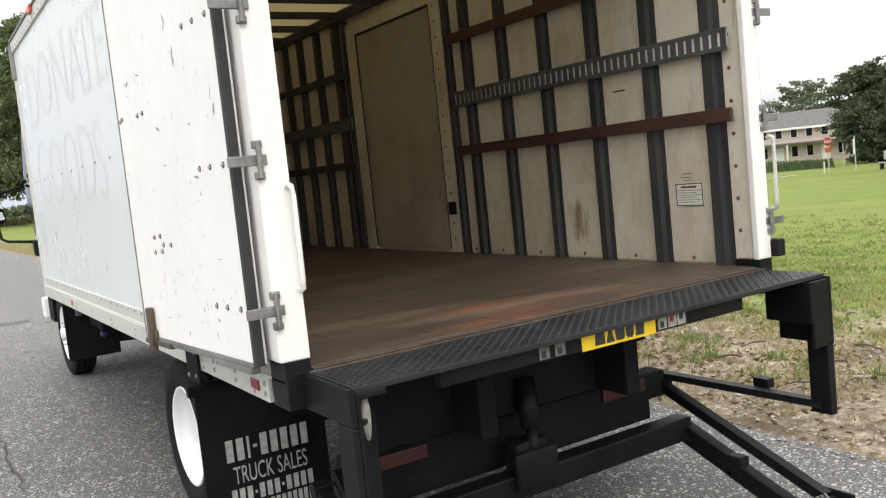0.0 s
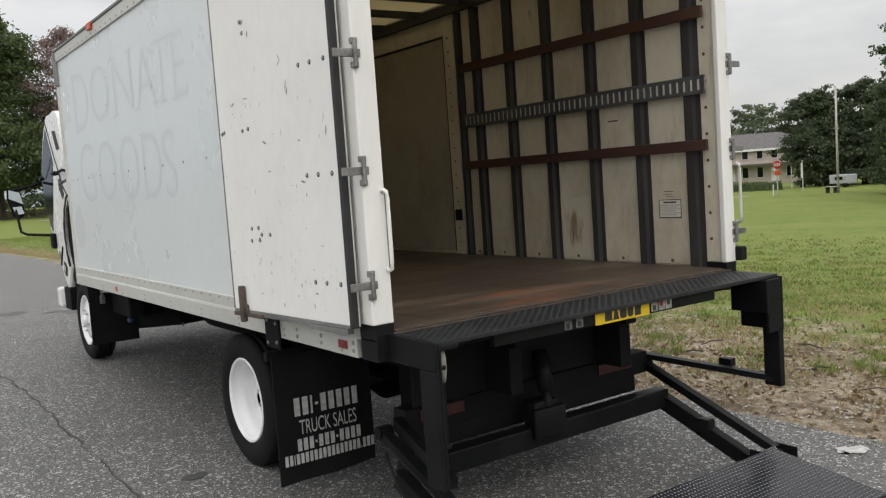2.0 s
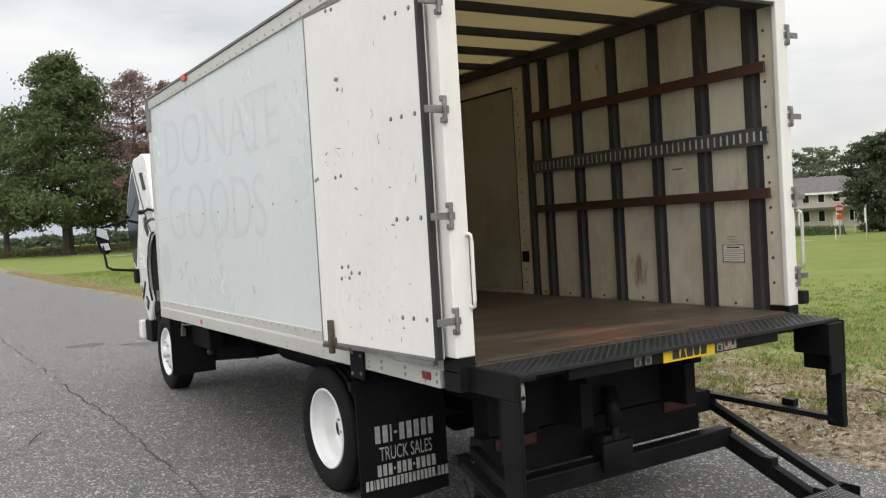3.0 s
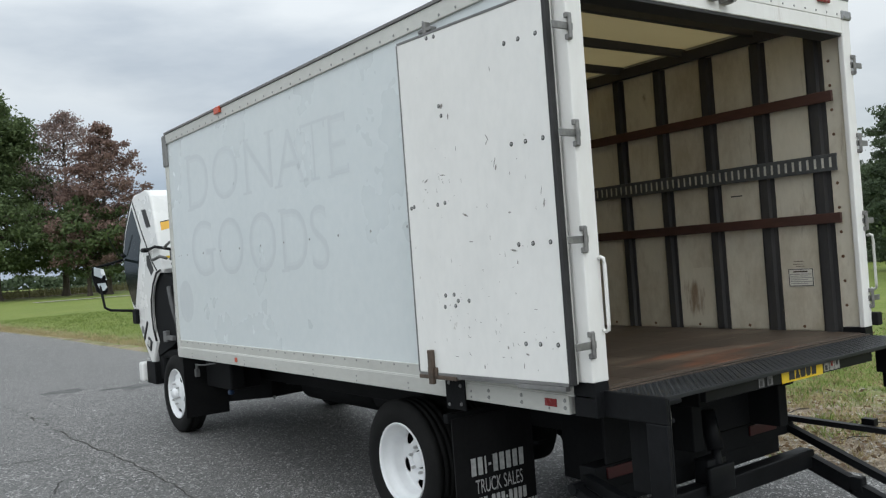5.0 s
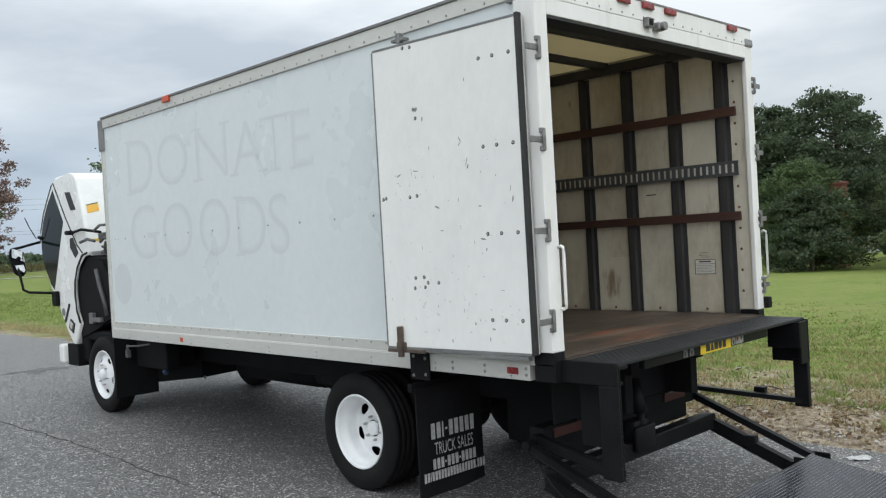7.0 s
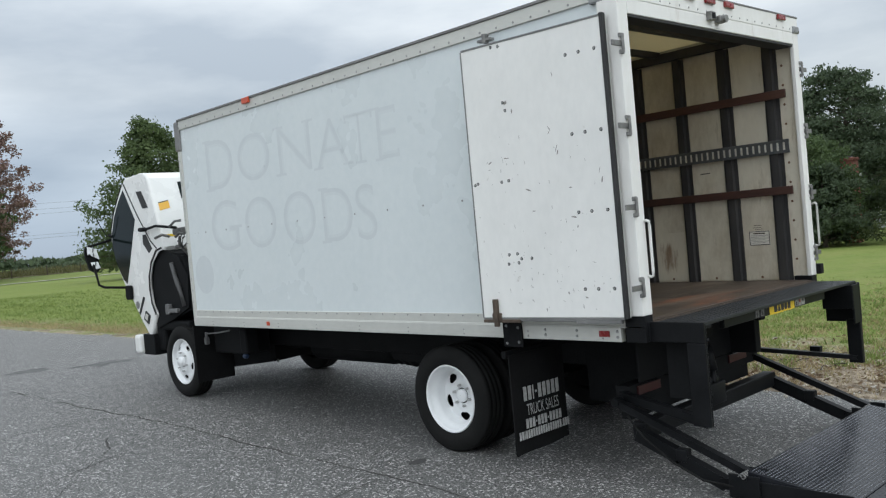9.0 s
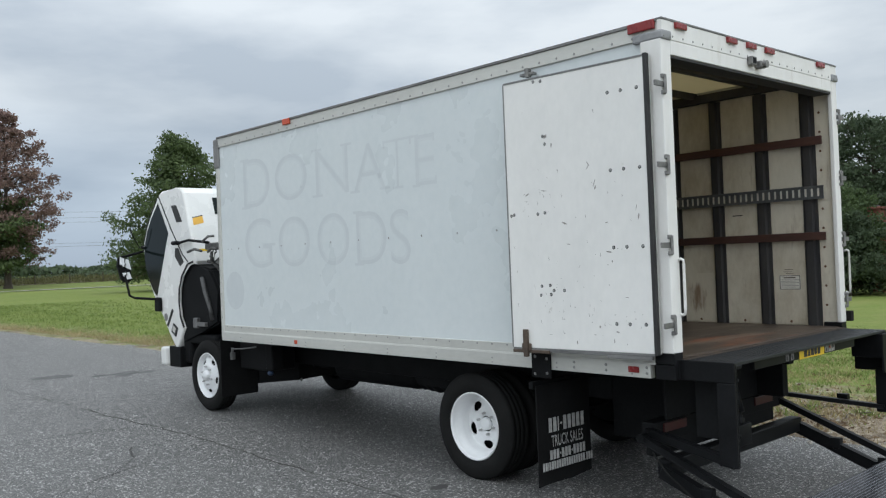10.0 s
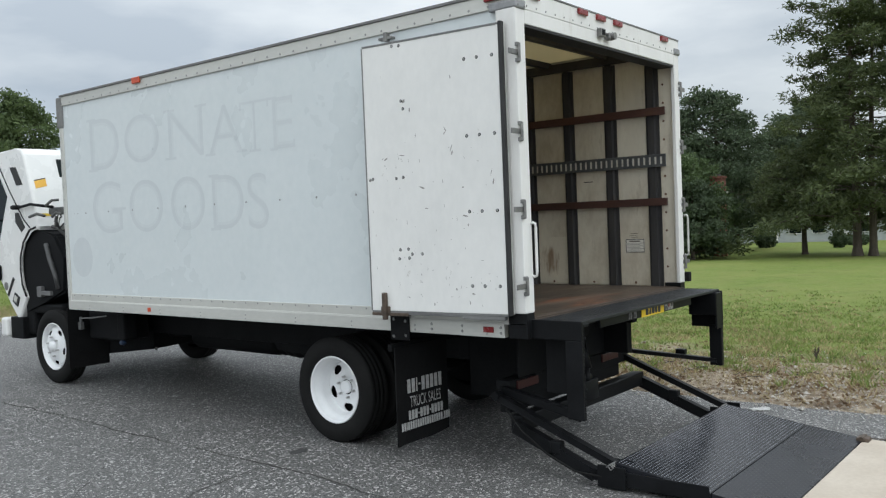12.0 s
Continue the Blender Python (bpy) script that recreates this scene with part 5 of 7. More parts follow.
def build_flap(x0, x1, lettered):
    y = 1.10
    bm = bmesh.new()
    n = 14
    rings = []
    for i in range(n + 1):
        t = i / n
        x, w = x0 + (x1 - x0) * t, 0.010 * math.sin(t * 8.2)
        rings.append([bm.verts.new(v) for v in ((x, y + w, 0.80), (x, y + w, 0.095 + 0.02 * t), (x, y + w + 0.010, 0.095 + 0.02 * t), (x, y + w + 0.010, 0.80))])
    for a, b in zip(rings, rings[1:]):
        for k in range(4):
            bm.faces.new((a[k], b[k], b[(k + 1) % 4], a[(k + 1) % 4]))
    bm.faces.new(rings[0])
    bm.faces.new(rings[-1])
    flap = part("mud_flap", bm, FLAP, truck, "black rubber mud flap with white lettering" if lettered else "black rubber mud flap")
    boxes("flap_bracket", [(x0 - 0.02, x1 + 0.2, y + 0.012, y + 0.05, 0.78, 0.83)], BLACK, truck, "black flap bracket", 0.004)
    if not lettered:
        return
    f = y - 0.014

    def line(u0, u1, z0, z1):
        return lambda u, v, w: Vector((u0 + (u1 - u0) * u, f - w, z0 + (z1 - z0) * v))
    words("lettering", "TRUCK SALES", line(0.118, 0.466, 0.360, 0.440), LETTER, flap, 0.001)
    # bars in place of a trade name, a telephone number and a web address
    for u0, u1, z0, z1, marks in ((0.088, 0.490, 0.464, 0.563, (1, 1, 0.55, 0.7, 1, 1, 1, 1, 1)), (0.094, 0.492, 0.272, 0.338, (1, 1, 1, 0.6, 1, 1, 1, 0.6, 1, 1, 1, 1)), (0.016, 0.573, 0.203, 0.259, (1, 1, 0.5) + (1,) * 15 + (0.4, 1, 1, 1))):
        step = (u1 - u0) / sum(marks)
        u = u0
        for m in marks:
            low = m in (0.7, 0.6)
            zm = (z0 + z1) / 2
            boxes("mark", [(u + step * 0.17, u + step * (m - 0.17), f - 0.001, f + 0.002, zm - 0.007 if low else z0, zm + 0.007 if low else z1 if m != 0.4 else z0 + 0.012)], LETTER, flap, "", 0)
            u += step * m


# ---- liftgate ----
ALUDARKER = mat("grimy_dark_sticker", (0.06, 0.06, 0.06), (0.15, 0.145, 0.14), 45, 0.6, bump=0.05)
STICKER = mat("grimy_sticker", (0.16, 0.155, 0.14), (0.34, 0.33, 0.30), 45, 0.6, bump=0.05)
DARKRED = mat("dark_red_lens", (0.030, 0.004, 0.005), (0.052, 0.006, 0.007), 20, 0.35, bump=0.02)
def lug_field(bm, place, nu, nv, ru, rv, h):
    """Raised tread lugs, alternating in direction; place(i, j) gives a point, its two axes and its normal."""
    for i in range(nu):
        for j in range(nv):
            p, a, b, n = place(i, j)
            if (i + j) % 2:
                a, b = b, a
            c = [bm.verts.new(p + a * ru * sx + b * rv * sy) for sx, sy in ((-1, 0), (-0.2, 1), (1, 0), (0.2, -1))]
            t = bm.verts.new(p + n * h)
            for k in range(4):
                bm.faces.new((c[k], c[(k + 1) % 4], t))


def build_liftgate():
    # dock plate behind the floor
    plate = boxes("dock_plate", [(0.06, W - 0.09, -0.335, -0.014, 1.020, 1.040)], TREAD, truck, "black tread dock plate", 0.003)
    bm = bmesh.new()
    nu, nv = 104, 15
    lug_field(bm, lambda i, j: (Vector((0.085 + i * (W - 0.20) / (nu - 1), -0.325 + j * 0.30 / (nv - 1), 1.040)), Vector((1, 0, 0)), Vector((0, 1, 0)), Vector((0, 0, 1))), nu, nv, 0.0098, 0.0036, 0.0030)
    tagged(part("tread_pattern", bm, TREAD, plate, "raised tread lugs"), kind="stuff")
    boxes("worn_edge", [(0.08, W - 0.08, -0.03, -0.016, 1.040, 1.045)], BRACKETRUST, plate, "worn bright edge", 0.001)
    boxes("plate_skirt", [(0.40, 1.86, -0.304, -0.27, 0.962, 1.024)], BLACKSEMI, plate, "black skirt under the dock plate", 0.004)
    f = -0.307
    sign = boxes("maker_plate", [(0.992, 1.357, f, f + 0.002, 0.961, 1.036)], YELLOW, plate, "yellow maker's plate with heavy black shapes", 0)
    m = f - 0.001
    # heavy black shapes in a row

    def poly(pts):
        bm = bmesh.new()
        bm.faces.new([bm.verts.new((1.052 + u * 0.050, m, 0.971 + v * 0.052)) for u, v in pts])
        part("mark", bm, INK, sign)
    poly([(0.0, 0), (1.0, 0), (0.94, 1), (0.06, 1)])
    poly([(1.08, 0), (1.92, 0), (1.60, 1), (1.40, 1)])
    poly([(2.0, 0.12), (2.2, 0), (2.75, 0), (2.92, 0.12), (2.92, 0.88), (2.75, 1), (2.2, 1), (2.0, 0.88)])
    poly([(3.02, 0.25), (3.2, 0), (3.67, 0), (3.85, 0.25), (3.85, 0.75), (3.67, 1), (3.2, 1), (3.02, 0.75)])
    poly([(4.0, 0), (4.86, 0), (4.92, 1), (4.06, 1)])
    for x in (0.80, 0.87, 1.372, 1.425, 1.475):
        boxes("warning_sticker", [(x, x + 0.045, f, f + 0.002, 0.970, 1.018)], STICKER if x > 1 else ALUDARKER, plate, "small worn warning sticker", 0)
        boxes("mark", [(x + 0.01, x + 0.03, f - 0.001, f, 0.975 + 0.015 * (x > 1.4), 1.0 + 0.015 * (x > 1.4))], RED if 1.42 < x < 1.45 else INK, plate, "", 0)
    # columns
    left = boxes("lift_column", [(0.055, 0.075, -0.362, -0.245, 0.44, 0.925)], BLACKSEMI, truck, "black steel lift column", 0.005)
    boxes("column_flange", [(0.075, 0.088, -0.362, -0.345, 0.44, 1.035)], BLACKSEMI, left, "", 0.005)
    boxes("column_arm", [(0.055, 0.075, -0.362, -0.005, 0.925, 1.045)], BLACKSEMI, left, "", 0.005)
    boxes("recessed_plate", [(0.20, 0.21, -0.20, -0.015, 0.56, 0.93)], BLACK, left, "", 0.003)
    boxes("column_gusset", [(0.075, 0.19, -0.340, -0.05, 1.0, 1.022)], BLACKSEMI, left, "", 0.005)
    bm = bmesh.new()
    for z in (0.94, 0.62):
        dome(bm, (0.095, -0.362, z), (0, -1, 0), 0.012, 0.3)
    part("bolts", bm, BLACK, left)
    bm = bmesh.new()
    lathe(bm, [(-0.012, 0.001), (-0.012, 0.055), (0.004, 0.06), (0.004, 0.001)], (0, 0, 0), 24)
    for v in bm.verts:
        v.co = Vector((0.124 + v.co.y * 0.24, -0.308 + v.co.x, 0.940 + v.co.z * 1.3))
    part("oval_lamp", bm, STICKER, left, "oval clear reversing lamp", True)
    right = boxes("lift_column", [(W - 0.135, W - 0.092, -0.362, -0.26, 0.42, 0.75)], BLACKSEMI, truck, "black steel lift column", 0.005)
    boxes("column_plate", [(W - 0.105, W - 0.085, -0.362, -0.10, 0.73, 1.028)], BLACKSEMI, right, "", 0.005)
    boxes("column_flange", [(W - 0.22, W - 0.105, -0.362, -0.342, 0.73, 1.02)], BLACKSEMI, right, "", 0.005)
    boxes("column_gusset", [(W - 0.23, W - 0.215, -0.362, -0.13, 0.84, 1.018)], BLACKSEMI, right, "", 0.005)
    # main tube, bumper beam and arms
    beam = boxes("rear_beam", [(0.36, 2.09, 0.385, 0.50, 0.44, 0.568), (0.36, 1.98, 0.39, 0.47, 0.345, 0.442)], BLACK, truck, "black rear beam", 0.006)
    for x in (0.44, 1.67):
        boxes("tail_lamp", [(x, x + 0.27, 0.372, 0.386, 0.495, 0.555)], DARKRED, beam, "dark red tail lamp", 0.004)
    for x in (0.62, 1.66):
        boxes("beam_hanger", [(x, x + 0.09, 0.34, 0.50, 0.568, 0.95)], BLACK, truck, "black hanger plate", 0.005)
    boxes("hanger_plate", [(0.36, 1.80, 0.30, 0.318, 0.60, 0.985)], BLACK, truck, "black lift housing", 0.004)
    bm = bmesh.new()
    tube(bm, [(1.16, 0.29, 0.74), (1.13, 0.22, 0.54)], 0.045, 12)
    tube(bm, [(1.13, 0.225, 0.56), (1.11, 0.19, 0.42)], 0.026, 10)
    box(bm, 1.00, 1.215, 0.165, 0.20, 0.315, 0.47, 0.012)
    box(bm, 1.03, 1.19, 0.20, 0.30, 0.36, 0.50, 0.01)
    part("lift_cylinder", bm, BLACKSEMI, truck, "black hydraulic cylinder", True)
    # black plates added to hide the lit road and darken the space here
    for x in (0.70, 1.72):
        boxes("dark_fill_plate", [(x, x + 0.014, 0.505, 0.98, 0.36, 0.93)], BLACK, truck, "black plate added under the frame to darken the view", 0.004)
    boxes("dark_fill_cross_plate", [(0.716, 1.718, 0.955, 0.975, 0.40, 0.92)], BLACK, truck, "black cross plate added to darken the view underneath", 0.004)
    boxes("torsion_tube", [(0.24, 2.06, 0.205, 0.305, 0.262, 0.370)], BLACKSEMI, truck, "black square torsion tube", 0.008)
    bm = bmesh.new()
    bar(bm, (2.10, 0.44, 0.535), (W - 0.115, -0.31, 0.460), 0.045, 0.032)
    box(bm, 2.30, 2.35, -0.05, 0.03, 0.49, 0.535, 0.003)
    part("column_brace", bm, BLACKSEMI, truck, "black brace bar to the column")
    bm = bmesh.new()
    bar(bm, (0.34, 0.43, 0.51), (0.13, -0.31, 0.445), 0.045, 0.05)
    part("column_brace", bm, BLACKSEMI, truck, "black brace bar to the column")
    for xu, xl in ((0.255, 0.225), (2.105, 2.05)):
        bm = bmesh.new()
        bar(bm, (xu - 0.015, 0.42, 0.490), (xu, -0.455, 0.142), 0.042, 0.045)
        tube(bm, [(xu - 0.045, 0.41, 0.488), (xu + 0.03, 0.41, 0.488)], 0.030, 10)
        part("upper_arm", bm, BLACKSEMI, truck, "black upper lift arm")
        bm = bmesh.new()
        bar(bm, (xl, 0.26, 0.305), (xl, -0.05, 0.185), 0.05, 0.088)
        bar(bm, (xl, -0.02, 0.190), (xl, -0.33, 0.070), 0.05, 0.080)
        bar(bm, (xl, -0.31, 0.072), (xl + 0.02, -0.50, 0.088), 0.05, 0.066)
        box(bm, xl - 0.03, xl + 0.03, -0.10, -0.02, 0.165, 0.245, 0.008)
        part("lower_arm", bm, BLACKSEMI, truck, "black lower lift arm")
        bm = bmesh.new()
        box(bm, xl - 0.05, xl - 0.036, -0.56, -0.37, 0.010, 0.150, 0.006)
        box(bm, xu + 0.028, xu + 0.042, -0.56, -0.40, 0.040, 0.170, 0.006)
        tube(bm, [(xl - 0.06, -0.47, 0.13), (xu + 0.06, -0.47, 0.13)], 0.018, 8)
        part("arm_bracket", bm, BLACKSEMI, truck, "black arm bracket with pivot pin")
        bm = bmesh.new()
        for k in range(16):
            a = 2 * math.pi * k / 4
            tube(bm, [(xu - 0.11 + 0.006 * k, -0.47 + 0.02 * math.cos(a), 0.15 + 0.02 * math.sin(a)), (xu - 0.104 + 0.006 * k, -0.47 + 0.02 * math.cos(a + 1.6), 0.15 + 0.02 * math.sin(a + 1.6))], 0.004, 5)
        part("return_spring", bm, STEEL, truck, "small coiled return spring")
    bm = bmesh.new()
    tube(bm, [(0.185, 0.30, 0.42), (0.165, 0.18, 0.30), (0.16, -0.02, 0.17), (0.165, -0.22, 0.085), (0.18, -0.40, 0.075)], 0.007, 6)
    part("hydraulic_hose", bm, RUBBER, truck, "thin black hydraulic hose along the arm", True)

    # platform, sloping to the ground, in two leaves and a pale tip
    def deck(name, y0, z0, y1, z1, thick, material, label):
        bm = bmesh.new()
        o = [(y0, z0), (y1, z1), (y1, z1 - thick), (y0, z0 - thick)]
        prism(bm, o, 0.20, 2.05)
        bmesh.ops.bevel(bm, geom=bm.edges[:], offset=0.003, segments=1, affect="EDGES")
        return part(name, bm, material, truck, label)
    first = deck("platform_leaf", -0.48, 0.172, -1.075, 0.082, 0.055, PLATEBLACK, "black tread plate platform leaf")
    second = deck("platform_leaf", -1.081, 0.081, -1.47, 0.030, 0.028, PLATEGREY, "worn dark grey platform leaf")
    tip = deck("platform_tip", -1.476, 0.030, -1.98, 0.012, 0.010, WOODTIP, "pale worn ramp tip")
    bm = bmesh.new()
    n = Vector((0, -0.15, 0.988)).normalized()
    dy = Vector((0, 0.988, 0.15))
    nu, nv = 82, 26
    lug_field(bm, lambda i, j: (Vector((0.225 + i * 1.80 / (nu - 1), 0, 0.172)) + Vector((0, -0.50, -0.0035)) + Vector((0, -0.56 * j / (nv - 1), -0.0847 * j / (nv - 1))), Vector((1, 0, 0)), dy, n), nu, nv, 0.0098, 0.0038, 0.0034)
    tagged(part("tread_pattern", bm, LUG, first, "raised tread lugs"), kind="stuff")
    bm = bmesh.new()
    nu, nv = 82, 17
    n = Vector((0, -0.13, 0.991)).normalized()
    dy = Vector((0, 0.991, 0.13))
    lug_field(bm, lambda i, j: (Vector((0.225 + i * 1.80 / (nu - 1), -1.10 - 0.352 * j / (nv - 1), 0.0785 - 0.0462 * j / (nv - 1))), Vector((1, 0, 0)), dy, n), nu, nv, 0.0095, 0.0036, 0.0026)
    tagged(part("tread_pattern", bm, LUGWORN, second, "flattened tread lugs"), kind="stuff")
    boxes("platform_edge", [(0.19, 0.20, -1.07, -0.49, 0.03, 0.12)], BLACKSEMI, first, "black platform side edge", 0.003)
    for x in (0.26, 1.99):
        bm = bmesh.new()
        box(bm, x - 0.05, x + 0.05, -1.52, -1.44, 0.012, 0.055, 0.006)
        tube(bm, [(x - 0.06, -1.475, 0.05), (x + 0.06, -1.475, 0.05)], 0.016, 8)
        part("tip_hinge", bm, BRACKETRUST, tip, "rusty hinge at the platform tip")
    bm = bmesh.new()
    for k in range(12):
        lathe(bm, [(-0.004, 0.012), (0.004, 0.012), (0.004, 0.018), (-0.004, 0.018), (-0.004, 0.012)], (2.06 + 0.004 * k, -1.50 - 0.028 * k, 0.02), 8)
    part("chain_links", bm, BRACKETRUST, tip)


# ---- the tilted cab ----
def build_cab():
    x0, x1 = 0.25, W - 0.25
    shell = [(7.53, 2.700), (7.10, 2.712), (6.97, 2.70), (6.905, 2.63), (6.63, 1.80), (6.66, 1.755), (6.81, 1.775), (7.01, 1.63), (7.095, 1.47), (7.115, 1.30), (7.085, 1.12), (7.0, 0.99), (7.205, 0.715), (7.26, 0.73), (7.40, 0.905),
             (7.59, 1.135), (7.77, 1.315), (7.97, 1.545), (8.07, 1.757), (8.12, 1.97), (8.095, 2.10), (7.98, 2.295), (7.80, 2.485), (7.66, 2.625)]
    bm = bmesh.new()
    a, b = prism(bm, shell, x0, x1)
    es = [e for f in (a, b) for e in f.edges]
    bmesh.ops.bevel(bm, geom=es, offset=0.035, segments=4, profile=0.5, affect="EDGES")
    cab = part("cab", bm, CABWHITE, truck, "white truck cab tilted forward", False)
    xs = x0 - 0.003

    def patch(name, pts, material, parent, label="", out=0.004, thick=0.008):
        bm = bmesh.new()
        prism(bm, pts, x0 - out - 0.0, x0 - out + thick)
        return part(name, bm, material, parent, label)
    patch("side_window", [(7.615, 2.555), (7.48, 2.36), (7.345, 2.165), (7.40, 2.06), (7.46, 1.94), (7.60, 1.65), (7.735, 1.375), (7.84, 1.44), (7.945, 1.57), (8.03, 1.71), (8.075, 1.87), (8.06, 2.03), (7.96, 2.22), (7.82, 2.38)], GLASSDARK, cab, "dark side window", 0.003)
    bm = bmesh.new()
    pts = [(7.585, 2.635), (7.43, 2.43), (7.27, 2.22), (7.12, 2.05), (6.97, 1.885), (6.83, 1.79)]
    for p, q in zip(pts, pts[1:]):
        bar(bm, (xs, *p), (xs, *q), 0.010, 0.012, 0)
    part("door_gap", bm, INK, cab, "dark door gap")
    bm = bmesh.new()
    pts = [(7.64, 2.615), (7.79, 2.47), (7.96, 2.285), (8.075, 2.09), (8.10, 1.97)]
    tube(bm, [(x0 + 0.012, y, z) for y, z in pts], 0.02, 6)
    part("roof_gutter", bm, INK, cab, "black roof gutter strip")
    patch("vent_slot", [(7.24, 2.50), (7.10, 2.495), (6.955, 2.285), (7.10, 2.285)], INK, cab, "black air vent slot", 0.006)
    patch("door_handle", [(7.165, 1.970), (7.085, 1.970), (6.950, 1.795), (7.04, 1.742), (7.175, 1.86)], INK, cab, "black recessed door handle", 0.006)
    turn = patch("turn_lamp", [(7.275, 1.04), (7.165, 0.985), (7.225, 0.875), (7.34, 0.935)], INK, cab, "dark turn lamp housing", 0.012, 0.02)
    patch("lens", [(7.265, 1.01), (7.205, 0.98), (7.24, 0.92), (7.30, 0.95)], CLEARLENS, turn, "clear turn lamp lens", 0.018, 0.008)
    bm = bmesh.new()
    bar(bm, (xs, 7.29, 1.205), (xs, 7.45, 1.0), 0.014, 0.028, 0.003)
    part("badge_bar", bm, INK, cab, "dark badge bar")
    patch("round_badge", [(7.495 + 0.050 * math.cos(2 * math.pi * i / 20), 1.11 + 0.048 * math.sin(2 * math.pi * i / 20)) for i in range(20)], ALUDARK, cab, "grey round badge", 0.003)
    # back wall details: label, rear window, stickers
    d = Vector((0, 6.905 - 6.63, 2.63 - 1.80)).normalized()
    nrm = Vector((0, -d.z, d.y))

    def back(x, s, out):
        return Vector((x, 6.63, 1.80)) + d * s + nrm * out

    def back_quad(name, x_a, x_b, s0, s1, material, label, out=0.004, skew=0.0):
        bm = bmesh.new()
        lo = [bm.verts.new(back(x, s, out)) for x, s in ((x_a, s0), (x_b, s0 + skew), (x_b, s1 + skew), (x_a, s1))]
        bm.faces.new(lo)
        up = [bm.verts.new(v.co - nrm * 0.006) for v in lo]
        for i in range(4):
            bm.faces.new((lo[i], lo[(i + 1) % 4], up[(i + 1) % 4], up[i]))
        return part(name, bm, material, cab, label)
    back_quad("back_label", 0.31, 0.445, 0.455, 0.545, AMBERLABEL, "orange paper label", skew=0.03)
    back_quad("label_edge", 0.31, 0.445, 0.547, 0.557, INK, "", skew=0.03)
    back_quad("rear_window", 0.62, 1.80, 0.60, 0.82, GLASSDARK, "dark rear window")
    back_quad("yellow_sticker", 0.31, 0.42, 0.12, 0.15, YELLOW, "small yellow sticker")
    # underside: dark wheel arch liner and floor
    bm = bmesh.new()
    prism(bm, [(6.62, 1.74), (6.36, 1.70), (6.15, 1.45), (6.20, 1.06), (6.60, 0.95), (7.10, 0.78), (7.13, 1.12), (7.15, 1.30), (7.12, 1.48), (7.02, 1.66), (6.84, 1.79)], x0 + 0.03, x1 - 0.03)
    bmesh.ops.bevel(bm, geom=bm.edges[:], offset=0.03, segments=2, affect="EDGES")
    under = part("underside", bm, BLACK, cab, "black wheel arch liner and cab floor")
    bm = bmesh.new()
    tube(bm, [(0.265, 6.52, 1.60), (0.26, 6.44, 1.42), (0.262, 6.34, 1.25), (0.265, 6.30, 1.10)], 0.028, 8)
    part("hose", bm, mat("grey_hose", (0.05, 0.05, 0.05), (0.09, 0.09, 0.09), 10, 0.5), under, "grey hose", True)
    bm = bmesh.new()
    box(bm, 0.24, 0.32, 6.45, 6.72, 1.02, 1.07, 0.01)
    box(bm, 0.235, 0.29, 6.64, 6.74, 1.0, 1.12, 0.01)
    part("floor_bracket", bm, ALUDARK, under, "grey metal bracket")
    # arch lip
    bm = bmesh.new()
    tube(bm, [(x0 - 0.006, y, z) for y, z in ((6.70, 1.79), (6.84, 1.765), (7.005, 1.62), (7.085, 1.47), (7.105, 1.30), (7.08, 1.13), (7.0, 1.0))], 0.012, 8)
    part("arch_lip", bm, INK, cab, "black wheel arch lip", True)
    # latch lever and linkage behind the cab
    bm = bmesh.new()
    tube(bm, [(0.19, 7.11, 2.03), (0.19, 6.95, 2.025)], 0.026, 8)
    tube(bm, [(0.19, 6.95, 2.025), (0.2, 6.70, 2.05), (0.2, 6.2, 2.0)], 0.016, 8)
    part("latch_lever", bm, BLACK, cab, "black cab latch lever", True)
    rnd = random.Random(8)
    bm = bmesh.new()
    for i in range(16):
        p = Vector((rnd.uniform(0.22, 0.7), rnd.uniform(6.1, 6.5), rnd.uniform(1.75, 2.08)))
        q = p + Vector((rnd.uniform(-0.15, 0.15), rnd.uniform(-0.2, 0.2), rnd.uniform(-0.18, 0.12)))
        tube(bm, [p, (p + q) / 2 + Vector((0, 0, 0.03)), q], rnd.uniform(0.008, 0.02), 6)
    box(bm, 0.26, 0.8, 6.12, 6.42, 1.92, 2.0, 0.015)
    part("latch_linkage", bm, mat("greasy_grey_metal", (0.04, 0.04, 0.04), (0.20, 0.20, 0.19), 20, 0.4, 0.5), cab, "greasy latch linkage and lines", True)
    # mirror on its arms
    bm = bmesh.new()
    tube(bm, [(0.235, 7.72, 1.335), (0.15, 7.74, 1.345), (-0.02, 7.80, 1.365), (-0.08, 7.81, 1.40), (-0.095, 7.84, 1.55), (-0.10, 7.95, 1.75), (-0.09, 8.05, 1.89), (0.0, 8.10, 1.90), (0.12, 8.10, 1.93), (0.235, 8.06, 1.96)], 0.016, 8)
    arm = part("mirror_arm", bm, BLACK, cab, "black tubular mirror arm", True)
    bm = bmesh.new()
    o = [(-0.165, 1.905), (-0.035, 1.865), (0.005, 1.60), (-0.05, 1.545), (-0.125, 1.575), (-0.185, 1.80)]
    va = [bm.verts.new((x, 7.90, z)) for x, z in o]
    vb = [bm.verts.new((-0.09 + (x + 0.09) * 0.8, 8.0, 1.72 + (z - 1.72) * 0.85)) for x, z in o]
    for i in range(6):
        bm.faces.new((va[i], va[(i + 1) % 6], vb[(i + 1) % 6], vb[i]))
    bm.faces.new(va)
    bm.faces.new(vb)
    bmesh.ops.bevel(bm, geom=bm.edges[:], offset=0.012, segments=2, affect="EDGES")
    head = part("mirror_head", bm, BLACK, cab, "black mirror head")
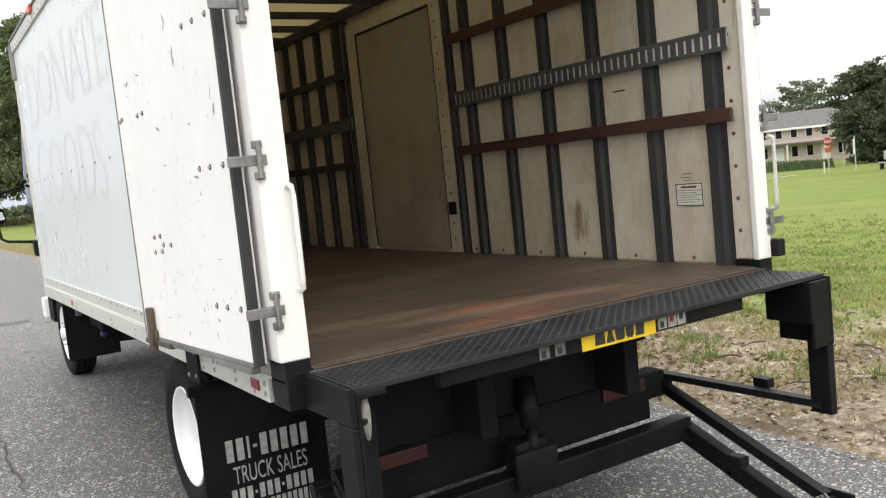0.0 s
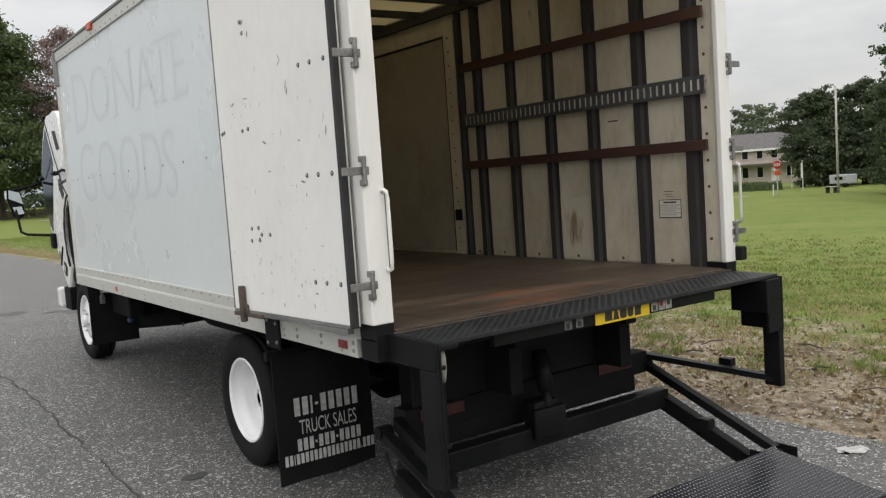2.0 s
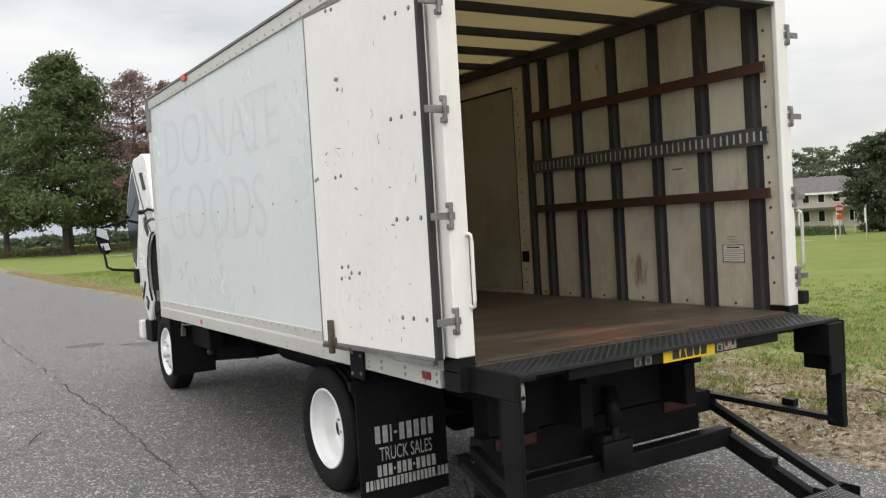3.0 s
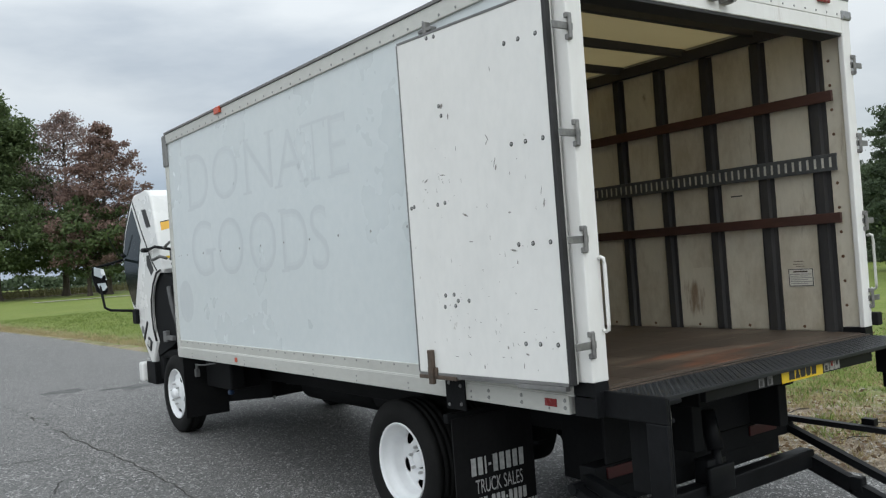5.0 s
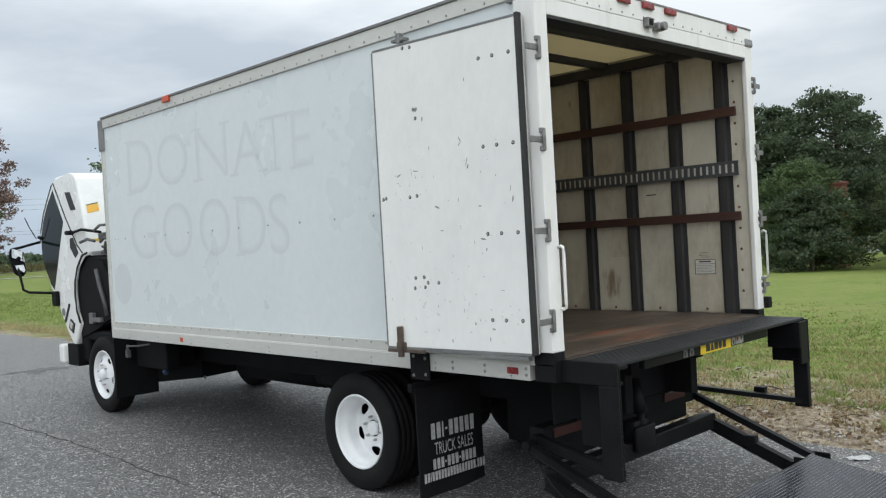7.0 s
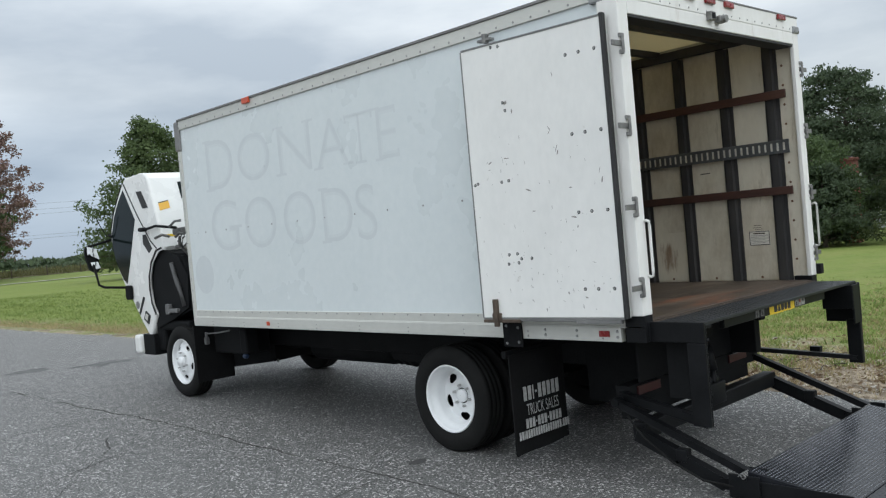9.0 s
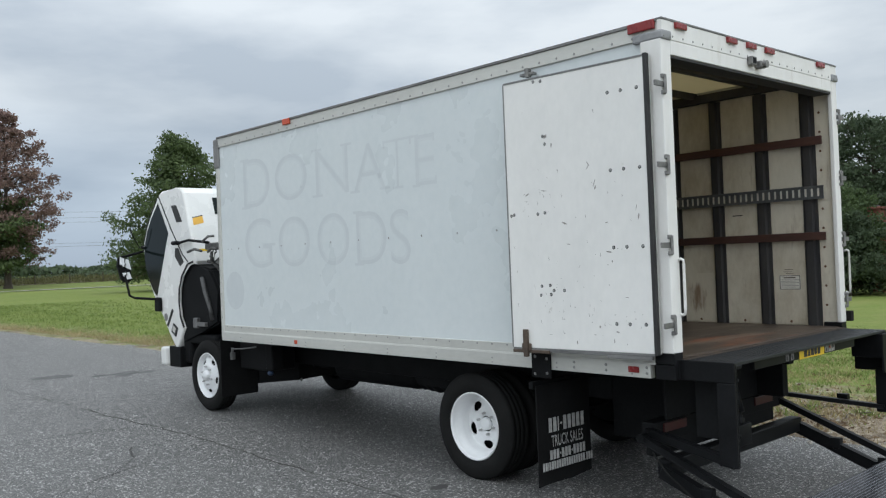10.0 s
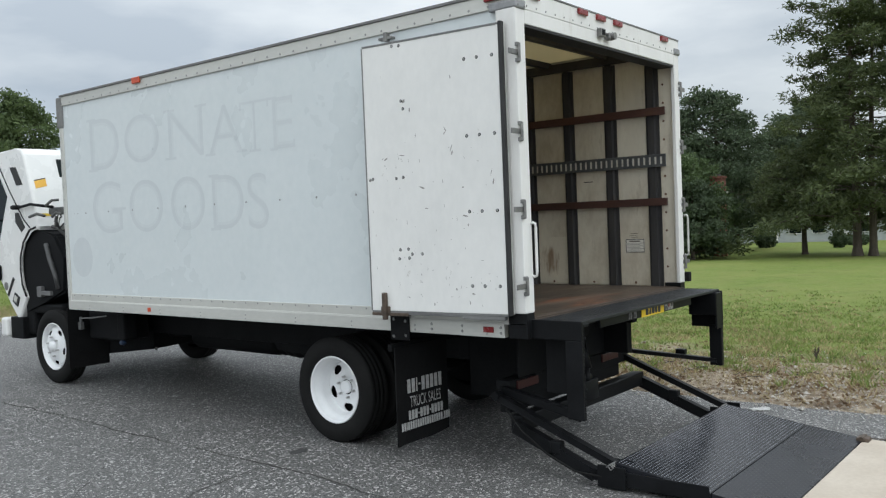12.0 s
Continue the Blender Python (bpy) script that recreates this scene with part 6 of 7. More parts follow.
    for q in (((-0.155, 7.894, 1.89), (-0.045, 7.890, 1.855), (-0.02, 7.868, 1.72), (-0.165, 7.878, 1.79)), ((-0.13, 7.894, 1.69), (-0.035, 7.894, 1.695), (-0.015, 7.872, 1.61), (-0.10, 7.870, 1.60))):
        bm = bmesh.new()
        bm.faces.new([bm.verts.new(v) for v in q])
        part("mirror_glass", bm, MIRROR, head, "mirror glass")
    boxes("arm_foot", [(0.205, 0.25, 7.58, 7.74, 1.18, 1.36)], BLACK, cab, "black mirror arm foot", 0.02)
    bm = bmesh.new()
    tube(bm, [(0.20, 8.10, 2.0), (0.14, 8.14, 2.14), (0.10, 8.16, 2.26)], 0.006, 5)
    tube(bm, [(0.24, 8.05, 2.0), (0.235, 8.12, 2.02)], 0.02, 6)
    part("aerial", bm, BLACK, cab, "thin black aerial")
    # bumper stays on the frame
    bumper = boxes("front_bumper", [(0.185, W - 0.185, 7.40, 7.56, 0.515, 0.742)], CABWHITE, truck, "white front bumper", 0.03)
    boxes("bumper_back", [(0.235, W - 0.235, 7.10, 7.405, 0.50, 0.752)], BLACK, bumper, "black back of the bumper", 0.01)
    boxes("wheel_guard", [(0.30, W - 0.30, 6.30, 7.05, 0.80, 0.92), (0.30, 0.75, 6.95, 7.15, 0.55, 0.85)], BLACK, truck, "black splash guard over the wheel", 0.03)
    # engine between the rails
    bm = bmesh.new()
    box(bm, 0.88, 1.54, 5.75, 7.0, 0.55, 1.30, 0.05)
    box(bm, 0.95, 1.45, 5.8, 6.7, 1.30, 1.45, 0.04)
    tube(bm, [(0.7, 5.9, 0.9), (0.7, 5.9, 1.7)], 0.09, 12)
    part("engine", bm, BLACK, truck, "dark greasy engine")
    bm = bmesh.new()
    bar(bm, (0.75, 6.2, 0.9), (0.6, 7.1, 1.55), 0.05, 0.05)
    bar(bm, (W - 0.75, 6.2, 0.9), (W - 0.6, 7.1, 1.55), 0.05, 0.05)
    part("cab_prop", bm, BLACK, truck, "black cab tilt prop")


build_body()
build_lining()
build_rear()
build_left_door()
build_wheels()
build_chassis()
build_flap(-0.006, 0.585, True)
build_flap(W - 0.585, W + 0.006, False)
build_liftgate()
build_cab()


# ---- trees ----
def leaf_mesh(name, centres, size, rnd, slim=0.55, hang=None):
    """Small leaf sprays, each a diamond, at the given places; hang gives each one's lie, or none for any."""
    n = len(centres)
    c = np.asarray(centres, dtype=float)
    a = rnd.normal(size=(n, 3))
    if hang is not None:
        a = a * 0.5 + hang
    a /= np.linalg.norm(a, axis=1, keepdims=True)
    b = rnd.normal(size=(n, 3))
    b -= (a * b).sum(1, keepdims=True) * a
    b /= np.linalg.norm(b, axis=1, keepdims=True)
    s = size * rnd.uniform(0.55, 1.45, size=(n, 1))
    v = np.stack([c - a * s, c + b * s * slim, c + a * s, c - b * s * slim], axis=1)
    me = bpy.data.meshes.new(name)
    me.vertices.add(4 * n)
    me.vertices.foreach_set("co", v.ravel())
    me.loops.add(4 * n)
    me.loops.foreach_set("vertex_index", np.arange(4 * n, dtype=np.int32))
    me.polygons.add(n)
    me.polygons.foreach_set("loop_start", np.arange(0, 4 * n, 4, dtype=np.int32))
    me.update(calc_edges=True)
    return me


def profile(shape, u):
    """How far a crown reaches at the share u of its height."""
    if shape == "round":
        return math.sin(math.pi * min(1, 0.20 + 0.80 * u) ** 0.85) ** 0.7
    if shape == "pyramid":
        return min(1.0, 0.72 + 2.6 * u) * max(0.10, 1.0 - 0.80 * u) * (0.9 if u > 0.9 else 1)
    if shape == "column":
        return max(0.12, math.sin(math.pi * min(1, 0.16 + 0.82 * u)) ** 0.5)
    if shape == "needle":
        return (1.0 if u < 0.25 else 0.72 + 0.12 * math.sin(u * 21)) * max(0.15, 1 - max(0, u - 0.55) * 1.2)
    return math.sqrt(max(0.05, 1 - (u * 0.98) ** 2))


def build_tree(label, at, height, width, leaf, n_leaf, leaf_size, seed, shape="round", trunk_r=0.35, bare=0.18, group="", gaps=0.12, limbs=54, slim=0.55, puff=1.0):
    """A tree: trunk, limbs and twigs, and a crown of leaf sprays in clumps at the twigs' ends."""
    rnd = np.random.default_rng(seed)
    x, y = at
    base = Vector((x, y, ground_height(x, y) - 0.05))
    tree = thing("tree", base, label, "tree", group)
    bm = bmesh.new()
    lean = Vector((rnd.normal() * 0.02, rnd.normal() * 0.02, 0))

    def stem(t):
        return base + Vector((0, 0, height * t)) + lean * height * t + Vector((math.sin(t * 9 + seed), math.cos(t * 7 + seed), 0)) * 0.012 * height * t
    steps = (0, 0.03, 0.15, 0.35, 0.6, 0.85, 0.97)
    rs = (1.5, 1.05, 0.9, 0.7, 0.45, 0.2, 0.05)
    for (p, q), (r0, r1) in zip(zip(steps, steps[1:]), zip(rs, rs[1:])):
        tube(bm, [stem(p), stem(q)], trunk_r * r0, 8, trunk_r * r1)
    clumps = []
    lobes = [rnd.uniform(0.72, 1.12) for _ in range(9)]
    for i in range(limbs):
        u = (i + rnd.uniform(0.1, 0.9)) / limbs
        t = bare + (1 - bare) * u
        a = i * 2.399 + rnd.normal() * 0.35
        lobe = lobes[int((a % 6.2832) / 6.2832 * 3) * 3 + min(2, int(u * 3))]
        reach = width / 2 * profile(shape, u) * lobe * rnd.uniform(0.70, 1.08)
        p0 = stem(t * 0.95)
        rise = {"round": 0.35, "pyramid": 0.10, "needle": -0.10}.get(shape, 0.2) * rnd.uniform(0.2, 1.4) + (0.35 * u if shape == "needle" else 0)
        p1 = p0 + Vector((math.cos(a) * reach, math.sin(a) * reach, reach * rise))
        bend = Vector((0, 0, reach * 0.09 * rnd.uniform(-0.3, 1.3)))
        mid = (p0 + p1) / 2 + bend
        tube(bm, [p0, mid, p1], max(0.025, trunk_r * 0.30 * (1 - u * 0.7)), 5, 0.015)
        for s in (0.34, 0.50, 0.64, 0.78, 0.9, 1.0):
            c = p0.lerp(mid, s * 2) if s < 0.5 else mid.lerp(p1, s * 2 - 1)
            for k in range(2 if s < 1 else 1):
                if rnd.uniform() < gaps:
                    continue
                side = Vector((-math.sin(a), math.cos(a), rnd.normal() * 0.35)) * (1 if k else -1) + Vector((math.cos(a), math.sin(a), 0.1)) * rnd.uniform(0, 0.8)
                tip = c + side * (0.20 * reach + 0.25) * rnd.uniform(0.4, 1.3) if s < 1 else c
                tube(bm, [c, tip], 0.018, 3, 0.006)
                clumps.append((tip, puff * (0.030 * width + 0.10 * reach * (1.2 - 0.5 * s)) * rnd.uniform(0.65, 1.35), rnd.uniform(0.25, 1.5)))
                if rnd.uniform() < 0.5:
                    clumps.append((c.lerp(tip, 0.4), puff * 0.055 * width * rnd.uniform(0.6, 1.3), rnd.uniform(0.2, 1.0)))
    tagged(part("trunk", bm, BARK, tree, "dark bark trunk and limbs"))
    rad = np.array([r for _, r, _ in clumps])
    wts = rad ** 1.7 * np.array([w for _, _, w in clumps])
    pick = rnd.choice(len(clumps), size=n_leaf, p=wts / wts.sum())
    cs = np.array([c[:] for c, _, _ in clumps])[pick]
    off = rnd.normal(size=(n_leaf, 3))
    off /= np.linalg.norm(off, axis=1, keepdims=True)
    off *= rnd.uniform(0.10, 1.0, size=(n_leaf, 1)) ** 0.45 * (1 + 0.35 * rnd.normal(size=(n_leaf, 1)) ** 2 * 0.5)
    off[:, 2] *= 0.62
    hang = off * np.array([1.0, 1.0, 0.6]) if shape == "needle" else None
    me = leaf_mesh("crown", cs + off * rad[pick][:, None], leaf_size, rnd, slim, hang)
    tagged(finish("crown", me, leaf, tree, "crown of small leaves"), kind="stuff")
    return tree


build_tree("large green oak with a short trunk", (13.45, 106.61), 24.3, 22.5, LEAF, 60000, 0.20, 1, "pyramid", 0.62, 0.14, gaps=0.10, limbs=80)
build_tree("smaller green tree before the copper trees", (21.56, 97.77), 12.0, 10.0, LEAF, 16000, 0.19, 12, "round", 0.26, 0.16)
build_tree("tree with sparse copper-red leaves", (23.5, 97.4), 20.0, 12.4, LEAFRED, 23000, 0.15, 2, "round", 0.36, 0.12, gaps=0.46, limbs=76, puff=0.85)
build_tree("thin tree with pinkish leaves and bare twigs", (21.43, 108.55), 23.0, 17.0, LEAFPINK, 18000, 0.15, 3, "round", 0.40, 0.2, gaps=0.2, limbs=80)
build_tree("pointed green tree beyond the cab", (26.00, 60.64), 12.4, 12.6, LEAF, 40000, 0.12, 4, "pyramid", 0.28, 0.05, limbs=60)
build_tree("dark green tree on the lawn", (8.21, 120.98), 18.0, 15.0, LEAF, 16000, 0.24, 5, "round", 0.4, 0.15)
build_tree("broad dark tree with a low crown", (65.50, 23.38), 13.6, 11.5, LEAFDARK, 42000, 0.13, 6, "column", 0.40, 0.05, group="dark trees by the cottage", gaps=0.08, limbs=70)
build_tree("broad dark tree with a low crown", (64.59, 28.63), 13.2, 8.6, LEAFDARK, 36000, 0.13, 7, "column", 0.40, 0.05, group="dark trees by the cottage", gaps=0.08, limbs=70)
build_tree("broad dark tree with a low crown", (93.30, 23.91), 15.0, 13.0, LEAFDARK, 24000, 0.18, 17, "column", 0.30, 0.15, group="dark trees by the cottage", gaps=0.08, limbs=60)
build_tree("dark shrub reaching to the grass", (51.26, 20.05), 5.4, 6.2, LEAFDARK, 22000, 0.10, 18, "shrub", 0.15, 0.02, limbs=40, gaps=0.05)
build_tree("pale green rounded shrub under dark trees", (53.43, 21.59), 7.4, 8.2, LEAFSHRUB, 20000, 0.10, 8, "shrub", 0.18, 0.02, limbs=40, gaps=0.05)
build_tree("tall needle tree with drooping limbs", (55.79, 10.81), 21.5, 13.0, LEAFPINE, 44000, 0.17, 9, "needle", 0.27, 0.105, gaps=0.42, limbs=54, slim=0.26, puff=0.8)
build_tree("tall needle tree with drooping limbs", (55.98, 9.91), 20.0, 12.0, LEAFPINE, 32000, 0.17, 10, "needle", 0.24, 0.11, gaps=0.42, limbs=46, slim=0.26, puff=0.8)
build_tree("low spreading needle tree", (58.70, 14.89), 7.5, 8.5, LEAFPINE, 20000, 0.14, 19, "round", 0.2, 0.22, gaps=0.1, slim=0.3)
for k, (px, py, h, w, b) in enumerate(((83.4, 48.8, 10.2, 9.0, 0.01), (85.6, 44.9, 10.9, 9.0, 0.01), (87.4, 41.2, 11.5, 10.5, 0.01), (90.3, 35.2, 12.0, 11.0, 0.01), (90.3, 27.2, 12.0, 11.0, 0.10), (99.1, 13.1, 13.0, 12.0, 0.2), (99.0, 1.1, 14.0, 13.0, 0.2))):
    build_tree("dark broadleaf tree behind the lawn", (px, py), h, w, LEAFMID, 22000, 0.16, 20 + k, "column", 0.30, b, group="trees behind the lawn", gaps=0.08, limbs=50)
# far row, its haze carried by the leaf colour
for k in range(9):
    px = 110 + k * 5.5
    build_tree("distant tree behind the house", (px + 12, 122 - k * 9.0), 10.5 + (k * 37 % 4), 12.0, LEAFHAZED, 6000, 0.28, 40 + k, "column", 0.3, 0.06, group="trees behind the house", limbs=36)


def scrub_line():
    """Far scrub and woods along the field's edge."""
    rnd = np.random.default_rng(77)
    cs = []
    for i in range(24000):
        t = rnd.uniform(0, 1)
        x = -60 + 260 * t
        y = 175 + 25 * math.sin(t * 5) + rnd.normal() * 3
        h = 1.0 + 1.2 * noise.noise((x * 0.05, 0, 0)) + 0.9 * noise.noise((x * 0.23, 4, 0))
        cs.append((x, y, 0.3 + rnd.uniform(0, 1) * max(0.6, h)))
    tagged(finish("scrub", leaf_mesh("scrub", cs, 0.34, rnd), LEAFDARK), "low green scrub along the far field edge", "scrub", kind="stuff")
    cs = []
    for i in range(20000):
        t = rnd.uniform(0, 1)
        x = -200 + 1000 * t
        y = 640 - 0.5 * max(0, x - 100)
        h = 7.5 + 4 * noise.noise((x * 0.012, 2, 0)) + 3 * noise.noise((x * 0.06, 7, 0))
        cs.append((x, y + rnd.normal() * 6, rnd.uniform(0, 1) * h))
    tagged(finish("far_woods", leaf_mesh("far_woods", cs, 1.8, rnd), LEAFDARK), "distant dark woods at the horizon", "woods", kind="stuff")

    # rough uncut field with tall grass along its near edge
    bm = bmesh.new()
    prev = None
    for i in range(31):
        x = -120 + 12 * i
        near = 113 + 2.5 * math.sin(i * 0.9) - 0.02 * x
        row = [bm.verts.new((x, y, ground_height(x, y) + 0.06)) for y in (near, 130, 180, 300)]
        if prev:
            for k in range(3):
                bm.faces.new((prev[k], row[k], row[k + 1], prev[k + 1]))
        prev = row
    tagged(part("field", bm, mat("rough_field", (0.085, 0.080, 0.036), (0.155, 0.135, 0.070), 0.12, 0.9, 0, 1.5, 0.3, 0.1)), "rough brownish uncut field", "field", kind="structure")
    cs = []
    for i in range(26000):
        x, d = rnd.uniform(-60, 130), rnd.gamma(1.2, 7.0)
        h = 0.75 + 0.5 * noise.noise((x * 0.12, d * 0.1, 3)) + 0.3 * noise.noise((x * 0.6, d * 0.4, 8))
        cs.append((x, 113 - 0.02 * x + d, ground_height(x, 115) + rnd.uniform(0, 1) * h))
    up = np.tile(np.array([[0, 0, 1.6]]), (len(cs), 1))
    tagged(finish("tall_grass", leaf_mesh("tall_grass", cs, 0.30, rnd, 0.22, up), TALLGRASS), "tall brownish-green grass along the field edge", "grass", kind="stuff")


scrub_line()


def build_fence():
    """A wire fence along the field."""
    fence = thing("fence", (10, 112, 0.3), "thin wire fence on grey wooden posts by the field", "fence")
    tops = []
    for i in range(26):
        x = -20 + 4.2 * i
        p = Vector((x, 111.5 - 0.02 * x, ground_height(x, 111.5)))
        bm = bmesh.new()
        tube(bm, [p - Vector((0, 0, 0.2)), p + Vector((0, 0, 1.25))], 0.06, 6)
        part("post", bm, BARK, fence)
        tops.append(p)
    for h in (0.45, 0.85, 1.15):
        bm = bmesh.new()
        tube(bm, [p + Vector((0, -0.06, h)) for p in tops], 0.012, 3)
        part("wire", bm, BARK, fence)


build_fence()


# ---- grass and stones by the road ----
def verge(x, y):
    """How grassy the verge is, from 0 at the bare edge of the road to 1 on the lawn."""
    edge = (x - 3.1) / 6.0 + 0.30 * smooth(5, 12, y)
    return edge + 0.55 * noise.noise((x * 0.8, y * 0.8, 0)) + 0.45 * noise.noise((x * 2.4, y * 2.4, 5))


def blades(name, material, roots, rnd, low, high, label):
    """Thin leaning blades of grass, one triangle each."""
    n = len(roots)
    r = np.asarray(roots)
    a = rnd.uniform(0, 6.28, n)
    h = rnd.uniform(low, high, n)
    w = rnd.uniform(0.003, 0.0085, n) * (0.7 + r[:, 0] / 9)
    side = np.stack([np.cos(a) * w, np.sin(a) * w, np.zeros(n)], axis=1)
    lean = np.stack([rnd.normal(size=n) * h * 0.75, rnd.normal(size=n) * h * 0.75, h], axis=1)
    foot = r - np.array([0, 0, 0.012])
    v = np.stack([foot - side, foot + side, r + lean], axis=1)
    me = bpy.data.meshes.new(name)
    me.vertices.add(3 * n)
    me.vertices.foreach_set("co", v.ravel())
    me.loops.add(3 * n)
    me.loops.foreach_set("vertex_index", np.arange(3 * n, dtype=np.int32))
    me.polygons.add(n)
    me.polygons.foreach_set("loop_start", np.arange(0, 3 * n, 3, dtype=np.int32))
    me.update(calc_edges=True)
    tagged(finish(name, me, material), label, "grass", kind="stuff")


def build_grass():
    rnd = np.random.default_rng(5)
    green, dry, tall, lawn = [], [], [], []
    for _ in range(30000):
        x, y = 3.05 + rnd.gamma(1.7, 3.0), rnd.uniform(-5, 18)
        if x > 24:
            continue
        g = verge(x, y)
        if rnd.uniform() > 0.06 + 0.70 * smooth(0.25, 1.30, g):
            continue
        spread = rnd.uniform(0.02, 0.07) * (1 + x / 14)
        z = ground_height(x, y)
        straw = rnd.uniform() < (0.50 if g < 0.95 else 0.24)
        for dx, dy in rnd.normal(size=(int(rnd.integers(7, 17)), 2)) * spread:
            (dry if straw else green).append((x + dx, y + dy, z))
    for _ in range(9000):
        x, y = 3.0 + rnd.gamma(1.6, 1.0), rnd.uniform(-5, 14)
        dry.append((x, y, ground_height(x, y)))
    for _ in range(620):
        x, y = 3.6 + rnd.gamma(1.6, 1.2), rnd.uniform(-4, 10)
        z = ground_height(x, y)
        for dx, dy in rnd.normal(size=(26, 2)) * 0.05:
            (tall if _ % 2 else dry).append((x + dx, y + dy, z))
    for _ in range(7000):
        x, y = 3.4 + rnd.gamma(2.0, 2.6), rnd.uniform(9, 48)
        z = ground_height(x, y)
        for dx, dy in rnd.normal(size=(6, 2)) * 0.09:
            lawn.append((x + dx, y + dy, z))
    blades("tall_tufts", BLADE, tall, rnd, 0.04, 0.12, "taller green grass tufts on the verge")
    blades("lawn_tufts", BLADE, lawn, rnd, 0.04, 0.10, "uneven grass tufts on the lawn")
    blades("grass", BLADE, green, rnd, 0.015, 0.062, "short green grass blades in tufts")
    blades("dry_grass", DRYBLADE, dry, rnd, 0.015, 0.07, "dry straw-coloured grass")
    # strip of longer straw along the far edge of the road
    edge = []
    for _ in range(16000):
        y = rnd.uniform(9, 60)
        edge.append((road_edge(y) + 0.12 + abs(rnd.normal()) * 0.5, y, 0.0))
    blades("edge_straw", DRYBLADE, [(x, y, ground_height(x, y)) for x, y, _ in edge], rnd, 0.04, 0.12, "straw-yellow grass along the road edge")
    # fallen leaves and bark
    cs = []
    for _ in range(9500):
        x, y = 2.9 + rnd.gamma(2.0, 0.85), rnd.uniform(-5, 14)
        cs.append((x, y, ground_height(x, y) + (0.012 if x > road_edge(y) else 0.066)))
    flat = rnd.normal(size=(len(cs), 3)) * np.array([1.2, 1.2, 0.12])
    tagged(finish("leaf_litter", leaf_mesh("leaf_litter", cs, 0.026, rnd, 0.5, flat), LITTER), "brown fallen leaves and bark bits", "litter", kind="stuff")
    bm = bmesh.new()
    for _ in range(70):
        x, y = 3.1 + rnd.gamma(2.0, 0.7), rnd.uniform(-4, 9)
        a, ln = rnd.uniform(0, 6.28), rnd.uniform(0.06, 0.28)
        p = Vector((x, y, ground_height(x, y) + 0.012))
        q = p + Vector((math.cos(a) * ln, math.sin(a) * ln, 0.015))
        tube(bm, [p, (p + q) / 2 + Vector((0.015, 0.01, 0.012)), q], rnd.uniform(0.003, 0.007), 4)
    tagged(part("twigs", bm, BARK), "thin brown twigs lying on the verge", "twigs", kind="stuff")


def build_stones():
    rnd = np.random.default_rng(9)
    v, f = [], []
    for _ in range(9000):
        x, y = 2.75 + rnd.gamma(1.7, 0.85), rnd.uniform(-4.5, 14)
        s = rnd.uniform(0.005, 0.019) * (1.9 if rnd.uniform() > 0.94 else 1)
        z = max(ground_height(x, y), 0.0 if x < road_edge(y) else -9) + s * 0.2
        k = len(v)
        r = rnd.uniform(0.6, 1.2, size=(6, 1)) * s
        d = np.array([(1, 0, 0), (0, 1, 0), (-1, 0, 0), (0, -1, 0), (0.1, 0.1, 0.7), (0, 0, -0.7)]) * r
        a = rnd.uniform(0, 6.28)
        c_, s_ = math.cos(a), math.sin(a)
        for p in d:
            v.append((x + p[0] * c_ - p[1] * s_, y + p[0] * s_ + p[1] * c_, z + p[2]))
        for i in range(4):
            f.append((k + i, k + (i + 1) % 4, k + 4))
            f.append((k + (i + 1) % 4, k + i, k + 5))
    me = bpy.data.meshes.new("gravel")
    me.from_pydata(v, [], f)
    tagged(finish("gravel", me, STONE), "scattered pale gravel along the road edge", "gravel", kind="stuff")


build_grass()
build_stones()


def build_weed(at, h):
    """A dead upright weed."""
    z = ground_height(*at)
    rnd = random.Random(4)
    bm = bmesh.new()
    for _ in range(16):
        a, t = rnd.uniform(0, 6.28), rnd.uniform(0.1, 0.35)
        p = Vector((at[0], at[1], z - 0.01))
        q = p + Vector((math.cos(a) * t * h, math.sin(a) * t * h, h * rnd.uniform(0.6, 1.0)))
        tube(bm, [p, (p + q) / 2 + Vector((0.01, 0, 0.02)), q], 0.007, 4, 0.003)
    tagged(part("weed", bm, BARK), "dead brown weed standing on the verge", "weed")


build_weed((6.3, 0.0), 0.17)
oil_spot(2.71, -0.52, 0.13, 77, PALEPATCH, "pale_patch", "white paint spill on the road edge", 0.25)


# ---- houses, signs and poles beyond the lawn ----
SIDING = mat("beige_siding", (0.44, 0.375, 0.325), (0.53, 0.455, 0.40), 0.5, 0.8, 0, 6, 0.1, 0.01, (1, 1, 6))
SHINGLE = mat("grey_shingles", (0.09, 0.085, 0.085), (0.15, 0.14, 0.14), 2, 0.9, 0, 8, 0.3, 0.02)
TRIM = mat("white_trim", (0.62, 0.62, 0.60), (0.74, 0.74, 0.72), 2, 0.6, bump=0.02)
COTTAGE = mat("grey_cottage_siding", (0.30, 0.32, 0.33), (0.42, 0.44, 0.45), 0.6, 0.8, 0, 6, 0.1)
POLEWOOD = mat("weathered_pole", (0.36, 0.34, 0.31), (0.50, 0.475, 0.44), 2, 0.9, 0, 20, 0.2, 0.01, (1, 1, 0.2))
SIGNRED = mat("red_sign_face", (0.45, 0.03, 0.03), (0.55, 0.06, 0.05), 4, 0.5, bump=0)
SIGNWHITE = mat("white_sign_face", (0.62, 0.62, 0.60), (0.72, 0.72, 0.70), 4, 0.5, bump=0)


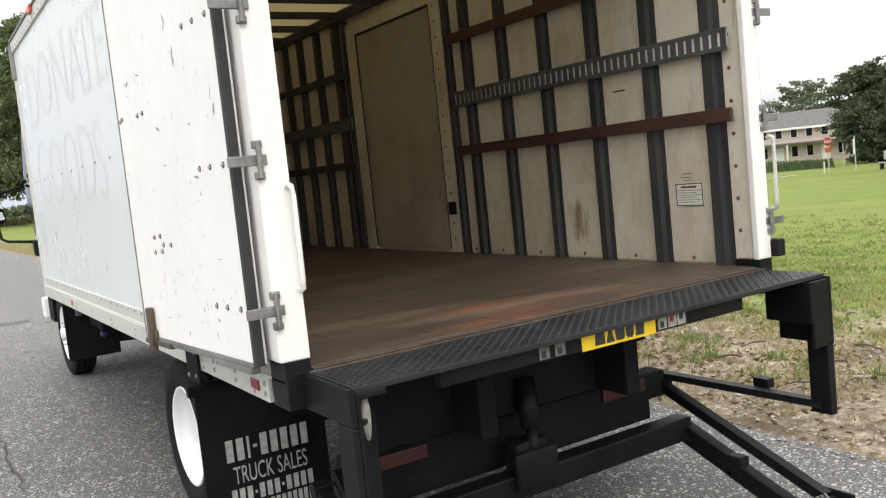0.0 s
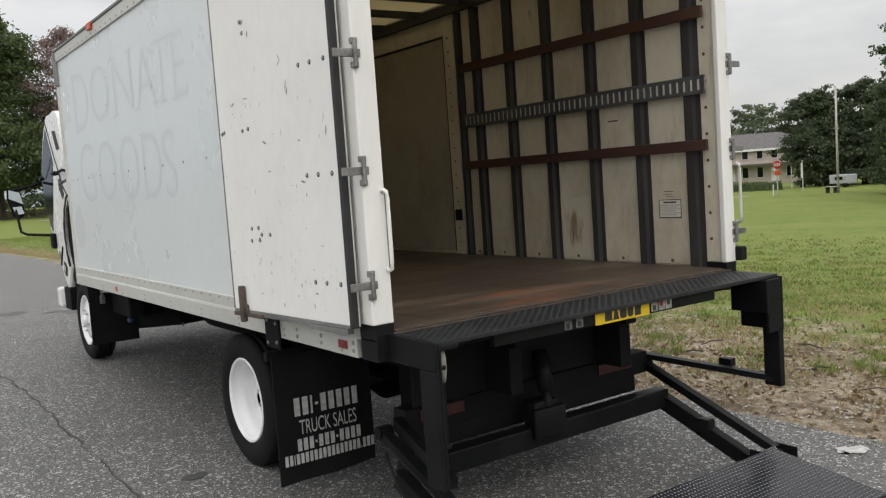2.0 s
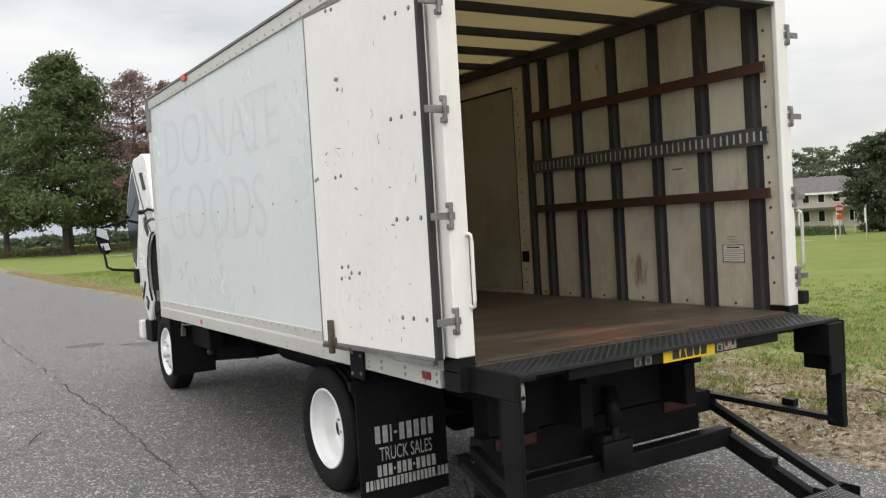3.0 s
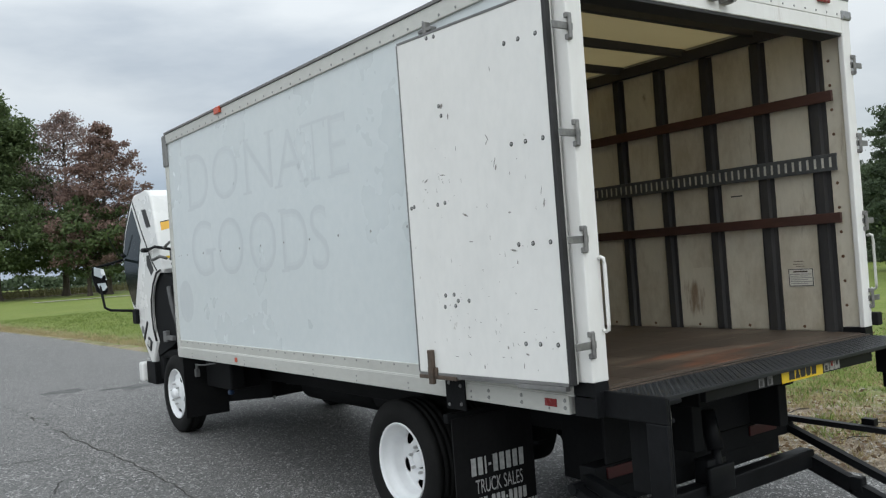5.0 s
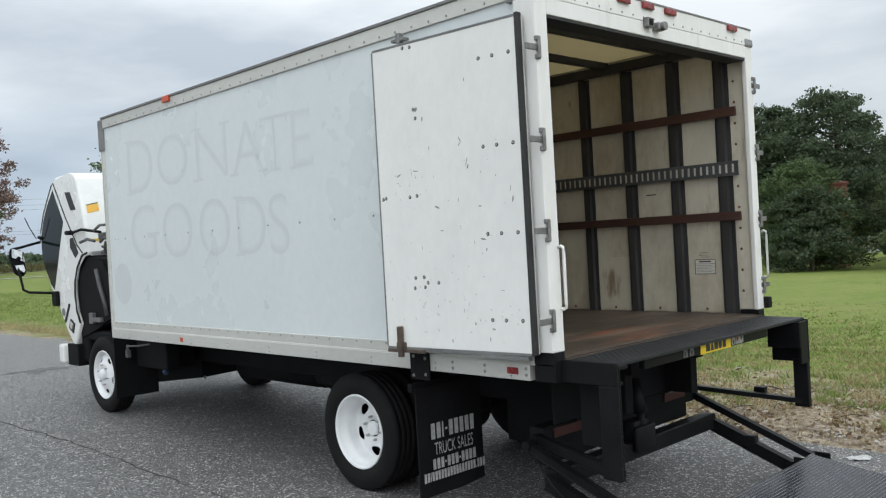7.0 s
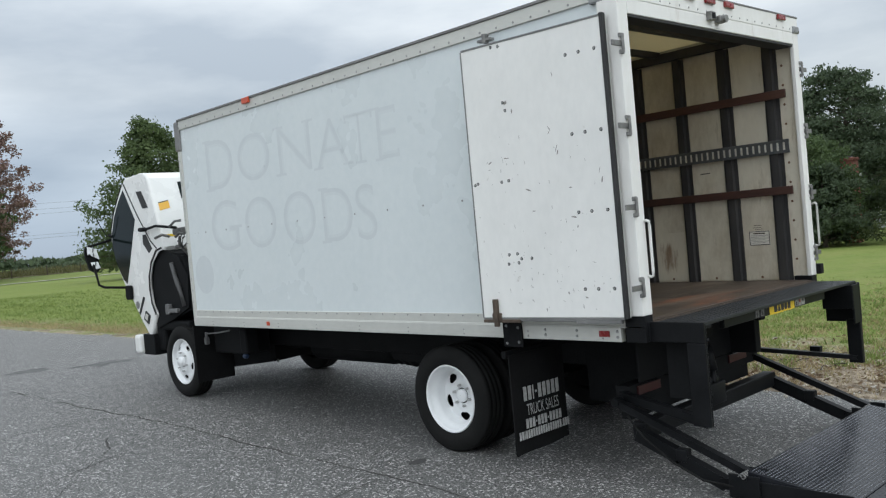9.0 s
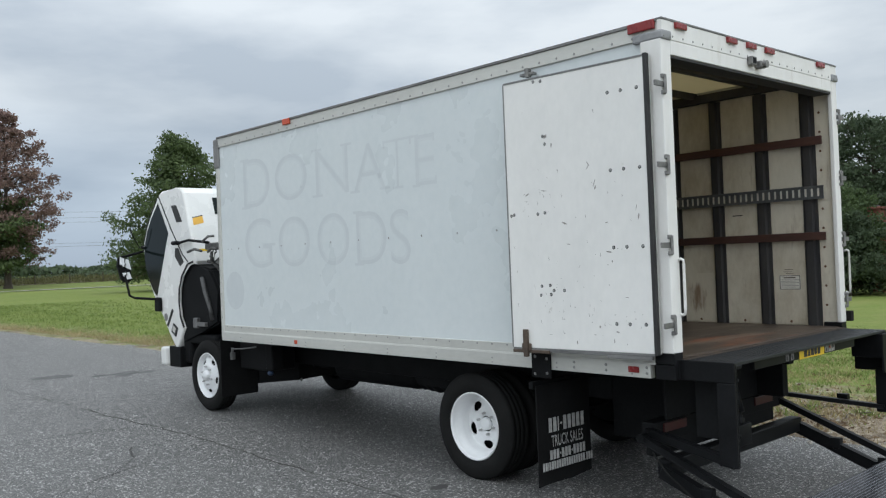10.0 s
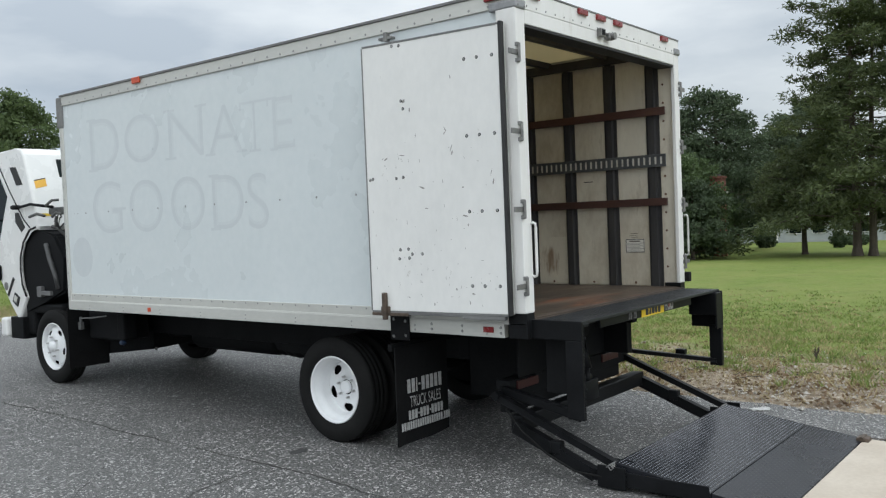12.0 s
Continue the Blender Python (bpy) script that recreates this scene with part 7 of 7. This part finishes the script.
def build_house(name, at, yaw, w, dp, h_eave, h_roof, wall, storeys, label, n_win):
    """A gabled house with its own windows, set square to yaw."""
    z = ground_height(*at)
    house = thing(name, (at[0], at[1], z), label, "house")
    m = Matrix.Translation((at[0], at[1], z)) @ Matrix.Rotation(radians(yaw), 4, "Z")

    def put(nm, dims, material, parent, lab="", bevel=0.0):
        bm = bmesh.new()
        for d in dims:
            box(bm, *d, bevel=bevel)
        bm.transform(m)
        return part(nm, bm, material, parent, lab)
    body = put("wall", [(-w / 2, w / 2, 0, dp, -0.8, h_eave)], wall, house)
    bm = bmesh.new()
    o = 0.5
    rows = [[(x, -o, h_eave - 0.15), (x, dp / 2, h_roof), (x, dp + o, h_eave - 0.15), (x, dp + o, h_eave - 0.35), (x, dp / 2, h_roof - 0.25), (x, -o, h_eave - 0.35)] for x in (-w / 2 - o, w / 2 + o)]
    a = [bm.verts.new(p) for p in rows[0]]
    b = [bm.verts.new(p) for p in rows[1]]
    for i in range(6):
        bm.faces.new((a[i], a[(i + 1) % 6], b[(i + 1) % 6], b[i]))
    bm.faces.new(a)
    bm.faces.new(b)
    bm.transform(m)
    roof = part("roof", bm, SHINGLE, house, "grey shingle roof")
    put("fascia", [(-w / 2 - o, w / 2 + o, -o - 0.06, -o, h_eave - 0.42, h_eave - 0.15)], TRIM, roof)
    for s in range(storeys):
        zz = 0.9 + 2.45 * s
        for i in range(n_win):
            x = -w / 2 + w * (i + 0.5) / n_win
            if s == 0 and i % 3 == 1:
                put("door", [(x - 0.5, x + 0.5, -0.06, 0.02, 0.0, 2.1)], TRIM, house, "white front door")
                continue
            hw = 0.62 if storeys == 1 else 0.42
            win = put("window", [(x - hw, x + hw, -0.08, 0.02, zz - 0.06, zz + 1.36)], TRIM, house, "white framed window")
            put("pane", [(x - hw + 0.07, x + hw - 0.07, -0.10, -0.07, zz, zz + 1.30)], GLASSDARK, win, "dark pane")
    if storeys == 2:
        put("porch_roof", [(-w / 2, w / 2, -1.6, 0.0, 2.50, 2.68)], SHINGLE, house, "grey porch roof")
        for i in range(5):
            x = -w / 2 + 0.2 + (w - 0.4) * i / 4
            put("porch_post", [(x - 0.08, x + 0.08, -1.55, -1.4, -0.6, 2.50)], TRIM, house, "white porch post")
    return house


build_house("house", (95.39, 67.29), -53.6, 18.0, 9.0, 4.75, 6.7, SIDING, 2, "pinkish-beige two-storey house with grey shingle roof", 10)
build_house("cottage", (85.40, 20.00), -73, 17.0, 8.0, 2.9, 5.0, COTTAGE, 1, "low grey cottage with white windows behind trees", 8)


def build_chimney(at, top):
    """A brick stack with a white band and a corbelled head, half hidden by shrubs."""
    x, y = at
    z = ground_height(x, y)
    stack = thing("brick_chimney", (x, y, z), "red brick chimney with a white band among dark trees", "chimney")
    brick = mat("dull_red_brick", (0.20, 0.075, 0.055), (0.32, 0.13, 0.095), 6, 0.85, 0, 40, 0.3)
    boxes("shaft", [(x - 0.45, x + 0.45, y - 0.45, y + 0.45, z - 0.1, top - 0.16)], brick, stack, "", 0.02)
    boxes("head", [(x - 0.52, x + 0.52, y - 0.52, y + 0.52, top - 0.16, top)], brick, stack, "", 0.02)
    boxes("band", [(x - 0.56, x + 0.56, y - 0.56, y + 0.56, top - 1.25, top - 1.08)], TRIM, stack, "white painted band", 0.01)
    boxes("flue", [(x - 0.2, x + 0.2, y - 0.2, y + 0.2, top, top + 0.12)], SHINGLE, stack, "", 0.02)


build_chimney((56.5, 20.2), 4.0)


def build_bush(at, h, w, seed):
    rnd = np.random.default_rng(seed)
    z = ground_height(*at)
    d = rnd.normal(size=(1800, 3))
    d /= np.linalg.norm(d, axis=1, keepdims=True)
    d *= rnd.uniform(0.5, 1.0, size=(1800, 1)) + 0.16 * np.sin(d[:, :1] * 7 + seed) + 0.12 * np.cos(d[:, 1:2] * 9 + seed)
    c = d * np.array([w / 2, w / 2, h / 2]) + np.array([at[0], at[1], z + h / 2])
    tagged(finish("bush", leaf_mesh("bush", c, 0.13, rnd), LEAFDARK), "clipped dark green bush by the cottage", "bush", group="bushes by the cottage")


build_bush((71.87, 21.90), 1.4, 1.8, 1)
build_bush((71.05, 24.70), 1.0, 1.5, 2)
build_bush((70.75, 15.62), 1.3, 1.3, 3)
build_bush((76.0, 15.5), 0.9, 2.6, 4)


def build_pole(at, h, label):
    z = ground_height(*at)
    pole = thing("light_pole", (at[0], at[1], z), label, "pole")
    bm = bmesh.new()
    tube(bm, [(at[0], at[1], z - 0.2), (at[0] + 0.03, at[1], z + h)], 0.11, 10, 0.08)
    part("post", bm, POLEWOOD, pole, "weathered wooden post", True)
    bm = bmesh.new()
    tube(bm, [(at[0], at[1], z + h - 0.1), (at[0] - 0.08, at[1] + 0.14, z + h + 0.10)], 0.02, 6)
    box(bm, at[0] - 0.16, at[0] - 0.04, at[1] + 0.08, at[1] + 0.26, z + h + 0.05, z + h + 0.16, 0.03)
    part("lamp_arm", bm, ALUDARK, pole, "small grey lamp head")
    bm = bmesh.new()
    box(bm, at[0] - 0.3, at[0] + 0.3, at[1] - 0.05, at[1] + 0.05, z + h * 0.60, z + h * 0.61)
    part("crossarm", bm, POLEWOOD, pole)


build_pole((67.00, 36.99), 8.9, "tall weathered wooden light pole on the grass")


def build_bench(at):
    z = ground_height(*at)
    bench = thing("picnic_table", (at[0], at[1], z), "low dark picnic table by the pole", "table")
    boxes("tabletop", [(at[0] - 0.35, at[0] + 0.35, at[1] - 0.5, at[1] + 0.5, z + 0.50, z + 0.56)], POLEWOOD, bench, "", 0.01)
    for dy in (-0.35, 0.35):
        boxes("leg", [(at[0] - 0.25, at[0] + 0.25, at[1] + dy - 0.05, at[1] + dy + 0.05, z - 0.05, z + 0.50)], BARK, bench, "", 0.01)


build_bench((66.76, 37.45))


def build_sign(at, h, kind):
    z = ground_height(*at)
    d = Vector((0.83, 0.55, 0))
    s = Vector((-0.55, 0.83, 0))
    if kind == "stop":
        sign = thing("road_sign", (at[0], at[1], z), "red eight-sided road sign over an orange panel on a post", "sign")
    else:
        sign = thing("marker_post", (at[0], at[1], z), "slender weathered marker post on the lawn", "post")
    p = Vector((at[0], at[1], z))
    bm = bmesh.new()
    bar(bm, p - Vector((0, 0, 0.2)), p + Vector((0, 0, h)), 0.07, 0.07)
    part("post", bm, POLEWOOD if h > 1 else SIGNWHITE, sign)
    bm = bmesh.new()
    if kind == "stop":
        c = p + Vector((0, 0, h - 0.35)) - d * 0.06
        f = [bm.verts.new(c + s * 0.36 * math.cos(math.pi / 8 + i * math.pi / 4) + Vector((0, 0, 0.36 * math.sin(math.pi / 8 + i * math.pi / 4)))) for i in range(8)]
        bm.faces.new(f)
        bmesh.ops.solidify(bm, geom=bm.faces[:], thickness=0.02)
        face = part("face", bm, SIGNRED, sign, "red face")
        bm = bmesh.new()
        for k in range(4):
            q = c - d * 0.03 + s * (-0.21 + 0.14 * k)
            bm.faces.new([bm.verts.new(q + s * a + Vector((0, 0, b))) for a, b in ((-0.035, -0.12), (0.035, -0.12), (0.035, 0.12), (-0.035, 0.12))])
        part("mark", bm, SIGNWHITE, face, "white bars")
        bm = bmesh.new()
        bar(bm, p + Vector((0, 0, h - 1.25)) - d * 0.06, p + Vector((0, 0, h - 0.85)) - d * 0.06, 0.5, 0.02)
        part("panel", bm, ORANGE, sign, "orange panel")
    else:
        bar(bm, p + Vector((0, 0, h)), p + Vector((0, 0, h + 0.10)), 0.09, 0.07)
        part("top", bm, DARKRED if h > 1 else SIGNWHITE, sign, "dark cap")
        if h > 2.6:
            bm = bmesh.new()
            bar(bm, p + Vector((-0.05, 0.04, h - 1.5)), p + Vector((-0.05, 0.04, h - 0.25)), 0.14, 0.03)
            part("flag", bm, SIGNWHITE, sign, "furled white flag")


build_sign((64.52, 41.03), 3.0, "stop")
build_sign((65.64, 39.36), 2.9, "post")
build_sign((78.70, 48.83), 2.3, "post")
build_sign((64.79, 41.64), 0.85, "post")


def build_trailer(at):
    z = ground_height(*at)
    tr = thing("trailer", (at[0], at[1], z), "small white trailer parked under trees", "trailer")
    boxes("body", [(at[0] - 0.8, at[0] + 0.8, at[1] - 1.0, at[1] + 1.0, z + 0.35, z + 1.25)], COTTAGE, tr, "white body", 0.1)
    boxes("window", [(at[0] - 0.82, at[0] - 0.8, at[1] - 0.4, at[1] + 0.4, z + 0.75, z + 1.05)], GLASSDARK, tr, "dark window", 0)
    for dy in (-0.6, 0.6):
        bm = bmesh.new()
        lathe(bm, [(-0.1, 0.05), (-0.1, 0.32), (0.1, 0.32), (0.1, 0.05)], (at[0] - 0.68, at[1] + dy, z + 0.32), 20)
        part("wheel", bm, RUBBER, tr, "black wheel")


build_trailer((79.04, 43.48))


def build_far_road():
    """The pale crossing road beyond the lawn."""
    for pts, w in (([(14, 88), (60.8, 79.4), (110.7, 69.9)], 1.2), ([(52.5, 45.5), (58.5, 45.6), (63.6, 43.3)], 0.5)):
        bm = bmesh.new()
        prev = None
        for (xa, ya), (xb, yb) in zip(pts, pts[1:]):
            for i in range(12):
                t = i / 11
                x, y = xa + (xb - xa) * t, ya + (yb - ya) * t
                z = ground_height(x, y) + 0.05
                a, b = bm.verts.new((x, y - w, z)), bm.verts.new((x, y + w, z))
                if prev:
                    bm.faces.new((prev[0], a, b, prev[1]))
                prev = (a, b)
        tagged(part("path", bm, mat("pale_concrete", (0.34, 0.33, 0.30), (0.44, 0.43, 0.40), 1, 0.9)), "pale concrete path across the lawn", "path", kind="structure")


build_far_road()


def build_bank():
    """A bank of long grass before the house."""
    rnd = np.random.default_rng(31)
    cs = []
    for _ in range(9000):
        t, d = rnd.uniform(0, 1), rnd.normal() * 1.2
        x, y = 70.6 + 8.5 * t + 0.8 * d, 59.8 - 9.5 * t + 0.6 * d
        top = 1.5 * (1 - 0.5 * t) * math.exp(-d * d * 0.3) + 0.15 * noise.noise((x, y, 0))
        cs.append((x, y, ground_height(x, y) + rnd.uniform(0, 1) * top))
    tagged(finish("grass_bank", leaf_mesh("grass_bank", cs, 0.16, rnd, 0.25, np.tile(np.array([[0, 0, 1.2]]), (len(cs), 1))), LEAFSHRUB), "bank of long green grass before the house", "grass", kind="stuff")


build_bank()


def build_wires():
    w = thing("power_line", (40, 150, 8), "thin black power lines across the sky", "power line")
    for z, in ((11.3,), (10.4,), (9.7,), (6.4,), (5.9,)):
        bm = bmesh.new()
        tube(bm, [(x, 148 - 0.25 * x, z + 0.0006 * (x - 40) ** 2) for x in range(-30, 121, 10)], 0.016, 4)
        part("wire", bm, ALUDARK, w, "thin grey wire")


build_wires()
